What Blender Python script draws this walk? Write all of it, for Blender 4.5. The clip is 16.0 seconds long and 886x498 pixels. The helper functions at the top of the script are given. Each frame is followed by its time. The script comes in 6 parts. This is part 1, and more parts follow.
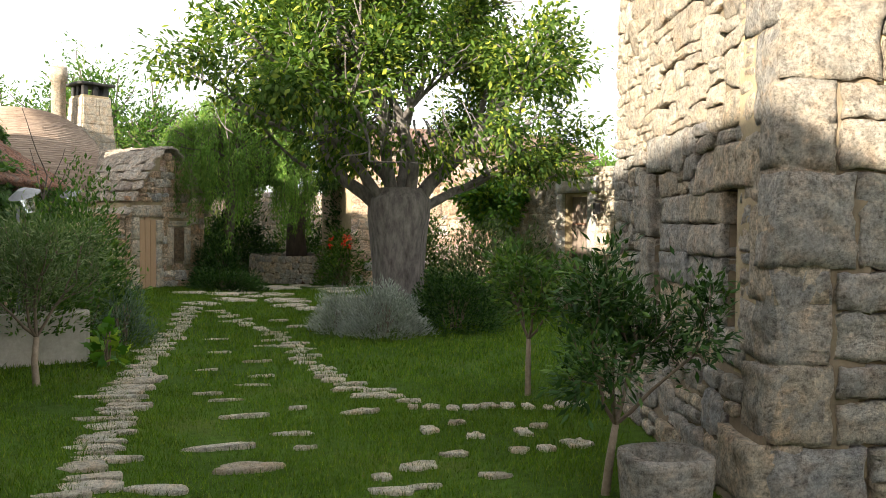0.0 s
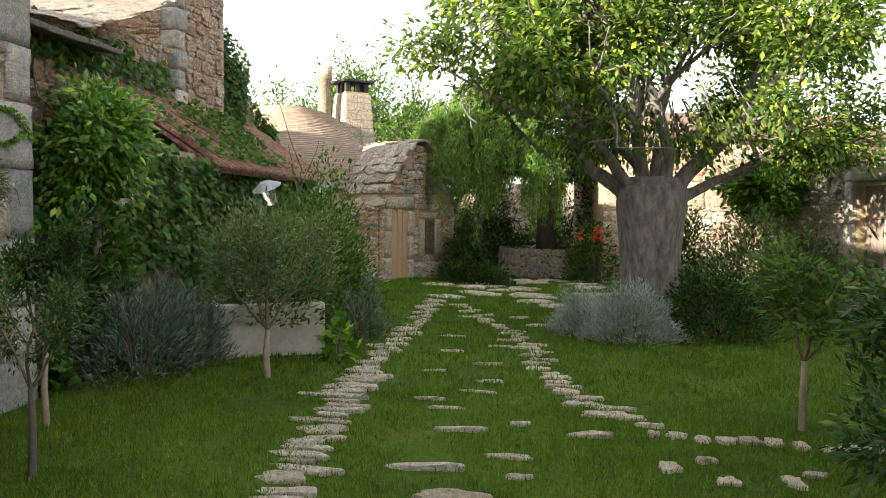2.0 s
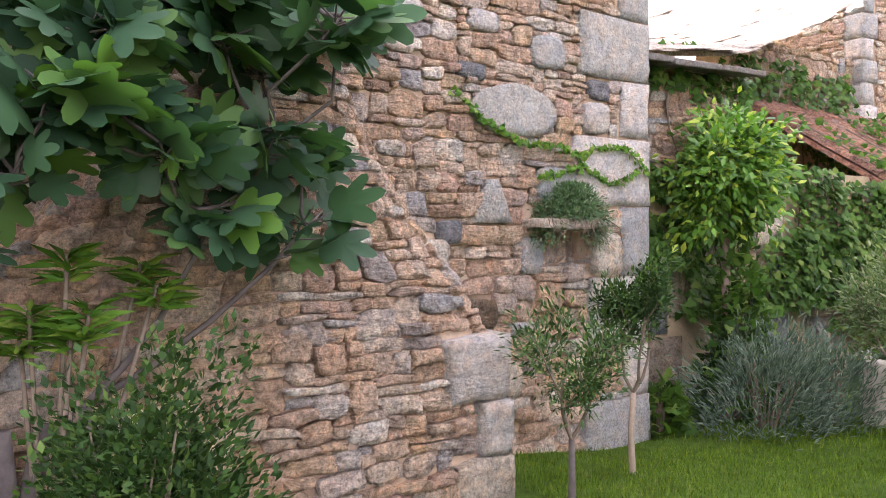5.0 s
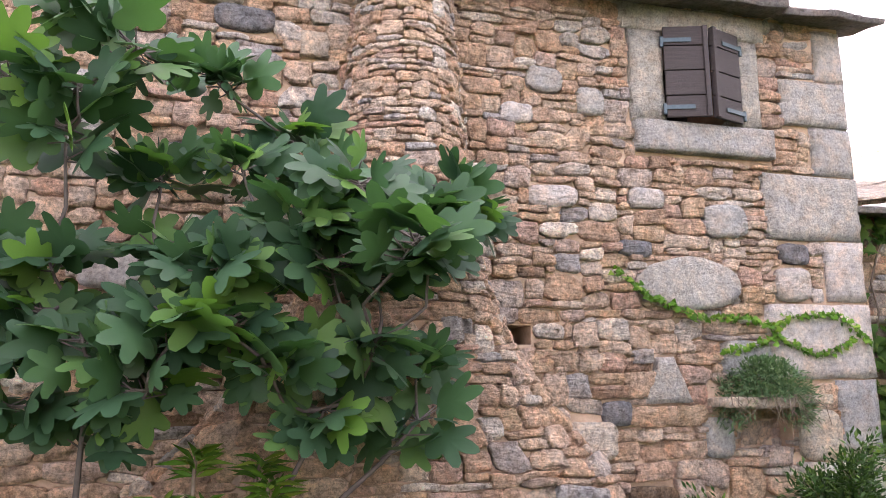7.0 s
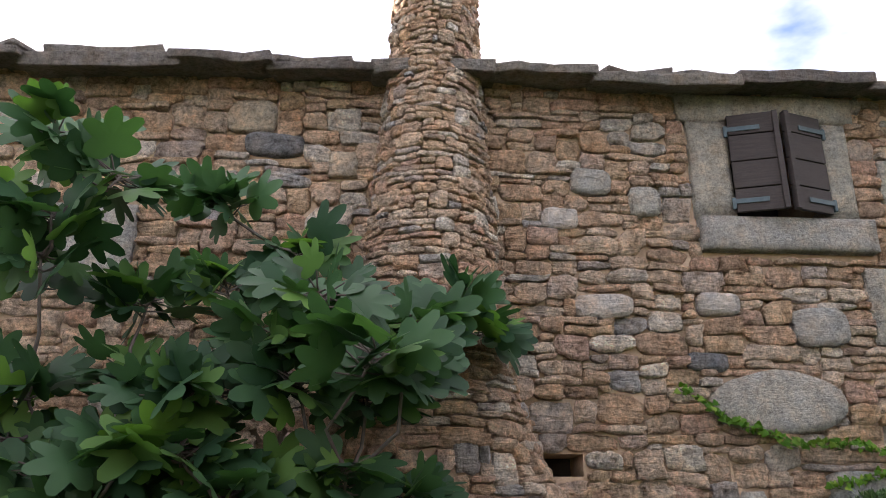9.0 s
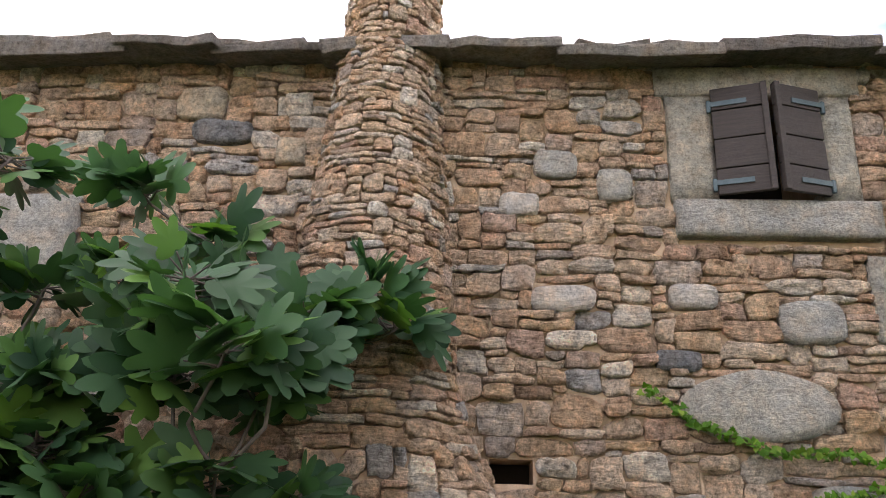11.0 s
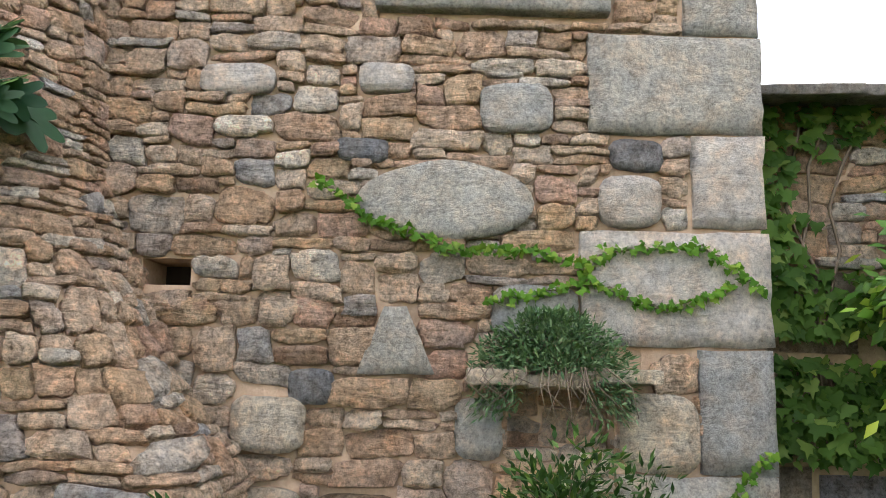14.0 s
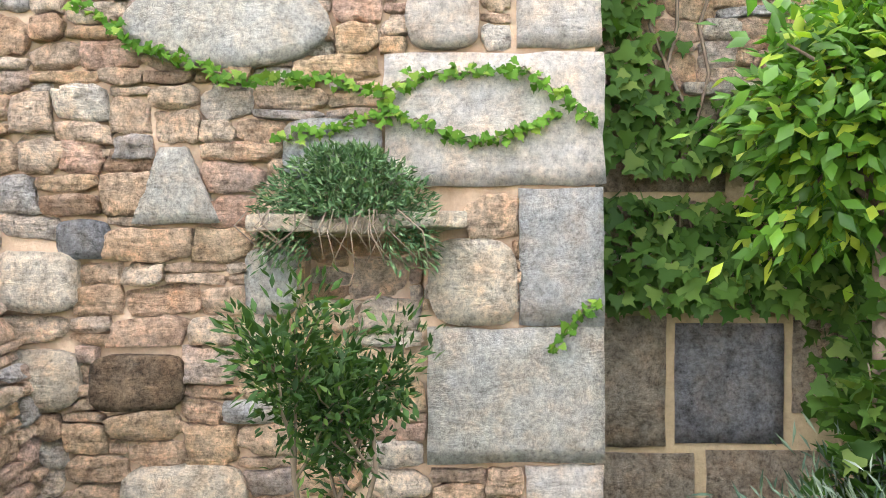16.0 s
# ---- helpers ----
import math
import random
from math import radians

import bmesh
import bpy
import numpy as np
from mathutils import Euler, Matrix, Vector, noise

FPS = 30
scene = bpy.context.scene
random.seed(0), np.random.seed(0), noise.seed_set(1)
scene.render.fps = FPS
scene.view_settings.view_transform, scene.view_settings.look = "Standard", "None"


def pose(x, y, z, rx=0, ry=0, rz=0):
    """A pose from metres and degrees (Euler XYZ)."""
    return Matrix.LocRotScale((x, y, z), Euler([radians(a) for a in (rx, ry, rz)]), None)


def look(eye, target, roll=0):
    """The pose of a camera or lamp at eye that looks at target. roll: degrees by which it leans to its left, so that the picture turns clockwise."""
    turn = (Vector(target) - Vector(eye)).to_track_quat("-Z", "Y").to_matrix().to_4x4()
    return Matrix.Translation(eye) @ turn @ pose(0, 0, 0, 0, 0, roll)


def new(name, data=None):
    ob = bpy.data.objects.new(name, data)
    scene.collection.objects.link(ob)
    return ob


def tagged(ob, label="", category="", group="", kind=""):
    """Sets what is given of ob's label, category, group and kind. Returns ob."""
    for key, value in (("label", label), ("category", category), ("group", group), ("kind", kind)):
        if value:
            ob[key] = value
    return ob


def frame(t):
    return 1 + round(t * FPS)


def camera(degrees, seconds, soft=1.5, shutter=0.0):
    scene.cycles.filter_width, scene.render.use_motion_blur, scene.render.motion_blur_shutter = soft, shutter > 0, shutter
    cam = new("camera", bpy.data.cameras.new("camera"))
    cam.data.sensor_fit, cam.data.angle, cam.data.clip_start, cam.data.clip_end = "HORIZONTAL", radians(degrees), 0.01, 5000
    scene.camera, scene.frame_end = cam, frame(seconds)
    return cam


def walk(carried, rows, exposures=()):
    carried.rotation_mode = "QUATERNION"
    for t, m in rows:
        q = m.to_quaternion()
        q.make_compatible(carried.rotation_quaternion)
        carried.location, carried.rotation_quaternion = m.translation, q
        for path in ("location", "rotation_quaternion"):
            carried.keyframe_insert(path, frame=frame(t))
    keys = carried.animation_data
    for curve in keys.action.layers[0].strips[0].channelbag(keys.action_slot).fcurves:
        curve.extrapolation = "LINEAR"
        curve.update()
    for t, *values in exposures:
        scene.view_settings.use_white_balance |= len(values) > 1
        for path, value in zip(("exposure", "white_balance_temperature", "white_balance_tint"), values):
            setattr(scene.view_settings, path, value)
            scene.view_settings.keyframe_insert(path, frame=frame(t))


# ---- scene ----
cam = camera(58.0, 16.0, 0.6)
PATH = [
    (0, (0.062, 1.35, 1.545), (0.488, 3.303, 1.473), 0.5),
    (0.5, (0.141, 1.514, 1.545), (0.476, 3.483, 1.454), 0.5),
    (1, (0.198, 1.713, 1.563), (0.368, 3.704, 1.471), 0.4),
    (1.5, (0.269, 1.912, 1.556), (0.374, 3.907, 1.464), 0.2),
    (2, (0.341, 2.136, 1.562), (0.125, 4.122, 1.462), 0.6),
    (2.5, (0.412, 2.322, 1.562), (-0.014, 4.273, 1.457), 0.7),
    (3, (0.459, 2.501, 1.576), (-0.244, 4.37, 1.461), 0.7),
    (3.5, (0.528, 2.661, 1.584), (-0.488, 4.381, 1.468), -0.1),
    (4, (0.631, 2.834, 1.597), (-0.614, 4.395, 1.477), 0.3),
    (4.5, (0.662, 2.98, 1.603), (-0.779, 4.362, 1.495), 0.0),
    (5, (0.659, 3.156, 1.627), (-0.991, 4.285, 1.587), -0.1),
    (5.2, (0.668, 3.212, 1.646), (-1.031, 4.268, 1.635), -0.0),
    (7.3, (1.144, 3.962, 1.815), (-0.78, 4.321, 2.225), -0.9),
    (7.5, (1.128, 4.054, 1.818), (-0.795, 4.355, 2.278), -1.0),
    (8, (1.101, 4.294, 1.798), (-0.815, 4.405, 2.363), 0.1),
    (8.5, (1.028, 4.469, 1.786), (-0.868, 4.526, 2.422), -0.1),
    (8.7, (0.971, 4.529, 1.789), (-0.922, 4.571, 2.435), -0.1),
    (10.8, (0.626, 5.278, 1.816), (-1.246, 5.07, 2.487), 1.3),
    (11, (0.566, 5.333, 1.804), (-1.306, 5.126, 2.477), 1.8),
    (11.5, (0.448, 5.476, 1.811), (-1.434, 5.3, 2.467), 1.6),
    (12, (0.36, 5.741, 1.811), (-1.534, 5.565, 2.429), 1.5),
    (12.5, (0.287, 5.924, 1.796), (-1.638, 5.773, 2.319), 1.7),
    (13, (0.145, 6.117, 1.746), (-1.803, 6.007, 2.182), 2.0),
    (13.5, (0.052, 6.299, 1.729), (-1.917, 6.204, 2.066), 1.0),
    (14, (-0.035, 6.538, 1.723), (-2.012, 6.447, 2.014), 1.2),
    (14.5, (-0.116, 6.71, 1.688), (-2.101, 6.612, 1.909), 1.3),
    (15, (-0.268, 6.863, 1.667), (-2.258, 6.776, 1.847), 0.8),
    (15.5, (-0.384, 7.044, 1.666), (-2.38, 6.962, 1.753), -0.2),
    (16, (-0.469, 7.316, 1.653), (-2.465, 7.205, 1.612), -0.2),
]
EXPOSURES = [(0, 1.9, 6500, 10), (2, 2.1, 6500, 10), (3, 2.6, 6500, 13), (4, 3.0, 6500, 22), (4.5, 3.15, 6500, 26), (5, 3.45, 6300, 30), (6.5, 3.5, 6400, 31), (7.5, 3.2, 6500, 32), (8, 2.5, 6500, 26), (8.5, 2.35, 6500, 23), (10.8, 2.82, 6700, 22), (11.4, 2.75, 7000, 21), (12, 2.77, 7200, 21), (13, 3.02, 6900, 17), (14, 3.15, 6500, 15), (14.5, 3.3, 6500, 14), (15, 3.4, 6500, 15), (15.5, 3.88, 6500, 15), (16, 4.1, 6500, 16)]
walk(cam, [(t, look(eye, target, roll)) for t, eye, target, roll in PATH], EXPOSURES)


# ---- world, sun, exposure ----
SUN_EL, SUN_AZ = 17.0, 226.0          # elevation; compass bearing of the sun (north = +y)
world = bpy.data.worlds.new("sky")
scene.world = world
world.use_nodes = True
wn, wl = world.node_tree.nodes, world.node_tree.links
wn.clear()
w_out, w_bg, w_mix = wn.new("ShaderNodeOutputWorld"), wn.new("ShaderNodeBackground"), wn.new("ShaderNodeMixRGB")
w_sky, w_noise, w_ramp, w_tc, w_map = wn.new("ShaderNodeTexSky"), wn.new("ShaderNodeTexNoise"), wn.new("ShaderNodeValToRGB"), wn.new("ShaderNodeTexCoord"), wn.new("ShaderNodeMapping")
w_sky.sky_type, w_sky.sun_disc = "NISHITA", False
w_sky.sun_elevation, w_sky.sun_rotation = radians(SUN_EL), radians(SUN_AZ)
w_map.inputs["Scale"].default_value = (1.0, 1.0, 2.2)
w_noise.inputs["Scale"].default_value, w_noise.inputs["Detail"].default_value = 1.7, 7.0
w_ramp.color_ramp.elements[0].position, w_ramp.color_ramp.elements[1].position = 0.39, 0.58
wl.new(w_tc.outputs["Generated"], w_map.inputs["Vector"])
wl.new(w_map.outputs[0], w_noise.inputs["Vector"])
wl.new(w_noise.outputs["Fac"], w_ramp.inputs["Fac"])
wl.new(w_ramp.outputs["Color"], w_mix.inputs["Fac"])
wl.new(w_sky.outputs["Color"], w_mix.inputs["Color1"])
w_mix.inputs["Color2"].default_value = (10.5, 10.5, 10.4, 1)     # bright thin cloud
wl.new(w_mix.outputs["Color"], w_bg.inputs["Color"])
w_bg.inputs["Strength"].default_value = 0.066
wl.new(w_bg.outputs[0], w_out.inputs["Surface"])

sun = new("sun", bpy.data.lights.new("sun", "SUN"))
sun.data.energy, sun.data.angle, sun.data.color = 5.0, radians(0.6), (1.0, 0.91, 0.76)
_a, _e = radians(SUN_AZ), radians(SUN_EL)
SUN_WAY = Vector((math.sin(_a) * math.cos(_e), math.cos(_a) * math.cos(_e), math.sin(_e)))
sun.matrix_world = look(SUN_WAY * 40, (0, 0, 0))

R = random.Random(7)
RN = np.random.default_rng(11)


# ---- materials ----
def node_mat(name):
    m = bpy.data.materials.new(name)
    m.use_nodes = True
    n, l = m.node_tree.nodes, m.node_tree.links
    return m, n, l, n["Principled BSDF"]


def ramp(n, stops):
    r = n.new("ShaderNodeValToRGB")
    while len(r.color_ramp.elements) < len(stops):
        r.color_ramp.elements.new(0.5)
    for e, (p, c) in zip(r.color_ramp.elements, stops):
        e.position, e.color = p, (*c, 1)
    return r


def noise_tex(n, l, scale, detail=6.0, rough=0.6, coord="Object"):
    tc, t = n.new("ShaderNodeTexCoord"), n.new("ShaderNodeTexNoise")
    if coord == "World":
        g = n.new("ShaderNodeNewGeometry")
        l.new(g.outputs["Position"], t.inputs["Vector"])
    else:
        l.new(tc.outputs[coord], t.inputs["Vector"])
    t.inputs["Scale"].default_value, t.inputs["Detail"].default_value, t.inputs["Roughness"].default_value = scale, detail, rough
    return t


def mixc(n, l, a, b, fac, mode="MIX"):
    m = n.new("ShaderNodeMixRGB")
    m.blend_type = mode
    for sock, v in ((m.inputs["Fac"], fac), (m.inputs["Color1"], a), (m.inputs["Color2"], b)):
        if isinstance(v, (int, float)):
            sock.default_value = v
        elif isinstance(v, tuple):
            sock.default_value = (*v, 1)
        else:
            l.new(v, sock)
    return m.outputs["Color"]


def stone_mat(name, stops, per="object", grain=0.35, bump=0.5, rough=0.9, lichen=0.25, fine=48.0, bed=0.25):
    """Weathered stone: a colour for each piece, mottling, dark and pale lichen specks, pitted relief."""
    m, n, l, p = node_mat(name)
    if per == "object":
        rnd = n.new("ShaderNodeObjectInfo").outputs["Random"]
    else:
        rnd = n.new("ShaderNodeNewGeometry").outputs["Random Per Island"]
    base = ramp(n, stops)
    l.new(rnd, base.inputs["Fac"])
    big, mid, small = noise_tex(n, l, 5.0, 4, 0.6, "World"), noise_tex(n, l, 15.0, 7, 0.75, "World"), noise_tex(n, l, fine, 9, 0.8, "World")
    tint = ramp(n, [(0.3, (1.12, 0.98, 0.86)), (0.5, (1, 1, 1)), (0.7, (0.9, 0.96, 1.05))])
    l.new(noise_tex(n, l, 9.0, 3, 0.6, "World").outputs["Fac"], tint.inputs["Fac"])
    dark = ramp(n, [(0.33, (0.30, 0.27, 0.25)), (0.48, (0.85, 0.84, 0.83)), (0.62, (1.28, 1.26, 1.24))])
    l.new(mid.outputs["Fac"], dark.inputs["Fac"])
    c = mixc(n, l, base.outputs["Color"], tint.outputs["Color"], 0.8, "MULTIPLY")
    c = mixc(n, l, c, dark.outputs["Color"], min(1.0, grain * 2.0), "MULTIPLY")
    fl = ramp(n, [(0.36, (0.24, 0.22, 0.20)), (0.47, (1.0, 0.98, 0.95)), (0.60, (1.5, 1.5, 1.48))])
    l.new(small.outputs["Fac"], fl.inputs["Fac"])
    c = mixc(n, l, c, fl.outputs["Color"], min(1.0, grain * 1.9), "MULTIPLY")
    bed_t, bed_m, bed_g = n.new("ShaderNodeTexNoise"), n.new("ShaderNodeMapping"), n.new("ShaderNodeNewGeometry")
    bed_m.inputs["Scale"].default_value = (9.0, 9.0, 46.0)
    bed_t.inputs["Scale"].default_value, bed_t.inputs["Detail"].default_value, bed_t.inputs["Roughness"].default_value = 1.0, 6.0, 0.7
    l.new(bed_g.outputs["Position"], bed_m.inputs["Vector"])
    l.new(bed_m.outputs[0], bed_t.inputs["Vector"])
    br = ramp(n, [(0.36, (0.42, 0.38, 0.34)), (0.47, (0.95, 0.93, 0.9)), (0.62, (1.22, 1.22, 1.2))])
    l.new(bed_t.outputs["Fac"], br.inputs["Fac"])
    c = mixc(n, l, c, br.outputs["Color"], bed, "MULTIPLY")
    li = ramp(n, [(0.56, (0, 0, 0)), (0.68, (1, 1, 1))])
    l.new(big.outputs["Fac"], li.inputs["Fac"])
    sc = n.new("ShaderNodeMath")
    sc.operation = "MULTIPLY"
    l.new(li.outputs["Color"], sc.inputs[0])
    sc.inputs[1].default_value = lichen
    c = mixc(n, l, c, (0.30, 0.29, 0.26), sc.outputs[0])
    l.new(c, p.inputs["Base Color"])
    p.inputs["Roughness"].default_value = rough
    p.inputs["Specular IOR Level"].default_value = 0.25
    add = n.new("ShaderNodeMath")
    add.operation = "ADD"
    l.new(mid.outputs["Fac"], add.inputs[0])
    add_b = n.new("ShaderNodeMath")
    add_b.operation = "MULTIPLY_ADD"
    add_b.inputs[1].default_value = 2.4 * bed
    l.new(bed_t.outputs["Fac"], add_b.inputs[0])
    l.new(small.outputs["Fac"], add_b.inputs[2])
    l.new(add_b.outputs[0], add.inputs[1])
    b = n.new("ShaderNodeBump")
    b.inputs["Strength"].default_value, b.inputs["Distance"].default_value = min(1.0, bump * 2.0), 0.06
    l.new(add.outputs[0], b.inputs["Height"])
    l.new(b.outputs["Normal"], p.inputs["Normal"])
    return m


def leaf_mat(name, dark, light, yellow=None, gloss=0.45, thin=0.35, shine=0.12):
    """Foliage: every leaf its own green, some light passing through the blade."""
    m, n, l, p = node_mat(name)
    g = n.new("ShaderNodeNewGeometry")
    stops = [(0.0, dark), (0.75, light)] + ([(0.97, yellow)] if yellow else [])
    r = ramp(n, stops)
    l.new(g.outputs["Random Per Island"], r.inputs["Fac"])
    t = noise_tex(n, l, 3.0, 3, 0.5, "World")
    v = ramp(n, [(0.3, (0.65, 0.7, 0.65)), (0.7, (1.15, 1.15, 1.0))])
    l.new(t.outputs["Fac"], v.inputs["Fac"])
    c = mixc(n, l, r.outputs["Color"], v.outputs["Color"], 0.8, "MULTIPLY")
    l.new(c, p.inputs["Base Color"])
    p.inputs["Roughness"].default_value = gloss + 0.12
    p.inputs["Specular IOR Level"].default_value = shine
    tr, mx, out = n.new("ShaderNodeBsdfTranslucent"), n.new("ShaderNodeMixShader"), n["Material Output"]
    c2 = mixc(n, l, c, (1.25, 1.5, 0.6), 1.0, "MULTIPLY")
    l.new(c2, tr.inputs["Color"])
    mx.inputs["Fac"].default_value = thin
    l.new(p.outputs[0], mx.inputs[1])
    l.new(tr.outputs[0], mx.inputs[2])
    l.new(mx.outputs[0], out.inputs["Surface"])
    return m


def plain_mat(name, a, b, scale=12.0, rough=0.7, metal=0.0, bump=0.3, stretch=None):
    """Two-tone mottled surface with fine relief."""
    m, n, l, p = node_mat(name)
    t, t2 = noise_tex(n, l, scale, 7, 0.65), noise_tex(n, l, scale * 5, 5, 0.7)
    if stretch:
        mp = n.new("ShaderNodeMapping")
        mp.inputs["Scale"].default_value = stretch
        tc = n.new("ShaderNodeTexCoord")
        l.new(tc.outputs["Object"], mp.inputs["Vector"])
        l.new(mp.outputs[0], t.inputs["Vector"])
        l.new(mp.outputs[0], t2.inputs["Vector"])
    r = ramp(n, [(0.3, a), (0.7, b)])
    l.new(t.outputs["Fac"], r.inputs["Fac"])
    f = ramp(n, [(0.3, (0.75, 0.75, 0.75)), (0.7, (1.1, 1.1, 1.1))])
    l.new(t2.outputs["Fac"], f.inputs["Fac"])
    l.new(mixc(n, l, r.outputs["Color"], f.outputs["Color"], 0.7, "MULTIPLY"), p.inputs["Base Color"])
    p.inputs["Roughness"].default_value, p.inputs["Metallic"].default_value = rough, metal
    b_ = n.new("ShaderNodeBump")
    b_.inputs["Strength"].default_value, b_.inputs["Distance"].default_value = bump, 0.01
    l.new(t2.outputs["Fac"], b_.inputs["Height"])
    l.new(b_.outputs["Normal"], p.inputs["Normal"])
    return m


TAN = [(0.0, (0.56, 0.38, 0.25)), (0.14, (0.67, 0.52, 0.39)), (0.28, (0.60, 0.43, 0.31)), (0.40, (0.71, 0.59, 0.47)), (0.54, (0.55, 0.37, 0.26)), (0.66, (0.64, 0.47, 0.31)),
       (0.76, (0.58, 0.39, 0.30)), (0.84, (0.55, 0.49, 0.43)), (0.91, (0.80, 0.72, 0.62)), (0.96, (0.44, 0.43, 0.43)), (1.0, (0.44, 0.30, 0.21))]
M_RUB, M_RUBJ = stone_mat("rubble stone", TAN, "object", grain=0.42, bump=0.7, bed=0.42, lichen=0.15), stone_mat("rubble stone joined", TAN, "island", grain=0.42, bump=0.7, bed=0.42, lichen=0.15)
GREYS = [(0.0, (0.53, 0.51, 0.47)), (0.5, (0.61, 0.58, 0.52)), (1.0, (0.48, 0.48, 0.47))]
M_QUOIN = stone_mat("pale quoin stone", GREYS, "object", grain=0.24, lichen=0.35, fine=60)
M_JAMB = stone_mat("dressed window stone", [(0, (0.52, 0.49, 0.42)), (1, (0.60, 0.56, 0.49))], "object", grain=0.3, lichen=0.2, fine=70)
M_WHITE = stone_mat("whitish stone", [(0, (0.64, 0.58, 0.52)), (1, (0.72, 0.67, 0.62))], "object", grain=0.25, lichen=0.1)
M_SLATEB = stone_mat("blue grey block", [(0, (0.19, 0.195, 0.21)), (1, (0.27, 0.27, 0.28))], "object", grain=0.4)
M_BROWN = stone_mat("brown porous stone", [(0, (0.17, 0.12, 0.08)), (1, (0.22, 0.16, 0.10))], "object", grain=0.6, bump=1.0)
OLD = [(0.0, (0.40, 0.37, 0.33)), (0.35, (0.53, 0.49, 0.43)), (0.65, (0.60, 0.50, 0.37)), (1.0, (0.42, 0.41, 0.40))]
M_OLD, M_OLDJ = stone_mat("old grey stone", OLD, "object", grain=0.42, lichen=0.5, bump=0.8, bed=0.15), stone_mat("old grey stone joined", OLD, "island", grain=0.42, lichen=0.5, bump=0.8, bed=0.15)
PALE = [(0.0, (0.60, 0.51, 0.40)), (0.5, (0.68, 0.60, 0.49)), (1.0, (0.53, 0.45, 0.35))]
M_PALE, M_PALEJ = stone_mat("pale limestone", PALE, "object"), stone_mat("pale limestone joined", PALE, "island")
M_MORTAR = plain_mat("lime mortar", (0.38, 0.26, 0.17), (0.56, 0.42, 0.30), 9, 0.95, 0, 0.8)
M_MORTARG = plain_mat("earth mortar", (0.30, 0.23, 0.14), (0.42, 0.33, 0.20), 9, 0.95, 0, 0.8)
M_EARTH = plain_mat("dark earth mortar", (0.15, 0.115, 0.075), (0.26, 0.20, 0.13), 9, 0.95, 0, 0.8)
M_PATH = stone_mat("stepping stone", [(0, (0.58, 0.52, 0.42)), (0.6, (0.68, 0.62, 0.52)), (1, (0.48, 0.41, 0.32))], "object", grain=0.25, lichen=0.12)
M_ROOFST = stone_mat("roof slab", [(0, (0.42, 0.36, 0.29)), (0.5, (0.52, 0.46, 0.39)), (1, (0.34, 0.29, 0.24))], "island", grain=0.4)
M_SLATE = stone_mat("eave slate", [(0, (0.20, 0.18, 0.17)), (1, (0.30, 0.275, 0.25))], "object", grain=0.3, lichen=0.3)
M_TILE = stone_mat("clay tile", [(0, (0.30, 0.15, 0.10)), (0.6, (0.38, 0.21, 0.15)), (1, (0.24, 0.16, 0.12))], "object", grain=0.5, lichen=0.4)
M_WOOD = plain_mat("dark shutter wood", (0.014, 0.010, 0.009), (0.042, 0.030, 0.027), 6, 0.7, 0, 0.5, (1, 1, 14))
M_WOODG = plain_mat("weathered door wood", (0.17, 0.12, 0.09), (0.30, 0.24, 0.19), 5, 0.8, 0, 0.5, (12, 12, 1))
M_DOORO = plain_mat("ochre door wood", (0.36, 0.22, 0.12), (0.44, 0.29, 0.17), 5, 0.7, 0, 0.3, (12, 12, 1))
M_IRON = plain_mat("teal painted iron", (0.035, 0.06, 0.07), (0.06, 0.085, 0.095), 20, 0.5, 0.4)
M_BLACK = plain_mat("sooty iron", (0.015, 0.014, 0.013), (0.035, 0.03, 0.028), 12, 0.7)
M_ZINC = plain_mat("grey zinc", (0.16, 0.165, 0.165), (0.26, 0.265, 0.265), 14, 0.55, 0.4)
M_GLASS, _n, _l, _p = node_mat("lamp glass")
_p.inputs["Transmission Weight"].default_value, _p.inputs["Roughness"].default_value, _p.inputs["Base Color"].default_value = 0.9, 0.12, (0.85, 0.9, 0.9, 1)
M_BARK = plain_mat("grey bark", (0.06, 0.05, 0.044), (0.25, 0.22, 0.195), 13, 0.95, 0, 1.0, (1, 1, 0.35))
M_BARKD = plain_mat("dark bark", (0.06, 0.045, 0.035), (0.13, 0.10, 0.08), 9, 0.95, 0, 1.0, (1, 1, 0.35))
M_TWIG = plain_mat("brown twig", (0.11, 0.08, 0.055), (0.20, 0.15, 0.105), 20, 0.85)
M_STAKE = plain_mat("pale sapling bark", (0.20, 0.15, 0.10), (0.32, 0.25, 0.18), 20, 0.85)
M_FIGBARK = plain_mat("fig bark", (0.06, 0.048, 0.042), (0.12, 0.10, 0.088), 14, 0.85)
M_CEMENT = plain_mat("pale render", (0.36, 0.33, 0.27), (0.50, 0.46, 0.39), 4, 0.9, 0, 0.4)
# kept very pale so the added south wall throws light back
M_BOUNCE = plain_mat("pale bounce wash", (0.62, 0.58, 0.50), (0.74, 0.70, 0.63), 3, 0.9, 0, 0.3)
M_BLOCK = stone_mat("dull building block", [(0, (0.34, 0.28, 0.21)), (1, (0.44, 0.38, 0.30))], "object", grain=0.4, lichen=0.3)
# near-black colour that stands in for shade inside openings
M_SHADE = plain_mat("painted interior shade", (0.02, 0.017, 0.014), (0.035, 0.03, 0.025), 5, 0.95)
L_TREE = leaf_mat("tree leaf", (0.03, 0.065, 0.014), (0.11, 0.17, 0.035), (0.34, 0.36, 0.06), 0.45, 0.4)
L_WILLOW = leaf_mat("weeping leaf", (0.09, 0.17, 0.035), (0.18, 0.30, 0.07), (0.28, 0.36, 0.09), 0.5, 0.45)
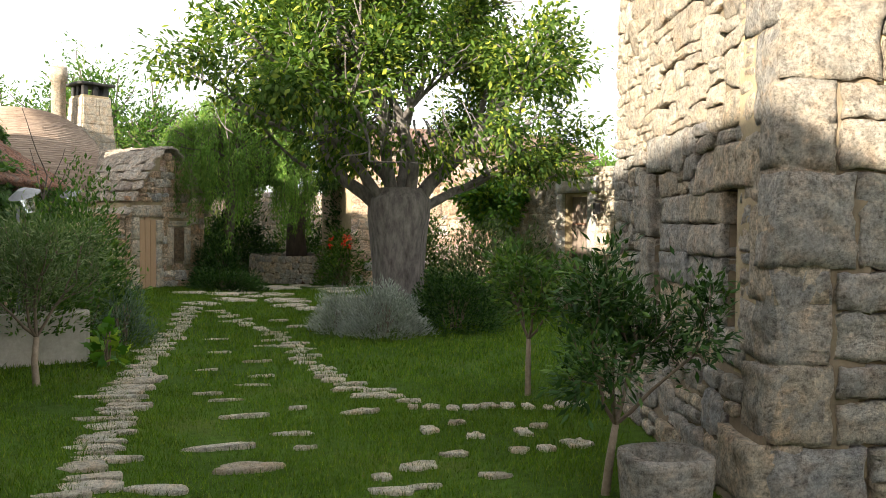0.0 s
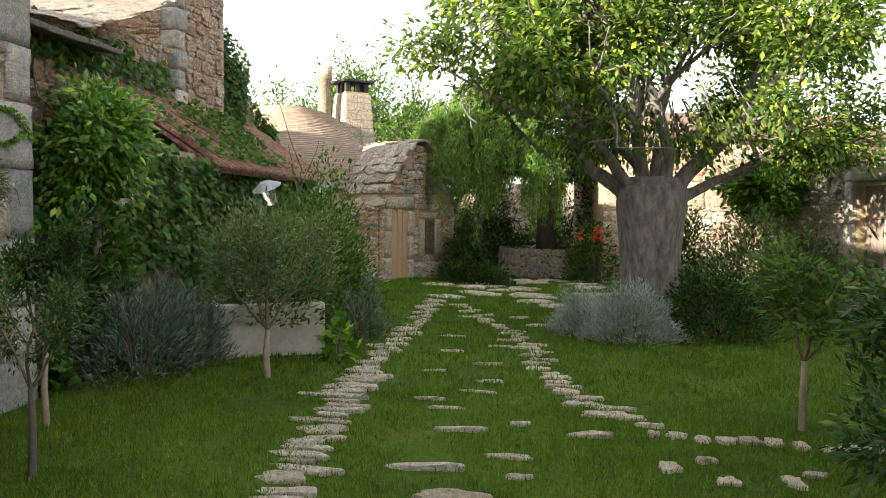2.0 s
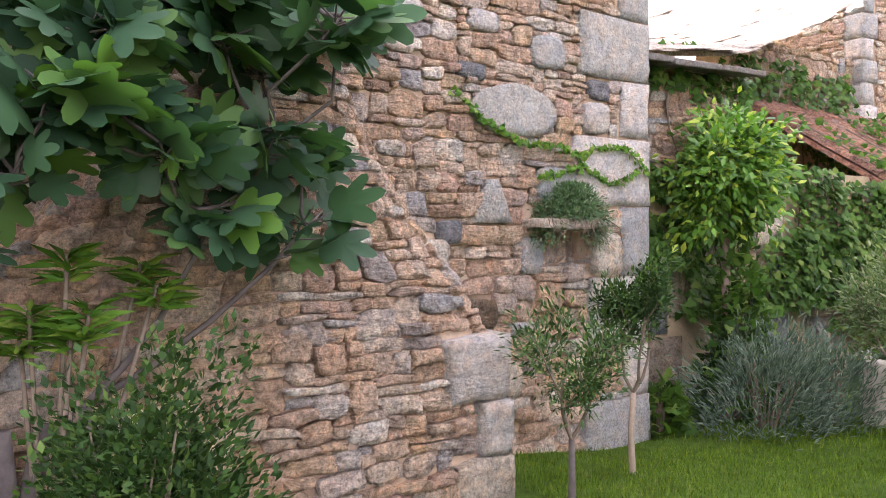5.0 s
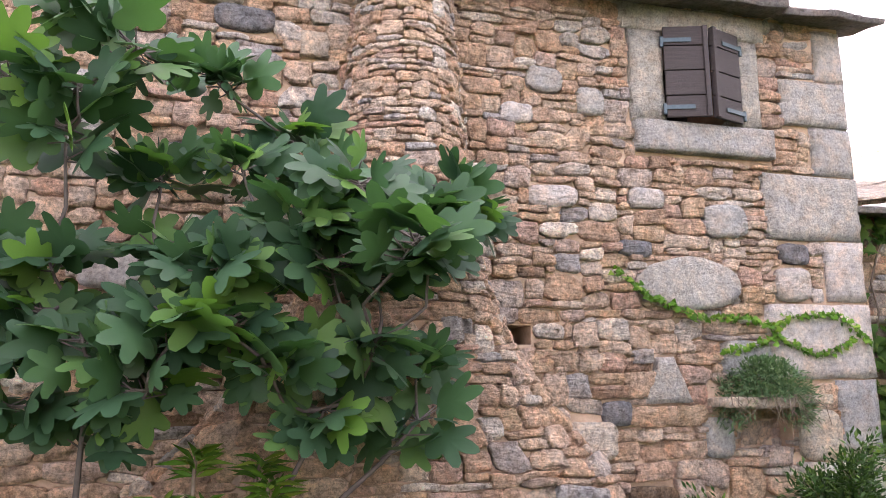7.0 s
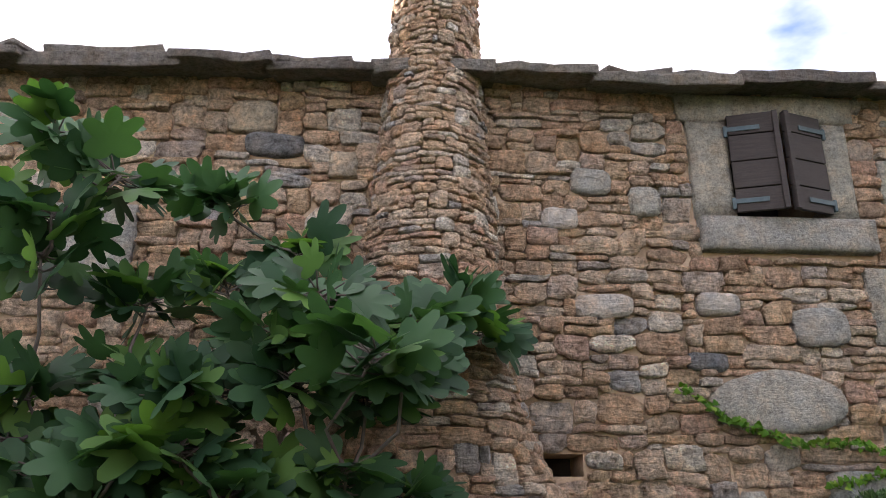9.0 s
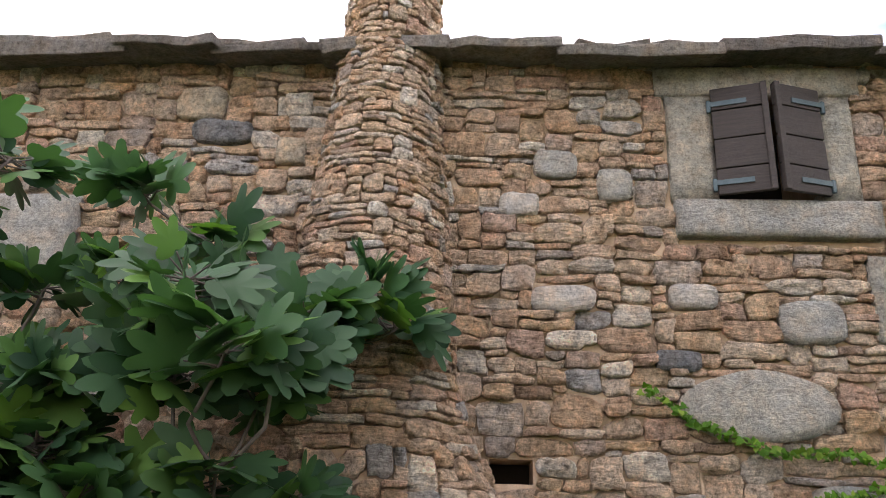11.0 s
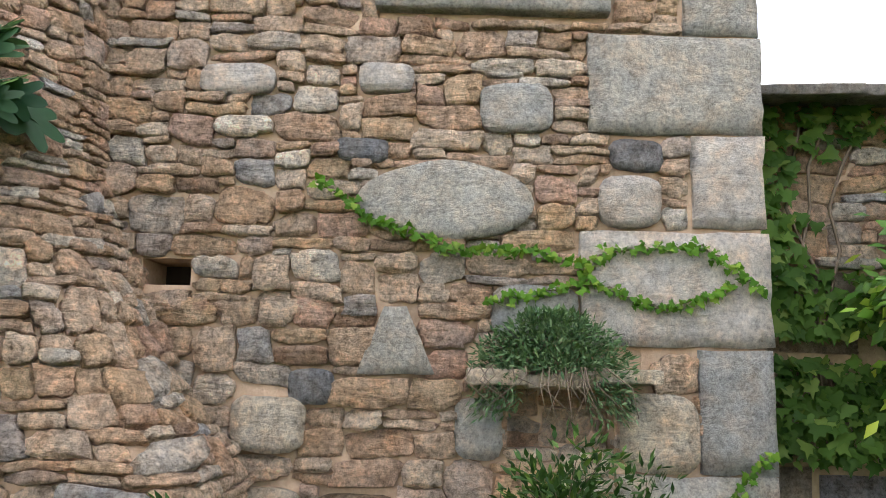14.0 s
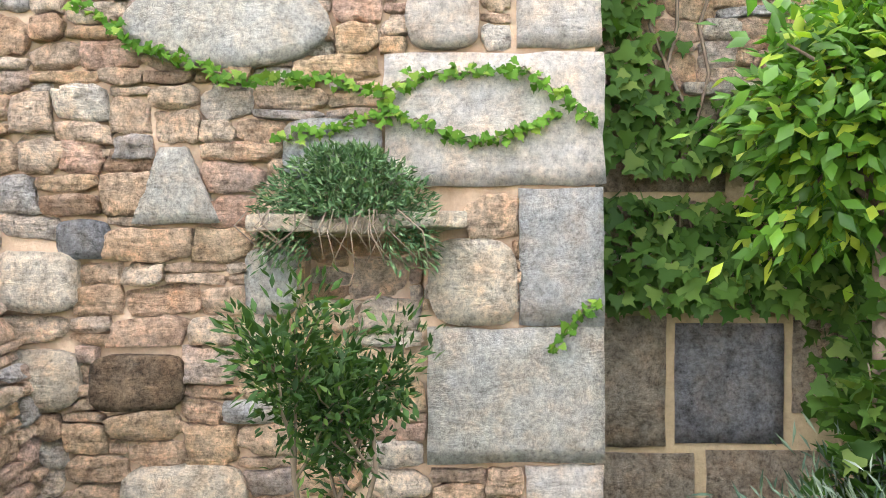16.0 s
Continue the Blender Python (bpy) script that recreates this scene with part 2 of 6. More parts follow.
L_LEMON = leaf_mat("citrus leaf", (0.04, 0.115, 0.015), (0.11, 0.24, 0.025), (0.34, 0.42, 0.05), 0.3, 0.35, 0.3)
L_FIG = leaf_mat("fig leaf", (0.022, 0.060, 0.034), (0.050, 0.112, 0.056), (0.10, 0.20, 0.045), 0.36, 0.28, 0.22)
L_IVY = leaf_mat("ivy leaf", (0.03, 0.075, 0.015), (0.075, 0.15, 0.03), (0.14, 0.20, 0.05), 0.4)
L_VINE = leaf_mat("young creeper leaf", (0.05, 0.13, 0.015), (0.10, 0.21, 0.025), (0.2, 0.28, 0.05), 0.4)
L_LAV = leaf_mat("lavender leaf", (0.20, 0.22, 0.20), (0.36, 0.38, 0.36), (0.44, 0.44, 0.48), 0.7, 0.15)
L_ROSE = leaf_mat("rosemary leaf", (0.06, 0.10, 0.075), (0.14, 0.19, 0.15), (0.22, 0.27, 0.22), 0.7, 0.15)
L_OLIVE = leaf_mat("olive leaf", (0.06, 0.10, 0.04), (0.14, 0.18, 0.09), (0.24, 0.27, 0.17), 0.5)
L_DARK = leaf_mat("dark shrub leaf", (0.018, 0.045, 0.014), (0.045, 0.095, 0.025), (0.10, 0.16, 0.04), 0.35, 0.25)
L_SHRUB = leaf_mat("mid shrub leaf", (0.03, 0.07, 0.015), (0.085, 0.155, 0.033), (0.18, 0.24, 0.055), 0.45)
L_GRASS = leaf_mat("grass blade", (0.045, 0.095, 0.008), (0.11, 0.18, 0.014), (0.19, 0.22, 0.035), 0.5, 0.3)
L_FLOWER = leaf_mat("red petal", (0.5, 0.03, 0.02), (0.65, 0.06, 0.03))
L_FRUIT = plain_mat("green citrus peel", (0.05, 0.12, 0.02), (0.09, 0.17, 0.03), 30, 0.4)


# ---- building helpers ----
def thing(name, label, category, at=(0, 0, 0), group="", kind=""):
    ob = new(name)
    ob.empty_display_size = 0.1
    ob.location = at
    return tagged(ob, label, category, group, kind)


def raw(name, verts, faces, mat, parent=None, label="", smooth=False):
    me = bpy.data.meshes.new(name)
    me.from_pydata([tuple(v) for v in verts], [], faces)
    me.materials.append(mat)
    if smooth:
        me.polygons.foreach_set("use_smooth", [True] * len(me.polygons))
    me.update()
    ob = new(name, me)
    if parent:
        ob.parent = parent
        ob.matrix_parent_inverse = Matrix.Translation(-parent.location) if parent.type == "EMPTY" and parent.parent is None else Matrix.Identity(4)
    return tagged(ob, label) if label else ob


def part(name, bm, mat, parent=None, label="", smooth=False):
    me = bpy.data.meshes.new(name)
    bm.to_mesh(me)
    bm.free()
    me.materials.append(mat)
    if smooth:
        me.polygons.foreach_set("use_smooth", [True] * len(me.polygons))
    ob = new(name, me)
    if parent:
        ob.parent = parent
        ob.matrix_parent_inverse = Matrix.Translation(-parent.location) if parent.type == "EMPTY" and parent.parent is None else Matrix.Identity(4)
    return tagged(ob, label) if label else ob


def box_bm(w, d, h, m=Matrix.Identity(4), bevel=0.01, bm=None, rough=0.0, cuts=0):
    """A bevelled, slightly uneven block centred on m."""
    own = bmesh.new()
    bmesh.ops.create_cube(own, size=1.0, matrix=Matrix.Diagonal((w, d, h, 1)))
    if bevel:
        bmesh.ops.bevel(own, geom=own.edges[:], offset=min(bevel, w * .3, d * .3, h * .3), segments=2, affect="EDGES", profile=0.6)
    if cuts:
        bmesh.ops.subdivide_edges(own, edges=own.edges[:], cuts=cuts, use_grid_fill=True)
    if rough:
        s = R.random() * 50
        for v in own.verts:
            v.co += noise.noise_vector(v.co * 3.1 / max(w, d, h) + Vector((s, s, s))) * rough
    own.transform(m)
    if bm is None:
        return own
    me = bpy.data.meshes.new("tmp")
    own.to_mesh(me)
    own.free()
    bm.from_mesh(me)
    bpy.data.meshes.remove(me)
    return bm


def stone_verts(seed, n=3, power=9.0, rough=0.085, skew=0.13):
    """A unit stone: a cube of n by n faces a side, its outline a skewed quadrangle, edges knocked off, faces broken. Returns verts, faces."""
    rr = random.Random(seed)
    bm = bmesh.new()
    bmesh.ops.create_cube(bm, size=1.0)
    bmesh.ops.subdivide_edges(bm, edges=bm.edges[:], cuts=n - 1, use_grid_fill=True)
    off = Vector((rr.random() * 90, rr.random() * 90, rr.random() * 90))
    cor = [(rr.uniform(-skew, .06), rr.uniform(-skew * 1.3, .06)) for _ in range(4)]
    slope = (rr.uniform(-.25, .25), rr.uniform(-.25, .25))
    for v in bm.verts:
        c = v.co.copy()
        big = max(abs(2 * c.x), abs(2 * c.y), abs(2 * c.z))
        ln = (abs(2 * c.x) ** power + abs(2 * c.y) ** power + abs(2 * c.z) ** power) ** (1 / power)
        p = c * (big / max(ln, 1e-6))
        a, b = p.x + 0.5, p.z + 0.5
        wts = ((1 - a) * (1 - b), a * (1 - b), a * b, (1 - a) * b)
        sgn = ((-1, -1), (1, -1), (1, 1), (-1, 1))
        p.x += sum(w * s[0] * q[0] for w, s, q in zip(wts, sgn, cor))
        p.z += sum(w * s[1] * q[1] for w, s, q in zip(wts, sgn, cor))
        if c.y > 0:
            p.y += slope[0] * p.x + slope[1] * p.z
        p += noise.noise_vector(c * 2.6 + off) * rough * 1.1 + noise.noise_vector(c * 6.5 + off) * rough * 0.85
        if n > 4:
            p += noise.noise_vector(c * 13.0 + off) * rough * 0.45
        v.co = p
    bm.normal_update()
    vs = np.array([v.co[:] for v in bm.verts])
    fs = [[v.index for v in f.verts] for f in bm.faces]
    bm.free()
    return vs, fs


STONES = [stone_verts(i) for i in range(24)]

def pack(width, height, skip=(), row=0.055, col=0.025, wmin=0.09, wmax=0.34, tall=(0.55, 0.32, 0.13), seed=1):
    """Random rubble: rectangles (u0, v0, u1, v1) that fill width x height and leave out the skipped rectangles."""
    rr = random.Random(seed)
    edges = [0.0]
    while edges[-1] < height:
        edges.append(edges[-1] + row * rr.uniform(0.75, 1.3))
    nr, nc = len(edges) - 1, int(width / col)
    full = np.zeros((nr, nc), bool)
    for u0, v0, u1, v1 in skip:
        for r_ in range(nr):
            if edges[r_] < v1 - 0.012 and edges[r_ + 1] > v0 + 0.012:
                full[r_, max(0, int(round(u0 / col))):max(0, int(round(u1 / col)))] = True
    out = []
    for r_ in range(nr):
        c = 0
        while c < nc:
            if full[r_, c]:
                c += 1
                continue
            free = 1
            while c + free < nc and not full[r_, c + free]:
                free += 1
            k = rr.random()
            hh = 1 if k < tall[0] else 2 if k < tall[0] + tall[1] else 3
            hh = min(hh, nr - r_)
            w = int(rr.uniform(wmin, wmax * (1.0 if hh < 3 else 0.8)) / col)
            w = max(w, int(1.15 * hh * row / col) + 1)
            w = max(2, min(w, free))
            if w * col < 0.8 * hh * row:
                hh = 1
            if free - w < 3:
                w = free if free * col < wmax * 1.3 else w
            while hh > 1 and full[r_:r_ + hh, c:c + w].any():
                hh -= 1
            full[r_:r_ + hh, c:c + w] = True
            out.append((c * col, edges[r_], (c + w) * col, edges[r_ + hh]))
            c += w
    return out


def warp(u, v, seed, amount):
    """Shared wander of the joints: neighbours bend together."""
    a = noise.noise_vector(Vector((u * 4.2, v * 6.5, seed * 2.3)))
    b = noise.noise_vector(Vector((u * 11.0, v * 15.0, seed * 1.1 + 40)))
    return (a.x * 1.2 + b.x * 0.5) * amount, (a.y * 0.9 + b.y * 0.45) * amount


def rubble_stone(w, h, depth, rr, u, v, seed, bend, lift):
    """One hewn stone about its centre, x along the wall, y out of it, z up: chipped outline with knocked-off corners, broken face."""
    k = 24
    pull = [1.0 - abs(rr.gauss(0, 0.11)) if rr.random() < 0.75 else rr.uniform(0.6, 0.8) for _ in range(4)]
    top, side = rr.gauss(0, 0.13), rr.gauss(0, 0.16)
    off = Vector((rr.random() * 90, rr.random() * 90, rr.random() * 90))
    rim = []
    for i in range(k):
        f = (i % 6) / 3 - 1
        x, z = ((1, f), (-f, 1), (-1, -f), (f, -1))[i // 6]
        if abs(x) > 0.6 and abs(z) > 0.6:
            m = pull[(i + 1) // 6 % 4] if i % 6 in (0, 5) or i % 6 == 1 else 1.0
            x, z = x * (1 - (1 - m) * (1.0 if i % 6 == 0 else 0.35)), z * (1 - (1 - m) * (1.0 if i % 6 == 0 else 0.35))
        jag = noise.noise_vector(Vector((x * 2.1, z * 2.1, 0)) + off) * 0.10 + noise.noise_vector(Vector((x * w * 45, z * h * 45, 7)) + off) * 0.10
        x, z = x + top * z * 0.5 + jag.x * 0.8, z + side * x * 0.4 + jag.y * 1.5
        x, z = x * w / 2, z * h / 2
        du, dv = warp(u + x, v + z, seed, bend)
        rim.append((x + du, z + dv))
    cx, cz = sum(p[0] for p in rim) / k, sum(p[1] for p in rim) / k
    tx, tz = rr.gauss(0, 0.09), rr.gauss(0, 0.10)
    soft = min(0.013, h * 0.14) * rr.uniform(0.5, 1.3)
    vs, fs = [], []
    for scale, y, broken in ((0.98, lift - depth, 0.0), (1.0, lift - soft, 0.0), (None, lift - soft * 0.22, 0.35), (0.62, lift + 0.002, 1.0), (0.28, lift + 0.004, 1.0)):
        for x, z in rim:
            dx, dz = x - cx, z - cz
            if scale is None:
                ln = math.hypot(dx, dz) or 1e-6
                f = max(0.6, 1 - soft * 0.75 / ln)
            else:
                f = scale
            px, pz = cx + dx * f, cz + dz * f
            n3 = noise.noise(Vector((px * 17, pz * 17, 0)) + off) * 0.015 + noise.noise(Vector((px * 42, pz * 42, 3)) + off) * 0.010
            vs.append((px, y + n3 * broken * min(1.0, h / 0.07) + ((px - cx) * tx + (pz - cz) * tz) * (1.0 if y > lift - depth else 0.0), pz))
    for j in range(4):
        for i in range(k):
            fs.append((j * k + i, j * k + (i + 1) % k, (j + 1) * k + (i + 1) % k, (j + 1) * k + i))
    fs.append(tuple(4 * k + i for i in range(k)))
    return np.array(vs), fs


def hewn(ob):
    """Broken faces run smooth, the knocked edges round them stay sharp."""
    n = len(ob.data.polygons) // 97
    ob.data.polygons.foreach_set("use_smooth", ([False] * 48 + [True] * 49) * n)
    return ob


def masonry(parent, rects, place, mat, mat_joined, near=None, limit=300, depth=0.10, gap=0.005, proud=0.026, bend=0.020, name="stone", seed=3):
    """Lays a stone for each rectangle. place(u, v) gives position and the right, out and up directions. Stones for which near(u, v) holds
    become parts of their own, up to the limit; the rest is one joined part."""
    rr = random.Random(seed)
    jv, jf, count, base = [], [], 0, 0
    for u0, v0, u1, v1 in rects:
        u, v = (u0 + u1) / 2, (v0 + v1) / 2
        w, h = max(0.02, u1 - u0 - gap * rr.uniform(0.3, 1.5)), max(0.015, v1 - v0 - gap * rr.uniform(0.3, 1.5))
        vs, fs = rubble_stone(w, h, depth, rr, u, v, seed, bend, rr.uniform(-0.25, 1.0) * proud)
        p, rt, out, up = place(u, v)
        a = np.array([list(rt), list(out), list(up)])
        world_v = vs @ a
        if near and count < limit and near(u, v):
            ob = hewn(raw(name, world_v, fs, mat, parent))
            ob.matrix_basis = Matrix.Translation(p)
            count += 1
        else:
            jv.append(world_v + np.array(p))
            jf.extend([[i + base for i in f] for f in fs])
            base += len(vs)
    if jv:
        ob = hewn(raw("rubble", np.concatenate(jv), jf, mat_joined, parent))
        tagged(ob, kind="stuff")
    return parent


def flat_place(origin, right, up=Vector((0, 0, 1)), lean=0.0):
    right = Vector(right).normalized()
    out = right.cross(up).normalized()
    o = Vector(origin)
    return lambda u, v: (o + right * u + up * v - out * (lean * v), right, out, up)


def big_stone(name, parent, place, u0, v0, u1, v1, mat, depth=0.14, proud=0.02, shape=None, seed=0, cuts=5, rough=0.012, label=""):
    """One recognisable dressed or natural block in a wall. shape(a, b) -> (a, b) bends the unit outline."""
    bm = bmesh.new()
    bmesh.ops.create_cube(bm, size=1.0)
    bmesh.ops.subdivide_edges(bm, edges=bm.edges[:], cuts=cuts, use_grid_fill=True)
    w, h = u1 - u0, v1 - v0
    off = Vector((seed * 3.7, seed * 1.3, 0))
    p, rt, out, up = place((u0 + u1) / 2, (v0 + v1) / 2)
    for vtx in bm.verts:
        a, b, c = vtx.co.x, vtx.co.z, vtx.co.y
        if shape:
            a, b = shape(a, b)
        edge = max(0.0, (max(abs(vtx.co.x), abs(vtx.co.z)) - 0.36) / 0.14)
        n3 = noise.noise_vector(Vector((a * w * 6, b * h * 6, 0.3 * c)) + off) + noise.noise_vector(Vector((a * w * 19, b * h * 19, c)) + off) * 0.6
        q = p + rt * (a * w + n3.x * rough) + up * (b * h + n3.y * rough) + out * (c * depth - depth / 2 + proud - (0.016 * edge ** 2 if c > 0 else 0) + n3.z * rough * 0.9)
        vtx.co = q
    bmesh.ops.recalc_face_normals(bm, faces=bm.faces[:])
    return part(name, bm, mat, parent, label, smooth=True)


def oval(a, b):
    k = max(abs(a), abs(b)) / (math.hypot(a, b) or 1)
    return a * k, b * k


def rounded(a, b):
    m_ = max(abs(a), abs(b)) or 1
    l5 = (abs(a) ** 4 + abs(b) ** 4) ** 0.25 or 1
    return a * m_ / l5, b * m_ / l5


def tri(a, b):
    return a * (0.62 - 0.72 * b) + 0.02, b


# ---- plants ----
def leaf_cloud(name, pts, ways, size, mat, parent, ratio=0.42, bend=0.25, spread=0.7, kind_of="diamond", label="", droop=0.0, seed=0, face=(0, 0, 1.0)):
    """One leaf at every point, its stalk there, turned about the given way with some spread."""
    g = np.random.default_rng(seed)
    n = len(pts)
    pts = np.asarray(pts, float)
    d = np.asarray(ways, float) + g.normal(0, spread, (n, 3)) + np.array([0, 0, -droop])
    d /= np.linalg.norm(d, axis=1, keepdims=True) + 1e-9
    ref = g.normal(0, 1, (n, 3)) * 0.45 + np.array(face, float)
    s = np.cross(d, ref)
    s /= np.linalg.norm(s, axis=1, keepdims=True) + 1e-9
    nn = np.cross(s, d)
    L = (size * g.uniform(0.65, 1.25, n))[:, None]
    W = L * ratio
    if kind_of == "diamond":
        rows = [pts, pts + d * L * 0.45 + s * W * 0.5 - nn * L * 0.04, pts + d * L * 0.5 + nn * L * 0.05, pts + d * L * 0.45 - s * W * 0.5 - nn * L * 0.04, pts + d * L - nn * L * bend]
        tris = [(0, 1, 2), (0, 2, 3), (1, 4, 2), (2, 4, 3)]
    elif kind_of == "blade":
        rows = [pts - s * W * 0.5, pts + s * W * 0.5, pts + d * L]
        tris = [(0, 1, 2)]
    elif kind_of == "ivy":
        o = [(0, 0, 0), (-.12, .38, -.02), (.12, .50, -.02), (.38, .30, 0), (.55, .36, -.04), (.62, .12, 0), (1.0, 0, -.12), (.62, -.12, 0), (.55, -.36, -.04), (.38, -.30, 0), (.12, -.50, -.02), (-.12, -.38, -.02)]
        rows = [pts + d * L * a + s * L * b + nn * L * c for a, b, c in o] + [pts + d * L * 0.3 + nn * L * 0.04]
        tris = [(12, i, (i + 1) % 12) for i in range(12)]
    else:   # fig: five blunt lobes round a broad palm
        edge = ((180, .30), (165, .40), (148, .46), (128, .53), (112, .54), (98, .47), (85, .33), (72, .44), (60, .60), (50, .63), (40, .55), (29, .33), (19, .47), (9, .60), (0, .66))
        half = [(0.36 + r_ * math.cos(radians(t_)), r_ * math.sin(radians(t_)) * 0.94, -0.07 * (r_ / 0.6) ** 2) for t_, r_ in edge]
        o = half + [(a, -b, c) for a, b, c in half[-2:0:-1]]
        rows = [pts + d * L * a + s * L * b + nn * L * (c - 0.07 * a * a) for a, b, c in o] + [pts + d * L * 0.36 + nn * L * -0.005]
        k = len(o)
        tris = [(k, i, (i + 1) % k) for i in range(k)]
    m_ = len(rows)
    v = np.stack(rows, 1).reshape(-1, 3)
    t = (np.arange(n)[:, None, None] * m_ + np.array(tris)[None]).reshape(-1, 3)
    me = bpy.data.meshes.new(name)
    me.vertices.add(len(v))
    me.vertices.foreach_set("co", v.ravel())
    me.loops.add(t.size)
    me.loops.foreach_set("vertex_index", t.ravel())
    me.polygons.add(len(t))
    me.polygons.foreach_set("loop_start", np.arange(0, t.size, 3))
    me.polygons.foreach_set("loop_total", np.full(len(t), 3))
    me.update(calc_edges=True)
    me.materials.append(mat)
    ob = new(name, me)
    if parent:
        ob.parent = parent
        ob.matrix_parent_inverse = Matrix.Translation(-parent.location)
    return tagged(ob, label) if label else ob


def tubes(name, lines, mat, parent, sides=6, label=""):
    """Tapered limbs: each line is a list of (point, radius)."""
    vs, fs = [], []
    for line in lines:
        prev = None
        for i, (p, r_) in enumerate(line):
            p = Vector(p)
            a = Vector(line[min(i + 1, len(line) - 1)][0]) - Vector(line[max(i - 1, 0)][0])
            if a.length < 1e-6:
                a = Vector((0, 0, 1))
            a.normalize()
            x = a.cross(Vector((0.31, 0.95, 0.1))).normalized()
            y = a.cross(x)
            b = len(vs)
            for k in range(sides):
                t = 2 * math.pi * k / sides
                vs.append(p + (x * math.cos(t) + y * math.sin(t)) * r_)
            if prev is not None:
                for k in range(sides):
                    fs.append((prev + k, prev + (k + 1) % sides, b + (k + 1) % sides, b + k))
            prev = b
        fs.append(tuple(prev + k for k in range(sides)))
    return raw(name, vs, fs, mat, parent, label, smooth=True)


def grow(base, way, length, radius, depth, rr, fork=3, wander=0.25, lift=0.1, shrink=0.68, steps=4, lean=0.75):
    """Limbs that fork. Returns lines for tubes() and the outer twigs as (point, way)."""
    lines, tips = [], []

    def go(p, d, ln, r_, k):
        line = [(p.copy(), r_)]
        for i in range(steps):
            d = (d + Vector((rr.gauss(0, wander), rr.gauss(0, wander), rr.gauss(0, wander) + lift)) * 0.5).normalized()
            p = p + d * (ln / steps)
            r2 = r_ * (1 - 0.45 * (i + 1) / steps)
            line.append((p.copy(), r2))
            if k <= 1:
                tips.append((p.copy(), d.copy()))
        lines.append(line)
        if k > 0:
            for _ in range(fork):
                side = Vector((rr.gauss(0, 1), rr.gauss(0, 1), rr.gauss(0, 0.7)))
                q = line[rr.randrange(max(1, steps - 2), steps + 1)][0]
                go(q.copy(), (d + side.normalized() * lean).normalized(), ln * shrink * rr.uniform(0.8, 1.15), r_ * 0.5, k - 1)
    go(Vector(base), Vector(way).normalized(), length, radius, depth)
    return lines, tips


def around(tips, n, radius, rr):
    """n leaf roots scattered about the twigs."""
    pts, ways = [], []
    for _ in range(n):
        p, d = tips[rr.randrange(len(tips))]
        o = Vector((rr.gauss(0, 1), rr.gauss(0, 1), rr.gauss(0, 1))) * radius
        pts.append(p + o)
        ways.append((d + o.normalized() * 0.8))
    return pts, ways


def mound(name, label, category, at, rx, ry, h, mat, n, leaf, ratio=0.25, upward=0.6, kind_of="diamond", seed=0, spiky=0.0, group="", stems=14, lumps=0.22):
    """A shrub: stems from the ground, leaves in a lumpy dome about them."""
    rr = random.Random(seed)
    ob = thing(name, label, category, at, group)
    at = Vector(at)
    lines, pts, ways = [], [], []
    off = Vector((seed * 1.7, seed * 0.9, 0))
    for i in range(n):
        a, q = rr.uniform(0, 2 * math.pi), math.sqrt(rr.random())
        el = math.acos(rr.random())
        s = rr.uniform(0.45, 1.0) ** 0.6
        d = Vector((math.cos(a) * math.sin(el), math.sin(a) * math.sin(el), math.cos(el)))
        k = 1 + lumps * 2.2 * noise.noise(d * 2.6 + off) + spiky * max(0, rr.gauss(0, 0.5))
        p = Vector((d.x * rx * s * k, d.y * ry * s * k, max(0.0, d.z * h * s * k)))
        pts.append(at + p)
        ways.append(Vector((d.x, d.y, d.z * 0.5 + upward)))
    for i in range(stems):
        a = rr.uniform(0, 2 * math.pi)
        q = Vector((math.cos(a) * rx * 0.6 * rr.random(), math.sin(a) * ry * 0.6 * rr.random(), h * rr.uniform(0.5, 0.85)))
        b = at + Vector((q.x * 0.25, q.y * 0.25, -0.05))
        lines.append([(b, 0.012), (at + q * 0.5 + Vector((rr.gauss(0, .03), rr.gauss(0, .03), 0)), 0.008), (at + q, 0.003)])
    tubes("stem", lines, M_TWIG, ob, 5)
    leaf_cloud("foliage", pts, ways, leaf, mat, ob, ratio, 0.1, 0.45, kind_of, seed=seed)
    return ob


# ---- ground ----
def sstep(a, b, t):
    t = min(1.0, max(0.0, (t - a) / (b - a)))
    return t * t * (3 - 2 * t)


def gz(x, y):
    """Height of the lawn: nearly level, rising a little towards the main house."""
    return 0.10 * sstep(0.2, 2.2, -x) + 0.17 * sstep(7.6, 5.6, y) * sstep(0.6, 2.4, -x) + 0.012 * noise.noise(Vector((x * 1.1, y * 1.1, 0)))


gx = sorted(set([-600, -250, -120, -60, -30, -18] + [round(-12 + 0.3 * i, 3) for i in range(81)] + [18, 30, 60, 120, 250, 600]))
gy = sorted(set([-600, -250, -120, -60, -30, -12, -6] + [round(-3 + 0.3 * i, 3) for i in range(91)] + [30, 40, 60, 120, 250, 600]))
g_verts = [(x, y, gz(x, y)) for y in gy for x in gx]
g_faces = [(j * len(gx) + i, j * len(gx) + i + 1, (j + 1) * len(gx) + i + 1, (j + 1) * len(gx) + i) for j in range(len(gy) - 1) for i in range(len(gx) - 1)]
M_LAWN, n_, l_, p_ = node_mat("lawn soil and grass")
t1, t2_, t3 = noise_tex(n_, l_, 0.9, 5, 0.6, "World"), noise_tex(n_, l_, 14, 6, 0.7, "World"), noise_tex(n_, l_, 90, 4, 0.7, "World")
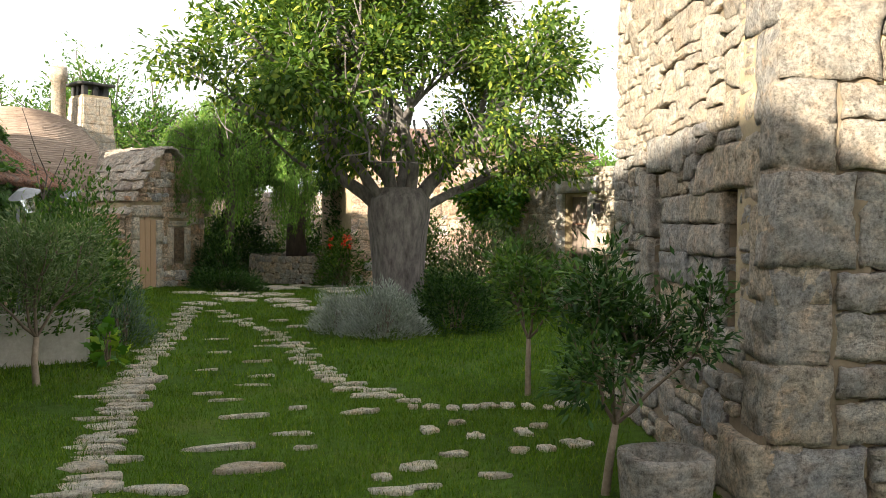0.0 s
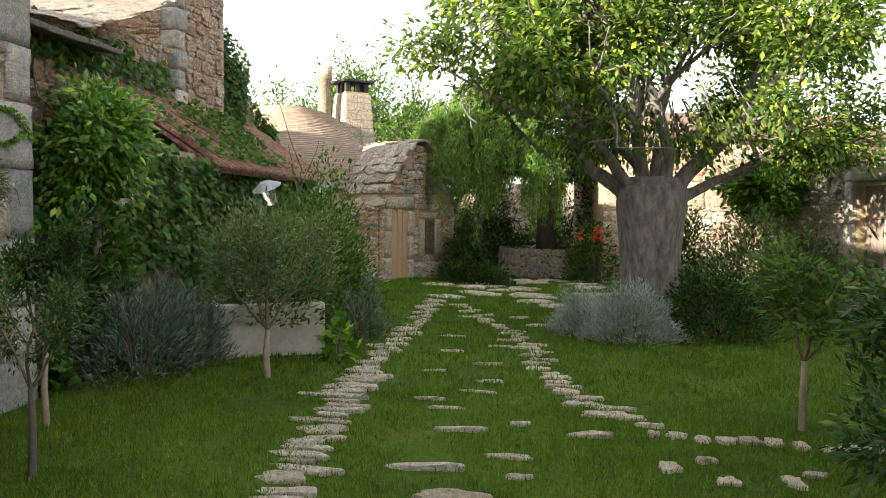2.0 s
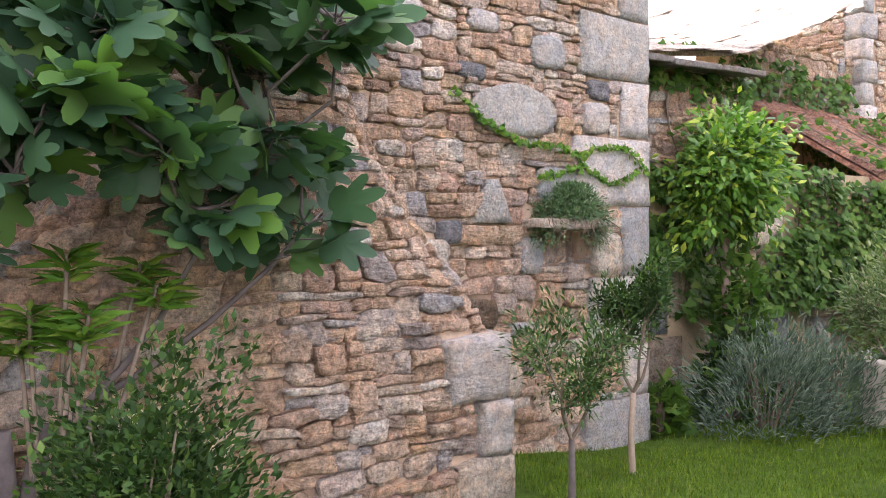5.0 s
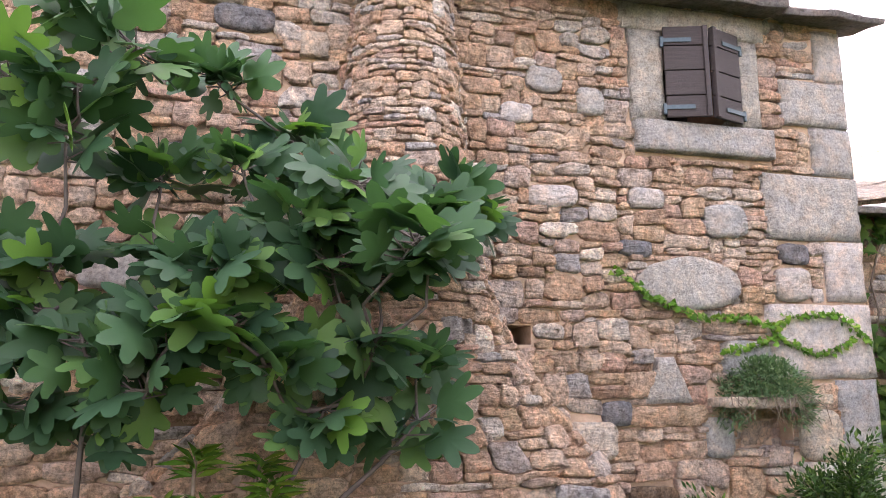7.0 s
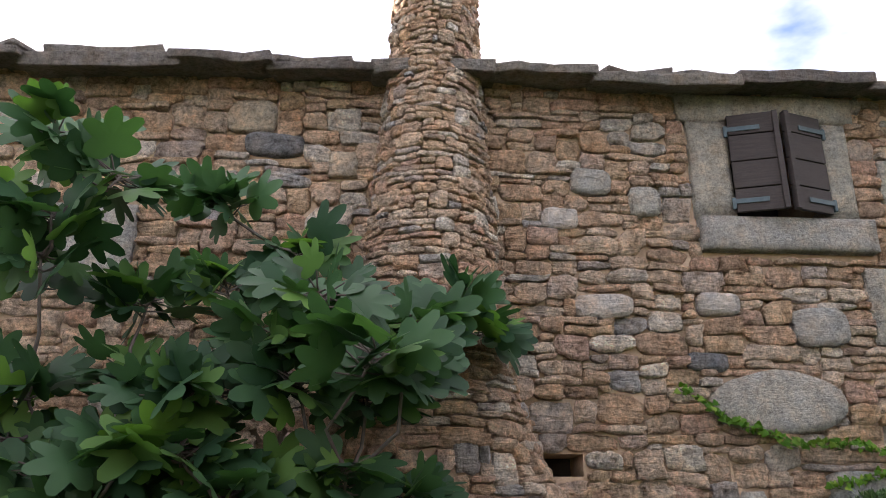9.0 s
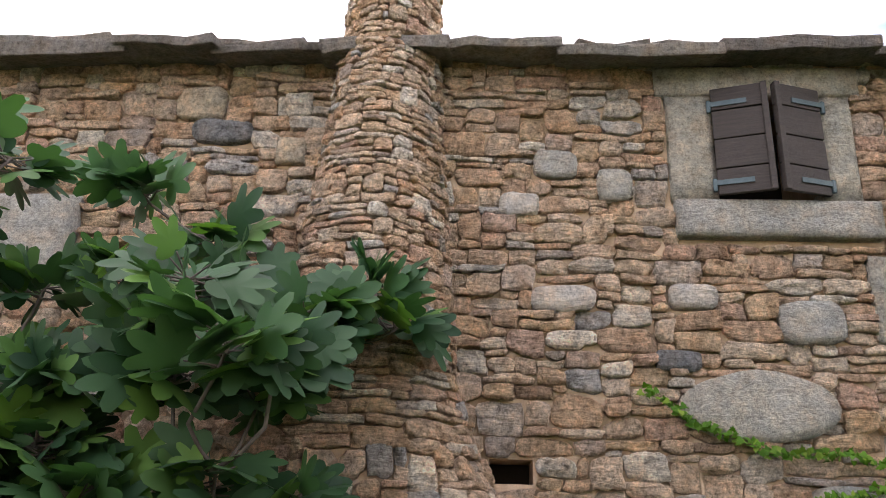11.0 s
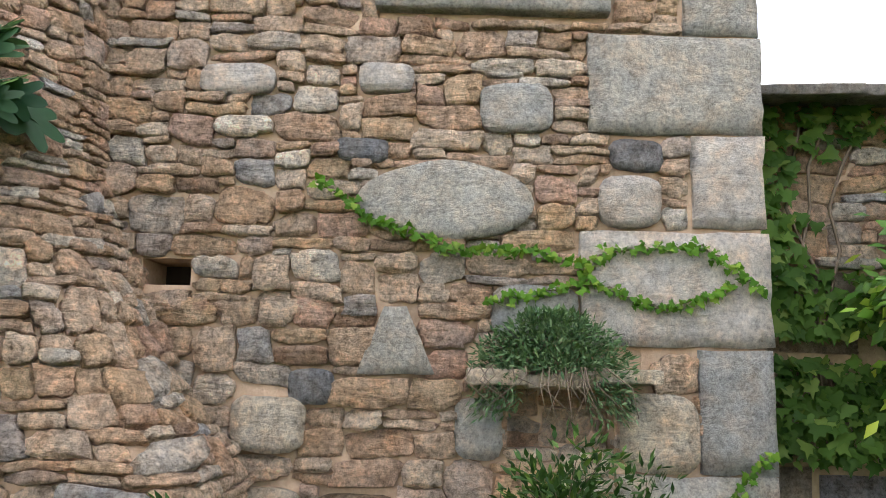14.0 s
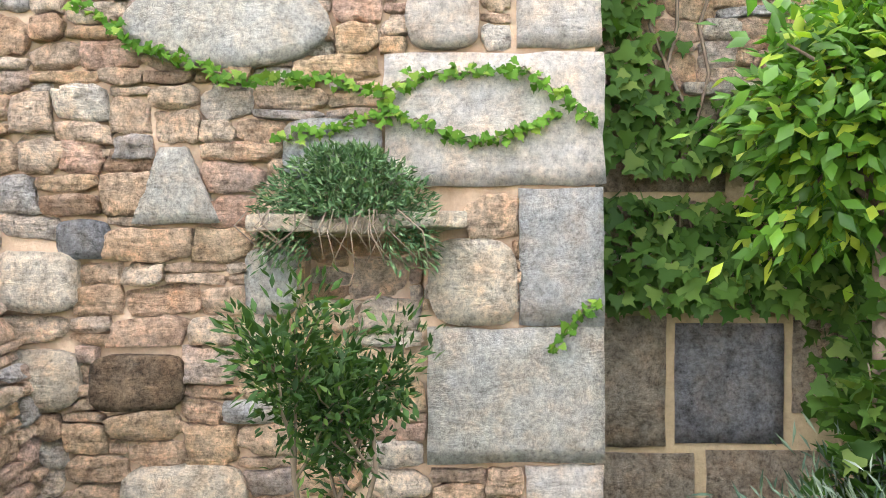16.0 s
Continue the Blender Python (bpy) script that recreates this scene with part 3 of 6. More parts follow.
r1 = ramp(n_, [(0.3, (0.045, 0.085, 0.014)), (0.55, (0.065, 0.12, 0.018)), (0.75, (0.10, 0.125, 0.03))])
l_.new(t1.outputs["Fac"], r1.inputs["Fac"])
r2 = ramp(n_, [(0.3, (0.55, 0.5, 0.5)), (0.7, (1.25, 1.25, 1.2))])
l_.new(t2_.outputs["Fac"], r2.inputs["Fac"])
r3 = ramp(n_, [(0.62, (0, 0, 0)), (0.70, (1, 1, 1))])
l_.new(t2_.outputs["Fac"], r3.inputs["Fac"])
c_ = mixc(n_, l_, mixc(n_, l_, r1.outputs["Color"], r2.outputs["Color"], 0.9, "MULTIPLY"), (0.10, 0.07, 0.04), r3.outputs["Color"])
l_.new(c_, p_.inputs["Base Color"])
p_.inputs["Roughness"].default_value, p_.inputs["Specular IOR Level"].default_value = 0.95, 0.05
b_ = n_.new("ShaderNodeBump")
b_.inputs["Strength"].default_value, b_.inputs["Distance"].default_value = 0.8, 0.03
l_.new(t3.outputs["Fac"], b_.inputs["Height"])
l_.new(b_.outputs["Normal"], p_.inputs["Normal"])
lawn = raw("ground", g_verts, g_faces, M_LAWN, smooth=True)
tagged(lawn, "short green lawn with bare earth patches", "lawn", kind="structure")

# ---- main house, its east wall ----
HW = 6.2                                                # length of the wall that is laid stone by stone
house_o, house_r = Vector((-2.985, 1.5, 0.0)), Vector((-0.06, 1.0, 0)).normalized()
hp = flat_place(house_o, house_r)
hu = lambda y: (y - 1.5) * 1.0018


def wall_solid(name, place, length, thick, z0, z1, mat, parent, inset=0.03, holes=()):
    """The body of a wall behind its stones, as blocks round the openings (u0, v0, u1, v1)."""
    us = sorted({0.0, length, *[h for q in holes for h in (q[0], q[2])]})
    vs_ = sorted({z0, z1, *[h for q in holes for h in (q[1], q[3])]})
    verts, faces = [], []
    for a, b in zip(us, us[1:]):
        run = None
        for c, d in zip(vs_, vs_[1:]):
            if any(q[0] - 1e-4 <= a and b <= q[2] + 1e-4 and q[1] - 1e-4 <= c and d <= q[3] + 1e-4 for q in holes):
                continue
            base = len(verts)
            for v in (c, d):
                for u, dep in ((a, inset), (b, inset), (b, thick), (a, thick)):
                    p, rt, out, up = place(u, v)
                    verts.append(p - out * dep)
            faces += [tuple(base + i for i in f) for f in ((0, 1, 5, 4), (1, 2, 6, 5), (2, 3, 7, 6), (3, 0, 4, 7), (4, 5, 6, 7), (3, 2, 1, 0))]
    return raw(name, verts, faces, mat, parent)


house = tagged(thing("wall_west_house", "tan rubble stone house wall with pale corner blocks", "wall", house_o, kind="structure"))
WIN = (hu(6.30), 3.43, hu(6.84), 4.03)
NICHE = (hu(6.66), 1.40, hu(7.09), 1.64)
HOLE = (hu(5.16), 2.03, hu(5.36), 2.14)
wall_solid("mortar_core", hp, HW - 0.05, 0.55, -0.3, 4.22, M_MORTAR, house, 0.028, (WIN, (NICHE[0], NICHE[1], NICHE[2], NICHE[3]), HOLE))
wall_solid("niche_back", lambda u, v: hp(u + hu(6.6), v), 0.55, 0.50, 1.35, 1.7, M_MORTAR, house, 0.16)
masonry(house, pack(0.43, 0.24, row=0.06, wmin=0.1, wmax=0.2, seed=9), lambda u, v: (hp(u + NICHE[0], v + NICHE[1])[0] - hp(0, 0)[2] * 0.14, *hp(0, 0)[1:]), M_RUB, M_RUBJ, seed=41)
# back of the small hole, coloured near-black for the shade in it
wall_solid("hole_back", lambda u, v: hp(u + hu(5.1), v), 0.35, 0.50, 1.95, 2.2, M_SHADE, house, 0.33)
# near-black sheet: the room's shade behind the shutters is put in as colour
wall_solid("inner_dark", hp, HW - 0.3, 0.75, 3.0, 4.2, M_SHADE, house, 0.56)

SPECIAL = [  # kind, y0, z0, y1, z1, material, outline, proud
    ("boulder", 6.03, 2.23, 6.76, 2.56, M_QUOIN, oval, 0.045),
    ("quoin", 6.99, 2.71, 7.72, 3.14, M_QUOIN, None, 0.035),
    ("quoin", 7.42, 2.31, 7.72, 2.70, M_WHITE, None, 0.03),
    ("quoin", 6.95, 1.82, 7.73, 2.29, M_WHITE, None, 0.035),
    ("quoin", 7.43, 1.32, 7.73, 1.81, M_QUOIN, None, 0.035),
    ("quoin", 7.10, 0.83, 7.73, 1.31, M_QUOIN, None, 0.04),
    ("quoin", 7.45, 0.45, 7.73, 0.82, M_WHITE, None, 0.035),
    ("quoin", 7.05, 0.05, 7.74, 0.44, M_QUOIN, None, 0.04),
    ("quoin", 7.40, 3.15, 7.72, 3.48, M_QUOIN, None, 0.03),
    ("quoin", 7.18, 3.49, 7.70, 3.80, M_QUOIN, None, 0.035),
    ("quoin", 7.48, 3.81, 7.71, 4.18, M_WHITE, None, 0.03),
    ("stone", 7.03, 2.31, 7.29, 2.52, M_WHITE, rounded, 0.045),
    ("stone", 6.04, 1.69, 6.36, 1.96, M_QUOIN, tri, 0.04),
    ("stone", 6.53, 2.70, 6.84, 2.91, M_QUOIN, rounded, 0.04),
    ("stone", 6.02, 2.86, 6.25, 2.99, M_WHITE, rounded, 0.035),
    ("stone", 7.11, 1.32, 7.42, 1.63, M_PALE, rounded, 0.04),
    ("stone", 6.45, 1.36, 6.64, 1.60, M_QUOIN, rounded, 0.03),
    ("stone", 5.43, 1.02, 5.86, 1.24, M_PALE, rounded, 0.045),
    ("stone", 5.90, 1.02, 6.23, 1.22, M_BROWN, rounded, 0.045),
    ("stone", 5.56, 1.37, 5.86, 1.59, M_PALE, rounded, 0.04),
    ("stone", 6.59, 1.84, 6.94, 2.06, M_QUOIN, rounded, 0.04),
    ("stone", 5.78, 1.56, 5.96, 1.70, M_SLATEB, rounded, 0.03),
    ("stone", 5.94, 2.56, 6.15, 2.66, M_SLATEB, rounded, 0.03),
    ("stone", 7.08, 2.55, 7.30, 2.68, M_SLATEB, rounded, 0.03),
    ("stone", 5.36, 2.84, 5.67, 2.97, M_WHITE, rounded, 0.03),
    ("stone", 5.70, 3.43, 5.87, 3.60, M_QUOIN, rounded, 0.035),
    ("stone", 5.37, 3.55, 5.60, 3.71, M_QUOIN, rounded, 0.03),
    ("stone", 5.20, 3.34, 5.40, 3.46, M_WHITE, rounded, 0.03),
    ("stone", 3.45, 3.88, 3.72, 4.07, M_PALE, rounded, 0.03),
    ("stone", 3.55, 3.74, 3.88, 3.87, M_SLATEB, rounded, 0.03),
    ("stone", 4.02, 3.62, 4.18, 3.77, M_PALE, None, 0.03),
    ("stone", 2.35, 3.00, 3.02, 3.42, M_QUOIN, None, 0.04),
    ("stone", 2.95, 2.30, 3.30, 2.52, M_WHITE, rounded, 0.03),
    ("stone", 6.0, 0.55, 6.45, 0.82, M_PALE, rounded, 0.04),
    ("lintel", 6.02, 4.03, 7.07, 4.20, M_JAMB, None, 0.04),
    ("jamb", 6.07, 3.43, 6.30, 4.025, M_JAMB, None, 0.035),
    ("jamb", 6.84, 3.43, 7.01, 4.025, M_JAMB, None, 0.035),
    ("sill", 6.08, 3.23, 7.08, 3.425, M_QUOIN, None, 0.06),
]
for i, (nm, y0, z0, y1, z1, mt, shp, pr_) in enumerate(SPECIAL):
    big_stone(nm, house, hp, hu(y0), z0, hu(y1), z1, mt, 0.30 if nm in ("lintel", "jamb", "sill", "quoin") else 0.16, pr_, shp, i, 7 if y1 - y0 > 0.5 else 5, 0.006 if nm in ("lintel", "jamb", "sill") else 0.012)
INSET = {oval: (0.13, 0.15), tri: (0.22, 0.04), rounded: (0.035, 0.06), None: (0, 0)}
skips = []
for _, a, b, c, d, _m, shp, _p2 in SPECIAL:
    iu, iv = INSET[shp]
    skips.append((hu(a) + iu * (c - a), b + iv * (d - b), hu(c) - iu * (c - a), d - iv * (d - b)))
skips += [WIN, NICHE, HOLE, (hu(6.50), 1.63, hu(7.24), 1.74)]
SPLIT = 1.92
house_rects = pack(HW, SPLIT, skips, row=0.056, wmin=0.12, wmax=0.36, tall=(0.36, 0.50, 0.14), seed=5)
house_rects += [(a, b + SPLIT, c, d + SPLIT) for a, b, c, d in pack(HW, 4.22 - SPLIT, [(a, b - SPLIT, c, d - SPLIT) for a, b, c, d in skips], row=0.044, wmin=0.09, wmax=0.30, tall=(0.42, 0.46, 0.12), seed=15)]

# rounded flue and its splayed foot, standing out from the wall
PROFILE = [  # z, left y, right y, depth, squareness
    (-0.3, 3.05, 5.77, 0.80, 0.16), (0.25, 3.08, 5.75, 0.78, 0.16), (1.12, 3.15, 5.70, 0.70, 0.2), (1.35, 3.3, 5.62, 0.66, 0.3), (1.65, 3.6, 5.38, 0.62, 0.45),
    (2.1, 3.95, 5.12, 0.57, 0.6), (2.5, 4.1, 5.0, 0.53, 0.75), (3.1, 4.24, 4.95, 0.46, 0.9), (4.3, 4.34, 4.87, 0.30, 1.0), (5.3, 4.40, 4.84, 0.28, 1.0)]


def flue_at(s, z):
    """s runs 0..1 from the left foot round to the right one."""
    k = 0
    while k < len(PROFILE) - 2 and z > PROFILE[k + 1][0]:
        k += 1
    a, b = PROFILE[k], PROFILE[k + 1]
    f = (z - a[0]) / (b[0] - a[0])
    yl, yr, d, sq = (a[i] + (b[i] - a[i]) * f for i in range(1, 5))
    pts, acc = [], [0.0]
    for i in range(97):
        th = math.pi * (1 - i / 96)
        cs, sn = math.cos(th), math.sin(th)
        yy = (yl + yr) / 2 + (yr - yl) / 2 * math.copysign(abs(cs) ** sq, cs)
        pts.append((yy, d * abs(sn) ** sq))
        if i:
            acc.append(acc[-1] + math.hypot(pts[i][0] - pts[i - 1][0], pts[i][1] - pts[i - 1][1]))
    want = min(max(s, 0.0), 1.0) * acc[-1]
    i = min(95, max(0, int(np.searchsorted(acc, want)) - 1))
    g = (want - acc[i]) / max(1e-9, acc[i + 1] - acc[i])
    y, o = pts[i][0] + (pts[i + 1][0] - pts[i][0]) * g, pts[i][1] + (pts[i + 1][1] - pts[i][1]) * g
    return Vector((hp(hu(y), z)[0].x + o - 0.02, y, z))


def flue_place(width):
    def f(u, v):
        s, e = min(0.985, max(0.015, u / width)), 0.012
        p = flue_at(s, v)
        rt = (flue_at(min(1, s + e), v) - flue_at(max(0, s - e), v)) / (2 * e * width)
        up = (flue_at(s, v + 0.01) - flue_at(s, v - 0.01)) / 0.02
        return p, rt, rt.cross(up).normalized(), up
    return f


flue = thing("stone_flue", "round rubble stone chimney flue with splayed foot against the house", "chimney", (-2.9, 4.6, 0.2))
fv, ff = [], []
NS, ZS = 32, [(-0.2 + 0.1 * i) for i in range(56)]
for z in ZS:
    for i in range(NS + 1):
        p = flue_at(i / NS, z)
        q = flue_at(0.5, z)
        fv.append(p - (p - Vector((hp(hu(p.y), z)[0].x - 0.1, (q.y + p.y) / 2, z))).normalized() * 0.035)
for j in range(len(ZS) - 1):
    for i in range(NS):
        a = j * (NS + 1) + i
        ff.append((a, a + 1, a + NS + 2, a + NS + 1))
ff.append(tuple((len(ZS) - 1) * (NS + 1) + i for i in range(NS + 1)))
raw("mortar_core", fv, ff, M_MORTAR, flue, smooth=True)
raw("back", [(hp(hu(4.84), z)[0].x - 0.02, y, z) for z in (4.2, 5.3) for y in (4.40, 4.84)], [(0, 1, 3, 2)], M_MORTAR, flue)
FOOT = [("quoin", 0.38, 0.79, 1.11, M_WHITE), ("quoin", 0.19, 0.51, 0.78, M_WHITE), ("quoin", 0.37, 0.27, 0.50, M_PALE), ("quoin", 0.22, 0.05, 0.26, M_PALE)]
fp_low, fp_mid, fp_up = flue_place(3.9), flue_place(2.9), flue_place(1.35)
for i, (nm, w_, z0, z1, mt) in enumerate(FOOT):
    pl = flat_place((-2.53 + 0.015 * i, 5.75 - w_ - 0.01, 0), (-0.04, 1, 0))
    big_stone(nm, flue, pl, 0, z0, w_, z1, mt, 0.42, 0.05, None, 40 + i, 6, 0.014)

for i, (y0, z0, y1, z1, mt) in enumerate(((4.20, 0.79, 4.42, 1.01, M_PALE), (4.05, 0.46, 4.31, 0.78, M_PALE))):
    big_stone("block", flue, flat_place((-2.44, 0, 0), (-0.02, 1, 0)), y0, z0, y1, z1, mt, 0.2, 0.02, None, 50 + i, 5, 0.010)


# eave slates, roof
roof = thing("roof_house", "grey stone slab roof with overhanging eave slates", "roof", (-3.1, 4, 4.3), kind="structure")
# the ridge is unseen; its height is chosen for the shadow it casts
rv = []
for x, z in ((-3.2, 4.27), (-6.2, 5.95), (-9.4, 4.27), (-3.2, 4.22), (-9.4, 4.22)):
    rv += [(x, -3.0, z), (x, 7.72, z)]
raw("slab", rv, [(0, 1, 3, 2), (2, 3, 5, 4), (6, 8, 9, 7), (0, 6, 7, 1), (4, 5, 9, 8), (1, 7, 9, 5, 3), (0, 2, 4, 8, 6)], M_ROOFST, roof)
y = -1.5
rs = random.Random(4)
while y < 7.75:
    w_ = rs.uniform(0.45, 0.95)
    for lay in range(2):
        bmx = box_bm(0.55, w_ * (1.04 if lay == 0 else 0.8), rs.uniform(0.045, 0.075), bevel=0.012, rough=0.035, cuts=3)
        px_ = house_o.x - 0.06 * (y - 1.5)
        bmx.transform(pose(px_ - 0.03 - 0.10 * lay + rs.uniform(-.03, .03), min(y + w_ / 2, 7.5), 4.245 + 0.045 * lay + rs.uniform(-.008, .012), rs.uniform(-1.5, 1.5), 12 + rs.uniform(-3, 3), rs.uniform(-3, 3)))
        part("slate", bmx, M_SLATE, roof)
    y += w_
for k in range(9):
    y_ = rs.uniform(0.5, 7.4)
    bmx = box_bm(0.35, rs.uniform(0.3, 0.6), 0.03, pose(-3.25 - 0.06 * (y_ - 4), y_, 4.345, rs.uniform(-5, 5), 14 + rs.uniform(-8, 4), rs.uniform(-20, 20)), 0.01, rough=0.02, cuts=1)
    part("slate", bmx, M_SLATE, roof)

# rest of the house body
wall_solid("house_body", flat_place((-2.985 + 0.06 * 4.5, -3.0, 0), house_r), 4.49, 0.5, -0.3, 4.22, M_MORTAR, house, 0.0)
raw("north_return", [(x, y, z) for z in (-0.3, 4.22) for x, y in ((-3.35, 7.70), (-9.2, 7.70), (-9.2, 7.2), (-3.35, 7.2))], [(0, 1, 5, 4), (1, 2, 6, 5), (2, 3, 7, 6), (3, 0, 4, 7), (4, 5, 6, 7)], M_MORTAR, house)

# shutters, ajar
for side in (-1, 1):
    sh = thing("window_shutter", "dark brown plank shutter with blue iron hinges, ajar", "shutter", tuple(hp(hu(6.57 + side * 0.275), 3.42)[0] + Vector((0.045, 0, 0))), "window shutters")
    base = Matrix.Translation(sh.location) @ Matrix.Rotation(math.atan2(0.06, 1) + side * radians(18), 4, "Z")
    zz = 0.0
    for k, hgt in enumerate((0.145, 0.165, 0.165, 0.13)):
        part("plank", box_bm(0.026, 0.272, hgt - 0.006, base @ Matrix.Translation((0, -side * 0.137, 0.02 + zz + hgt / 2)), 0.005, rough=0.003), M_WOOD, sh)
        zz += hgt
    part("batten", box_bm(0.022, 0.03, 0.60, base @ Matrix.Translation((0.020, -side * 0.262, 0.32)), 0.004), M_WOOD, sh)
    for zk in (0.085, 0.53):
        strap = part("hinge_strap", box_bm(0.006, 0.18, 0.028, base @ Matrix.Translation((0.0175, -side * 0.085, zk)), 0.002), M_IRON, sh, "blue iron strap hinge")
        part("hinge_pin", box_bm(0.02, 0.022, 0.07, base @ Matrix.Translation((0.012, side * 0.012, zk - 0.01)), 0.006), M_IRON, strap, "iron hinge pin")

# ledge with trailing plant
ledge = thing("stone_ledge", "rough pale stone shelf slab on the house wall", "ledge", tuple(hp(hu(6.87), 1.64)[0]))
for a, b, zz in ((6.50, 6.72, 1.665), (6.72, 7.0, 1.655), (7.0, 7.24, 1.67)):
    part("slab", box_bm(0.30, b - a, 0.055, Matrix.Translation(hp(hu((a + b) / 2), zz + 0.025)[0] + Vector((0.03, 0, 0))) @ pose(0, 0, 0, R.uniform(-3, 3), 0, 3), 0.012, rough=0.014, cuts=2), M_PALE, ledge)


def bush_on(name, label, at, ry, h, n, seed):
    rr = random.Random(seed)
    ob = thing(name, label, "plant", at)
    at = Vector(at)
    pts, ways, lines = [], [], []
    for i in range(n):
        a = rr.uniform(0, math.pi)
        s = rr.random() ** 0.5
        yy, zz = math.cos(a) * ry * s, math.sin(a) * h * s
        hang = -rr.random() ** 1.5 * 0.19 if abs(yy) > 0.13 else 0
        pts.append(at + Vector((rr.uniform(-0.06, 0.16) * (1.15 - s * 0.5), yy, zz + hang)))
        ways.append(Vector((0.5 + rr.gauss(0, .3), yy * 3, 0.3 + zz * 2 + hang * 6)))
    for i in range(26):
        yy = rr.uniform(-ry, ry * 0.6)
        b = at + Vector((rr.uniform(0.05, 0.16), yy, 0.02))
        ln = rr.uniform(0.05, 0.20)
        lines.append([(b, 0.003), (b + Vector((0.05, rr.gauss(0, .03), -ln * 0.4)), 0.0025), (b + Vector((0.06, rr.gauss(0, .06), -ln)), 0.0015)])
    tubes("stem", lines, M_TWIG, ob, 4)
    leaf_cloud("foliage", pts, ways, 0.034, L_ROSE_G, ob, 0.3, 0.1, 0.5, seed=seed)
    return ob


L_ROSE_G = leaf_mat("rock plant leaf", (0.05, 0.105, 0.05), (0.12, 0.20, 0.10), (0.20, 0.27, 0.15), 0.6, 0.2)
bush_on("ledge_plant", "grey-green trailing succulent plant on the stone ledge", tuple(hp(hu(6.83), 1.71)[0] + Vector((0.06, 0, 0))), 0.32, 0.24, 5200, 3)


def creeper(name, label, paths, place, seed, leaf=0.05, per=70, mat=None, width=0.025, stick=0.03):
    """Thin stems on a wall with leaves close along them. paths: lists of (y, z)."""
    rr = random.Random(seed)
    p0 = place(hu(paths[0][0][0]), paths[0][0][1])[0]
    ob = thing(name, label, "creeper", tuple(p0))
    lines, pts, ways = [], [], []
    for path in paths:
        line = []
        for (ya, za), (yb, zb) in zip(path, path[1:]):
            n = max(2, int(math.hypot(yb - ya, zb - za) / 0.03))
            for i in range(n):
                f = i / n
                p, rt, out, up = place(hu(ya + (yb - ya) * f), za + (zb - za) * f)
                line.append((p + out * (stick + 0.01) + up * rr.gauss(0, 0.006), 0.0035))
                for _ in range(int(per * 0.03 + rr.random())):
                    pts.append(p + out * (stick + rr.uniform(0.005, 0.04)) + up * rr.gauss(0, width) + rt * rr.gauss(0, width))
                    ways.append(out * 0.35 + up * rr.uniform(-0.9, 0.2) + rt * rr.gauss(0, 0.5))
        lines.append(line)
    tagged(tubes("stem", lines, M_TWIG, ob, 4), kind="stuff")
    leaf_cloud("foliage", pts, ways, leaf, mat or L_VINE, ob, 1.0, 0.1, 0.35, "ivy", seed=seed, face=(1.2, 0.1, 0.4))
    return ob


VP = lambda px, py: (6.034 + (px - 557) / 442, 1.967 - (py - 468) / 418)
creeper("wall_creeper", "young green creeper trailing across the house wall", [
    [VP(*q) for q in ((485, 262), (530, 285), (570, 315), (650, 345), (720, 372), (800, 375), (880, 372), (960, 395))],
    [VP(*q) for q in ((960, 395), (1005, 372), (1080, 362), (1180, 362), (1225, 388), (1300, 445))],
    [VP(*q) for q in ((960, 395), (985, 425), (1040, 448), (1100, 468), (1180, 445), (1250, 415))],
    [VP(*q) for q in ((800, 458), (870, 445), (960, 430), (985, 428))],
    [VP(*q) for q in ((1225, 768), (1250, 735), (1300, 695))]], hp, 8, 0.034, 170, width=0.011)


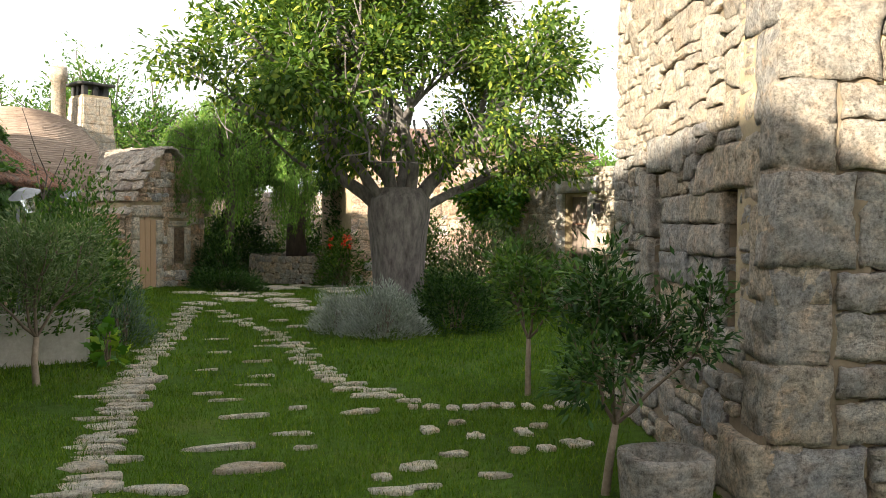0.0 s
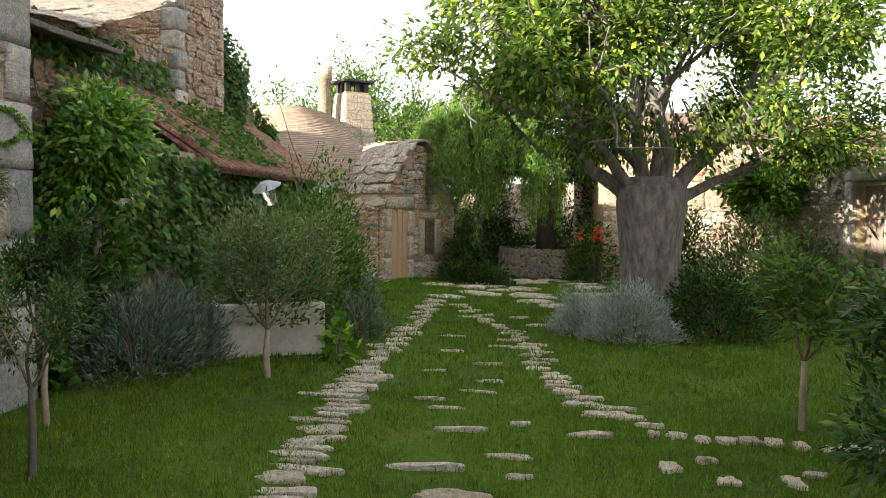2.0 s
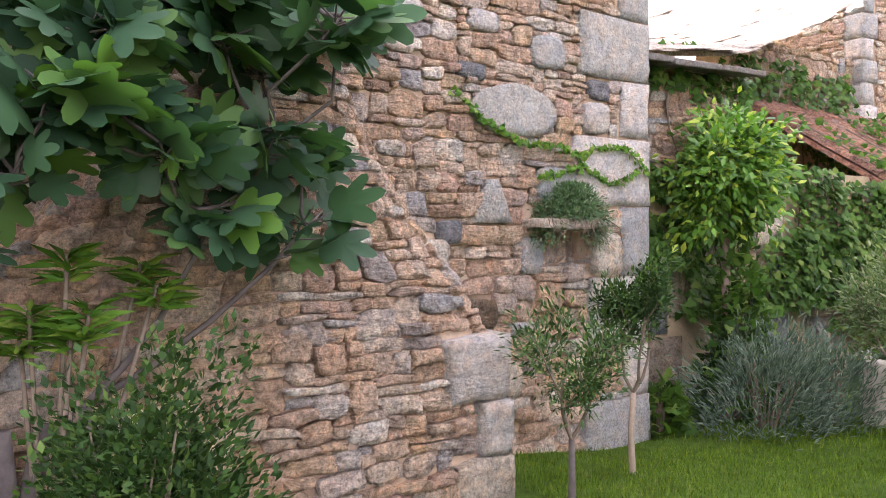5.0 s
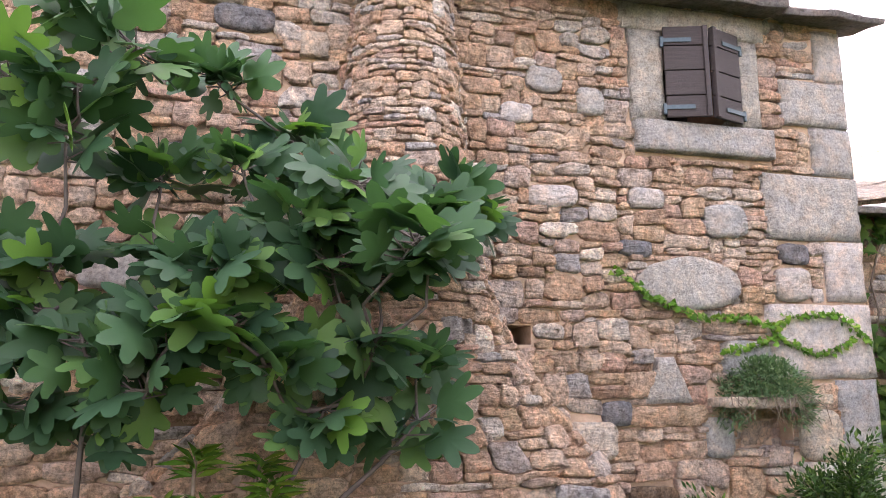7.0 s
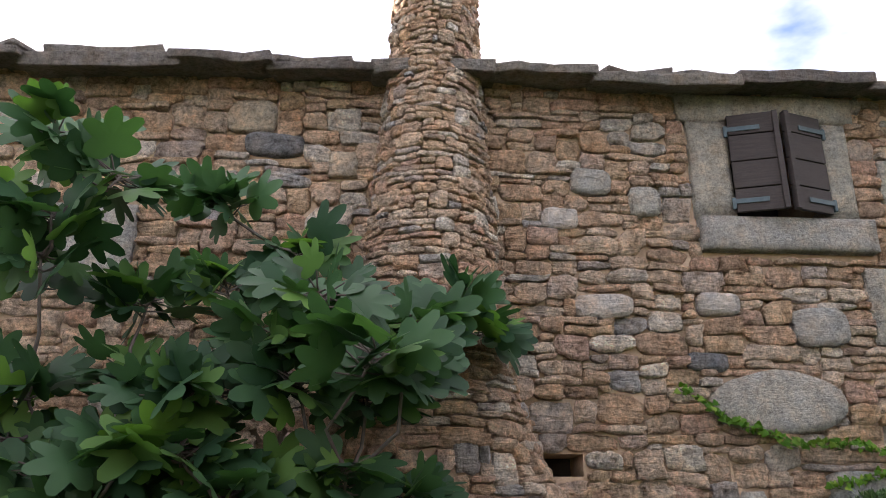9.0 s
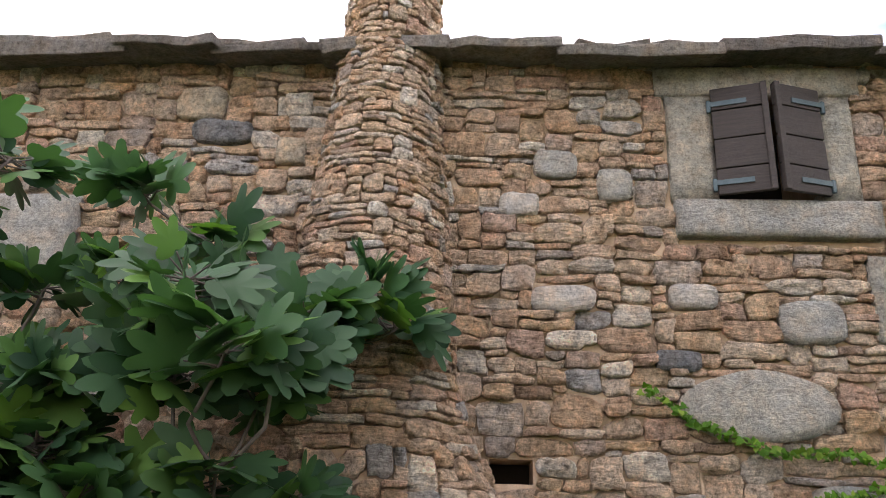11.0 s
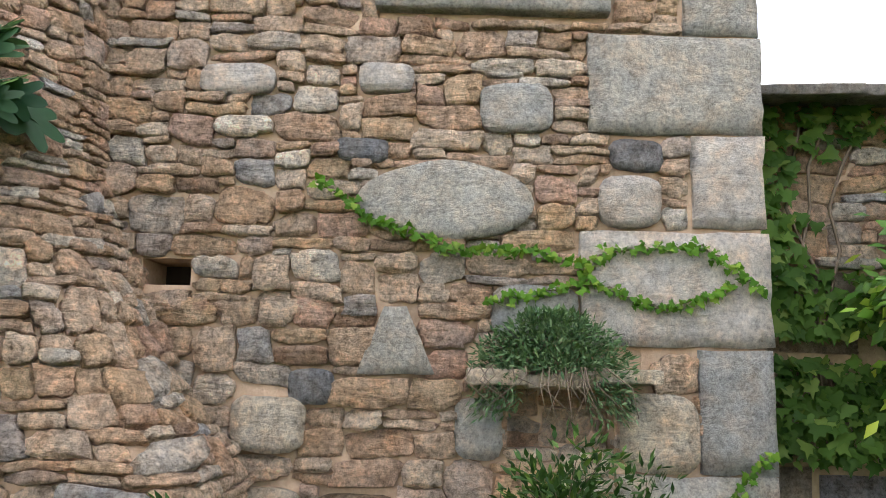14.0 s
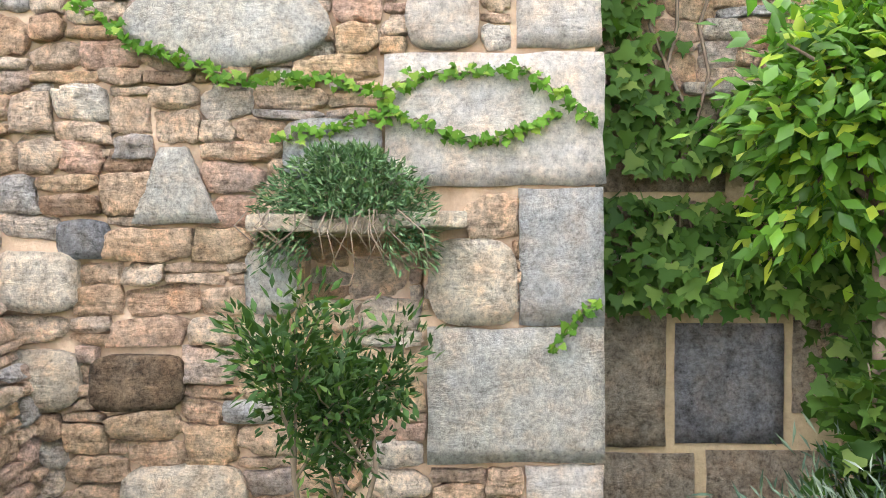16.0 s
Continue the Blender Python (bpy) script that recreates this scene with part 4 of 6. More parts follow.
# ---- fig tree ----
def fig_tree():
    rr = random.Random(12)
    ob = thing("fig_tree", "young fig tree with large dark green lobed leaves", "tree", (-2.05, 3.45, 0.22))
    tips = [(-1.95, 3.15, 2.93), (-1.93, 3.11, 3.27), (-1.9, 2.88, 2.98), (-2.05, 3.35, 3.13), (-2.0, 3.11, 2.78), (-2.56, 3.59, 3.24), (-2.62, 3.97, 3.0), (-2.6, 4.12, 2.81),
            (-2.52, 4.72, 2.74), (-2.55, 4.84, 2.6), (-2.45, 4.55, 2.52), (-2.3, 3.43, 2.68), (-2.2, 3.96, 2.47), (-2.3, 3.74, 2.76), (-2.36, 4.29, 2.52), (-2.36, 4.34, 2.29),
            (-2.28, 2.79, 2.37), (-2.2, 3.03, 2.32), (-2.2, 2.79, 2.13), (-2.0, 3.64, 2.25), (-2.0, 3.72, 2.04), (-2.0, 3.88, 1.89), (-2.1, 3.37, 1.96), (-2.2, 3.43, 2.37),
            (-2.3, 4.5, 1.90), (-2.1, 4.11, 2.31), (-2.2, 2.85, 1.92), (-1.8, 4.42, 2.37), (-1.9, 4.19, 2.60), (-2.28, 4.5, 2.57), (-2.1, 3.79, 2.27), (-2.1, 4.3, 1.99),
            (-2.0, 3.70, 2.06), (-2.1, 3.98, 2.5), (-1.95, 3.55, 2.04), (-2.1, 3.92, 1.92), (-2.25, 4.50, 1.66), (-2.1, 3.45, 2.0), (-2.0, 4.5, 2.36), (-2.2, 3.2, 1.75), (-2.15, 4.1, 1.72), (-2.1, 3.05, 2.1), (-2.05, 3.2, 2.0), (-2.15, 2.95, 1.75), (-2.0, 3.45, 1.8)]
    forks = [Vector((-2.2, 3.42, 1.0)), Vector((-2.25, 3.55, 1.0)), Vector((-2.15, 3.30, 1.1)), Vector((-2.2, 3.66, 1.05))]
    root = Vector((-2.2, 3.45, 0.2))
    lines, pts, ways = [], [], []
    for i, f in enumerate(forks):
        mid = (root + f) / 2 + Vector((rr.gauss(0, .03), rr.gauss(0, .05), 0))
        lines.append([(root + Vector((0, (f.y - root.y) * 0.35, 0)), 0.05), (mid, 0.042), (f, 0.030)])
    grown = list(forks)
    for tip in sorted(map(Vector, tips), key=lambda q: (q - root).length):
        f = min(grown, key=lambda q: (q - tip).length + max(0.0, q.z - tip.z + 0.15) * 3)
        thick = 0.014 if f in forks else 0.0085
        mid = f.lerp(tip, 0.5) + Vector((rr.gauss(0, .04), rr.gauss(0, .05), -0.06))
        lines.append([(f, thick), (f.lerp(mid, 0.5) + Vector((0, 0, -0.02)), thick * 0.95), (mid, thick * 0.85), (mid.lerp(tip, 0.6) + Vector((0, 0, -0.02)), thick * 0.75), (tip, 0.006)])
        grown.append(tip)
        way = (tip - mid).normalized()
        for k in range(19):
            a = rr.uniform(0, 2 * math.pi)
            p = tip.lerp(mid, rr.random() ** 2.2 * 0.45)
            side = Vector((math.cos(a), math.sin(a) * 0.9, rr.uniform(-0.25, 0.6))).normalized()
            q = p + side * rr.uniform(0.05, 0.12)
            lines.append([(p, 0.004), (q, 0.003)])
            pts.append(q)
            ways.append(side + way * 0.3 + Vector((0.25, 0, -0.15)))
    tubes("trunk", lines[:len(forks)], M_FIGBARK, ob, 8)
    tubes("bough", lines[len(forks):], M_FIGBARK, ob, 6)
    leaf_cloud("foliage", pts, ways, 0.195, L_FIG, ob, 1.0, 0.1, 0.25, "fig", droop=0.12, seed=5, face=(0.9, 0.1, 0.6))
    return ob


fig_tree()


# ---- shrubs and saplings on the lawn ----
def sapling(name, label, at, height, trunk_h, rad, mat, n, leaf, seed, ratio=0.35, bark=None, thick=0.02, kind_of="diamond", fork=3, category="tree", lean=(0, 0), squash=1.0, stake_h=0.0):
    rr = random.Random(seed)
    ob = thing(name, label, category, at)
    b = Vector(at)
    top = b + Vector((lean[0], lean[1], trunk_h))
    tubes("trunk", [[(b - Vector((0, 0, 0.05)), thick * 1.15), (b.lerp(top, 0.5) + Vector((rr.gauss(0, .01), rr.gauss(0, .01), 0)), thick), (top, thick * 0.8)]], bark or M_STAKE, ob, 8)
    if stake_h:
        tubes("tree_guard", [[(b, thick * 1.8), (b + Vector((lean[0], lean[1], stake_h / trunk_h * trunk_h)) * 1.0, thick * 1.7)]], M_STAKE, ob, 8)
    lines, tips = [], []
    for k in range(fork):
        a = 2 * math.pi * (k + rr.random() * 0.6) / fork
        l2, t2 = grow(top - Vector((0, 0, 0.03)), (math.cos(a) * 0.55, math.sin(a) * 0.55, 1), (height - trunk_h) * 0.55, thick * 0.55, 2, rr, 3, 0.3, 0.12, 0.6)
        lines += l2
        tips += t2
    c = b + Vector((lean[0], lean[1], (trunk_h + height) / 2))
    hz = (height - trunk_h) / 2
    sc = lambda p: Vector((c.x + max(-1, min(1, (p.x - c.x) / (rad * 1.0))) * rad, c.y + max(-1, min(1, (p.y - c.y) / rad)) * rad, c.z + max(-1.0, min(1.0, (p.z - c.z) / hz)) * hz))
    tagged(tubes("bough", [[(sc(p), r_) for p, r_ in ln] for ln in lines], M_TWIG, ob, 5), kind="stuff")
    pts, ways = around([(sc(p), d) for p, d in tips], n, rad * 0.16, rr)
    leaf_cloud("foliage", pts, ways, leaf, mat, ob, ratio, 0.12, 0.6, kind_of, seed=seed)
    return ob


sapling("olive_sapling", "thin olive sapling with pale forked stem on the lawn", (-2.05, 5.73, gz(-2.05, 5.73)), 1.18, 0.42, 0.26, L_DARK, 1700, 0.042, 31, 0.33, M_FIGBARK, 0.018)
sapling("myrtle_sapling", "upright dark green sapling at the house corner", (-2.69, 6.85, gz(-2.69, 6.85)), 1.44, 0.50, 0.23, L_DARK, 3000, 0.044, 33, 0.38, M_STAKE, 0.02)
sapling("olive_tree_small", "small olive tree with round grey-green crown", (-1.88, 8.74, gz(-1.88, 8.74)), 1.50, 0.42, 0.44, L_OLIVE, 5600, 0.055, 35, 0.25, M_STAKE, 0.028, fork=5)
sapling("lemon_sapling", "young citrus tree with slim pale trunk", (2.30, 8.04, gz(2.3, 8.04)), 1.45, 0.50, 0.34, L_SHRUB, 1700, 0.07, 37, 0.42, M_STAKE, 0.025, fork=4)
sapling("privet_sapling", "dark glossy sapling with staked pale trunk beside the basin", (1.92, 5.52, gz(1.92, 5.52)), 1.50, 0.40, 0.36, L_DARK, 3000, 0.07, 39, 0.32, M_STAKE, 0.024, fork=6, lean=(0.06, 0.0))
mound("dark_shrub", "dense dark green shrub under the fig tree", "shrub", (-1.75, 3.75, gz(-1.75, 3.75)), 0.40, 0.42, 1.08, L_DARK, 15000, 0.036, 0.55, 0.3, seed=41)


def whorl_plant(at, seed):
    rr = random.Random(seed)
    ob = thing("spurge_plant", "green spurge plant with whorled narrow leaves", "plant", at)
    b = Vector(at)
    lines, pts, ways = [], [], []
    for k in range(7):
        tip = b + Vector((rr.uniform(-.05, .2), rr.uniform(-.1, .4), rr.uniform(1.0, 1.3)))
        lines.append([(b + Vector((0, (tip.y - b.y) * .3, 0)), 0.012), (b.lerp(tip, .5), 0.010), (tip, 0.008)])
        for i in range(34):
            a = rr.uniform(0, 6.283)
            pts.append(tip - Vector((0, 0, rr.random() * 0.09)))
            ways.append(Vector((math.cos(a), math.sin(a), rr.uniform(0.1, 0.7))) * 3)
    tubes("stem", lines, M_TWIG, ob, 5)
    leaf_cloud("foliage", pts, ways, 0.13, L_VINE, ob, 0.2, 0.2, 0.15, seed=seed)


whorl_plant((-2.2, 3.55, gz(-2.2, 3.55)), 4)

# ---- recessed wall behind the citrus tree ----
back = tagged(thing("wall_recess", "rendered block wall with blue-grey stones, overgrown by ivy", "wall", (-3.85, 7.7, 0), kind="structure"))
bp = flat_place((-3.85, 7.68, 0), (0.01, 1, 0))
wall_solid("mortar_core", bp, 9.6, 0.4, -0.3, 2.22, M_MORTARG, back, 0.02)
wall_solid("upper_core", lambda u, v: bp(u, v), 1.75, 0.4, 2.22, 2.98, M_MORTAR, back, 0.02)
BLOCKS = [(0.05, 0.75, 0.38, 1.30, M_BLOCK), (0.42, 0.77, 0.86, 1.27, M_SLATEB), (0.05, 0.35, 0.5, 0.72, M_BLOCK), (0.55, 0.3, 1.05, 0.74, M_BLOCK), (0.05, 1.35, 0.5, 1.78, M_BLOCK), (0.55, 1.32, 1.0, 1.62, M_BLOCK),
          (0.05, 1.82, 0.62, 2.2, M_BLOCK), (0.9, 0.9, 1.3, 1.3, M_BLOCK), (1.6, 0.35, 2.1, 0.75, M_SLATEB), (1.7, 0.8, 2.2, 1.15, M_SLATEB), (2.25, 0.45, 2.6, 0.9, M_SLATEB), (2.3, 1.0, 2.6, 1.4, M_SLATEB), (2.9, 0.3, 3.5, 0.8, M_BLOCK), (2.05, 1.45, 2.5, 1.8, M_PALE), (2.7, 1.1, 3.2, 1.5, M_PALE), (1.15, 1.4, 1.6, 1.75, M_PALE)]
for i, (a, b, c, d, mt) in enumerate(BLOCKS):
    big_stone("block", back, bp, a, b, c, d, mt, 0.10, 0.012, None, 60 + i, 4, 0.006)
masonry(back, pack(1.75, 0.75, seed=44), lambda u, v: bp(u, v + 2.22), M_RUB, M_RUBJ, seed=6)
masonry(back, pack(6.6, 2.0, [(a - 3.0, b, c - 3.0, d) for a, b, c, d, _ in BLOCKS if a >= 3.0], row=0.08, wmin=0.12, wmax=0.4, seed=45), lambda u, v: bp(u + 3.0, v), M_RUB, M_RUBJ, seed=7)
for k in range(3):
    part("coping_slate", box_bm(0.5, 0.62, 0.05, pose(-3.78, 7.95 + 0.6 * k, 3.02 + 0.01 * k, 2, 8, 2), 0.012, rough=0.02, cuts=2), M_SLATE, back)


def ivy(name, label, area, count, place, seed, leaf=0.085, mat=None, thick=0.12):
    """Ivy matted on a wall: leaves hang outward and overlap, thick where the noise is high. area: (u0, v0, u1, v1)."""
    rr = random.Random(seed)
    p0 = place(area[0], area[1])[0]
    ob = thing(name, label, "ivy", tuple(p0))
    pts, ways, lines = [], [], []
    tries = 0
    while len(pts) < count and tries < count * 6:
        tries += 1
        u, v = rr.uniform(area[0], area[2]), rr.uniform(area[1], area[3])
        d = noise.noise(Vector((u * 1.1, v * 1.5, seed * 3.3)))
        if d < rr.uniform(-0.45, 0.12):
            continue
        p, rt, out, up = place(u, v)
        pts.append(p + out * (0.03 + max(0, d + 0.25) * thick * rr.random() * 2))
        ways.append(out * 0.5 - up * 0.7 + rt * rr.gauss(0, 0.4))
    for k in range(10):
        u = rr.uniform(area[0], area[2])
        line, v = [], area[1]
        while v < area[3]:
            p, rt, out, up = place(u, v)
            line.append((p + out * 0.03, 0.008))
            u = max(area[0], min(area[2], u + rr.gauss(0, 0.06)))
            v += 0.2
        lines.append(line)
    tagged(tubes("stem", lines, M_TWIG, ob, 4), kind="stuff")
    leaf_cloud("foliage", pts, ways, leaf, mat or L_IVY, ob, 1.0, 0.1, 0.3, "ivy", seed=seed, face=(1.2, -0.2, 0.5))
    return ob


ivy("ivy", "dark green ivy matted over the recessed wall", (0.02, 1.34, 1.1, 1.80), 430, bp, 3)
ivy("ivy", "dark green ivy matted over the recessed wall", (0.0, 1.9, 1.9, 3.0), 950, bp, 5)
ivy("ivy", "dark green ivy matted over the recessed wall", (0.95, 0.9, 3.4, 2.25), 2100, bp, 4)
ivy("ivy", "dark green ivy below the tiled roof", (3.2, 0.6, 9.5, 2.15), 5600, bp, 6, thick=0.2)

# citrus tree
def citrus(name, label, at, trunk_h, centre, rad, n, seed, mat=None, leaf=0.11, fruit=0):
    rr = random.Random(seed)
    ob = thing(name, label, "tree", at)
    b, c = Vector(at), Vector(centre)
    lines, tips = [], []
    tubes("trunk", [[(b - Vector((0, 0, .05)), 0.045), (b.lerp(c, 0.35), 0.038), (c - Vector((0, 0, rad[2] * 0.75)), 0.032)]], M_TWIG, ob, 8)
    pts, ways = [], []
    for k in range(70):
        d = Vector((rr.gauss(0, 1), rr.gauss(0, 1), rr.gauss(0, 1))).normalized()
        s = rr.uniform(0.55, 1.05) * (1 + 0.65 * noise.noise(d * 1.8 + Vector((seed, 0, 0))))
        t = c + Vector((d.x * rad[0], d.y * rad[1], d.z * rad[2])) * s
        lines.append([(c - Vector((0, 0, rad[2] * 0.8)), 0.018), (c.lerp(t, 0.5), 0.010), (t, 0.004)])
        tips.append((t, d))
    for i in range(n):
        t, d = tips[rr.randrange(70)]
        o = Vector((rr.gauss(0, 1), rr.gauss(0, 1), rr.gauss(0, 1))) * (sum(rad) / 3 * 0.17)
        pts.append(t.lerp(c, rr.random() ** 2 * 0.5) + o)
        ways.append(d + o.normalized() * 0.7 + Vector((0, 0, -0.25)))
    tubes("bough", lines, M_TWIG, ob, 5)
    leaf_cloud("foliage", pts, ways, leaf, mat or L_LEMON, ob, 0.5, 0.15, 0.95, seed=seed, face=(0.6, -0.3, 0.8))
    for k in range(fruit):
        t, d = tips[rr.randrange(70)]
        bm = bmesh.new()
        bmesh.ops.create_icosphere(bm, subdivisions=2, radius=0.035, matrix=Matrix.Translation(t + Vector((0.06, 0, -0.05))) @ Matrix.Diagonal((1, 1, 1.15, 1)))
        part("fruit", bm, L_FRUIT, ob, "green unripe citrus fruit", True)
    return ob


citrus("citrus_tree", "bright green citrus tree against the recessed wall", (-3.42, 8.75, 0.1), 1.2, (-3.40, 8.72, 2.12), (0.40, 0.52, 0.50), 7500, 14, leaf=0.088, fruit=3)
mound("dark_shrub", "dark ivy-like growth under the citrus tree", "shrub", (-3.36, 8.85, gz(-3.4, 8.9)), 0.20, 0.42, 1.5, L_IVY, 1300, 0.09, 1.0, 0.0, "ivy", seed=58)
mound("lavender_bush", "grey-green lavender bush by the recessed wall", "shrub", (-3.05, 8.75, gz(-3, 8.7)), 0.50, 0.66, 0.80, L_ROSE, 5200, 0.085, 0.11, 0.9, seed=50, spiky=0.25)
mound("lavender_bush", "grey-green lavender bush by the recessed wall", "shrub", (-2.85, 9.35, gz(-2.8, 9.3)), 0.40, 0.45, 0.68, L_ROSE, 2600, 0.085, 0.11, 0.9, seed=51, spiky=0.25)
mound("leafy_weed", "low round-leaved green plant at the house corner", "plant", (-3.45, 7.98, gz(-3.4, 7.9)), 0.22, 0.2, 0.42, L_IVY, 160, 0.12, 1.0, 0.3, "ivy", 52)

# rendered planter with the shrubs behind it
planter = thing("planter", "low cream rendered planter with rounded end", "planter", (-2.2, 9.7, gz(-2.2, 9.7)))
mdir = Vector((0.86, 0.5, 0)).normalized()
mo = Vector((-2.62, 9.50, 0.02))
nrm = mdir.cross(Vector((0, 0, 1)))
for nm, u0, u1, off, th in (("front_wall", 0, 1.0, 0.0, 0.10), ("rear_wall", 0, 1.0, 0.75, 0.10)):
    c = mo + mdir * ((u0 + u1) / 2) - nrm * off + Vector((0, 0, 0.29))
    part(nm, box_bm(u1 - u0, th, 0.62, Matrix.Translation(c) @ Matrix.Rotation(math.atan2(mdir.y, mdir.x), 4, "Z"), 0.025, rough=0.008, cuts=2), M_CEMENT, planter)
for nm, u in (("end_wall", 0.0), ("end_wall", 1.0)):
    c = mo + mdir * u - nrm * 0.375 + Vector((0, 0, 0.285))
    part(nm, box_bm(0.10, 0.76, 0.60, Matrix.Translation(c) @ Matrix.Rotation(math.atan2(mdir.y, mdir.x), 4, "Z"), 0.025, rough=0.008, cuts=2), M_CEMENT, planter)
c = mo + mdir * 0.5 - nrm * 0.375 + Vector((0, 0, 0.22))
part("soil", box_bm(0.95, 0.7, 0.45, Matrix.Translation(c) @ Matrix.Rotation(math.atan2(mdir.y, mdir.x), 4, "Z"), 0.02, rough=0.02, cuts=2), M_BROWN, planter)
mound("planter_shrub", "tall loose green shrub growing out of the planter", "shrub", (-2.30, 10.05, 0.4), 0.60, 0.50, 1.02, L_SHRUB, 4600, 0.085, 0.3, 0.6, seed=53, spiky=0.2)
mound("green_shrub", "bushy yellow-green shrub beside the path", "shrub", (-2.05, 11.3, gz(-2, 11.3)), 0.62, 0.75, 1.55, L_SHRUB, 5200, 0.075, 0.4, 0.5, seed=54, spiky=0.15)
mound("green_shrub", "bushy yellow-green shrub beside the path", "shrub", (-2.5, 12.6, gz(-2, 12.6)), 0.7, 0.8, 1.7, L_SHRUB, 4200, 0.08, 0.4, 0.5, seed=55, spiky=0.15)
mound("rosemary_bush", "low grey-green rosemary bush beside the path", "shrub", (-1.55, 11.0, gz(-1.5, 11)), 0.32, 0.4, 0.62, L_ROSE, 1800, 0.07, 0.12, 0.9, seed=56, spiky=0.2)
mound("fig_shoot", "small bright green leafy shoot at the planter", "plant", (-1.5, 9.75, gz(-1.5, 9.7)), 0.16, 0.16, 0.50, L_LEMON, 60, 0.12, 1.0, 0.3, "ivy", 57, stems=5)

# garden lamps standing in the shrubs
def garden_lamp(at, h):
    ob = thing("garden_lamp", "grey zinc garden lamp with tilted disc shade", "lamp", at, "garden lamps")
    b = Vector(at)
    tubes("post", [[(b, 0.02), (b + Vector((0, 0, h * 0.6)), 0.018), (b + Vector((0, 0, h - 0.1)), 0.016)]], M_ZINC, ob, 8)
    bm = bmesh.new()
    mt = Matrix.Translation(b + Vector((0.05, 0, h + 0.04))) @ pose(0, 0, 0, 22, -14, 0)
    bmesh.ops.create_cone(bm, segments=24, radius1=0.15, radius2=0.05, depth=0.06, cap_ends=True, matrix=mt)
    shade = part("shade", bm, M_ZINC, ob, "tilted zinc disc shade")
    bm = bmesh.new()
    bmesh.ops.create_cone(bm, segments=16, radius1=0.05, radius2=0.075, depth=0.17, cap_ends=True, matrix=mt @ Matrix.Translation((0, 0, -0.12)))
    part("glass", bm, M_GLASS, shade, "clear glass lamp chimney")


garden_lamp((-2.33, 9.86, gz(-2.33, 9.86)), 1.64)
garden_lamp((-2.75, 13.6, gz(-3, 14.2)), 1.76)
twig = thing("bare_twig_tree", "thin leafless sapling by the clay tile roof", "tree", (-3.15, 13.2, gz(-3, 13)))
_l, _t = grow((-3.15, 13.2, 0.05), (0.02, 0, 1), 2.1, 0.018, 1, random.Random(8), 4, 0.10, 0.08, 0.5, 6, 0.6)
tubes("stem", _l, M_BARKD, twig, 5)

# ---- tiled lean-to roof ----
lean = thing("roof_lean_to", "reddish clay tile lean-to roof with ivy", "roof", (-3.6, 12, 2.1), kind="structure")
RO, RX, RY = Vector((-3.55, 11.85, 2.05)), Vector((-1.55, -0.55, 1.12)), Vector((0, 1, 0))
RXN = RX.normalized()
RU = RY.cross(-RXN).normalized()
if RU.z < 0:
    RU = -RU
RS = RXN.cross(RU).normalized()


def tile_mesh(name, length, r0, r1, mat):
    vs, fs, k = [], [], 7
    for lay in (0, 0.014):
        for j, (t, rr_) in enumerate(((0, r0), (length, r1))):
            for i in range(k):
                a = math.pi * i / (k - 1)
                vs.append((math.cos(a) * (rr_ - lay), t, math.sin(a) * (rr_ - lay) * 0.75))
    for i in range(k - 1):
        fs += [(i, i + 1, k + i + 1, k + i), (2 * k + i, 3 * k + i, 3 * k + i + 1, 2 * k + i + 1), (i, 2 * k + i, 2 * k + i + 1, i + 1), (k + i, k + i + 1, 3 * k + i + 1, 3 * k + i)]
    me = bpy.data.meshes.new(name)
    me.from_pydata(vs, [], fs)
    me.materials.append(mat)
    return me


raw("deck", [tuple(RO + RX * a + RY * b - Vector((0, 0, c))) for c in (0.0, 0.06) for a, b in ((0, 0), (1, 0), (1, 5.6), (0, 5.6))],
    [(0, 1, 2, 3), (7, 6, 5, 4), (0, 4, 5, 1), (1, 5, 6, 2), (2, 6, 7, 3), (3, 7, 4, 0)], M_TILE, lean)
TM = tile_mesh("tile", 0.44, 0.095, 0.075, M_TILE)
rt_ = random.Random(5)
for j in range(27):
    for i in range(6):
        p = RO + RX * (i * 0.17 - 0.03) + RY * (0.1 + j * 0.202) + Vector((0, 0, 0.02 + rt_.uniform(0, .012)))
        ob = new("tile", TM)
        ob.parent = lean
        ob.matrix_parent_inverse = Matrix.Translation(-lean.location)
        ob.matrix_basis = Matrix.Translation(p) @ Matrix((RS, RXN, RU)).transposed().to_4x4() @ Matrix.Rotation(radians(rt_.gauss(0, 2)), 4, "Z") @ Matrix.Rotation(-0.03, 4, "X")
rp = lambda u, v: (RO + RY * u + RX * v + Vector((0, 0, 0.08)), RY, RU, RXN)
ivy("ivy", "green ivy creeping over the clay tiles", (0.0, 0.02, 3.5, 0.75), 800, rp, 12, 0.07)

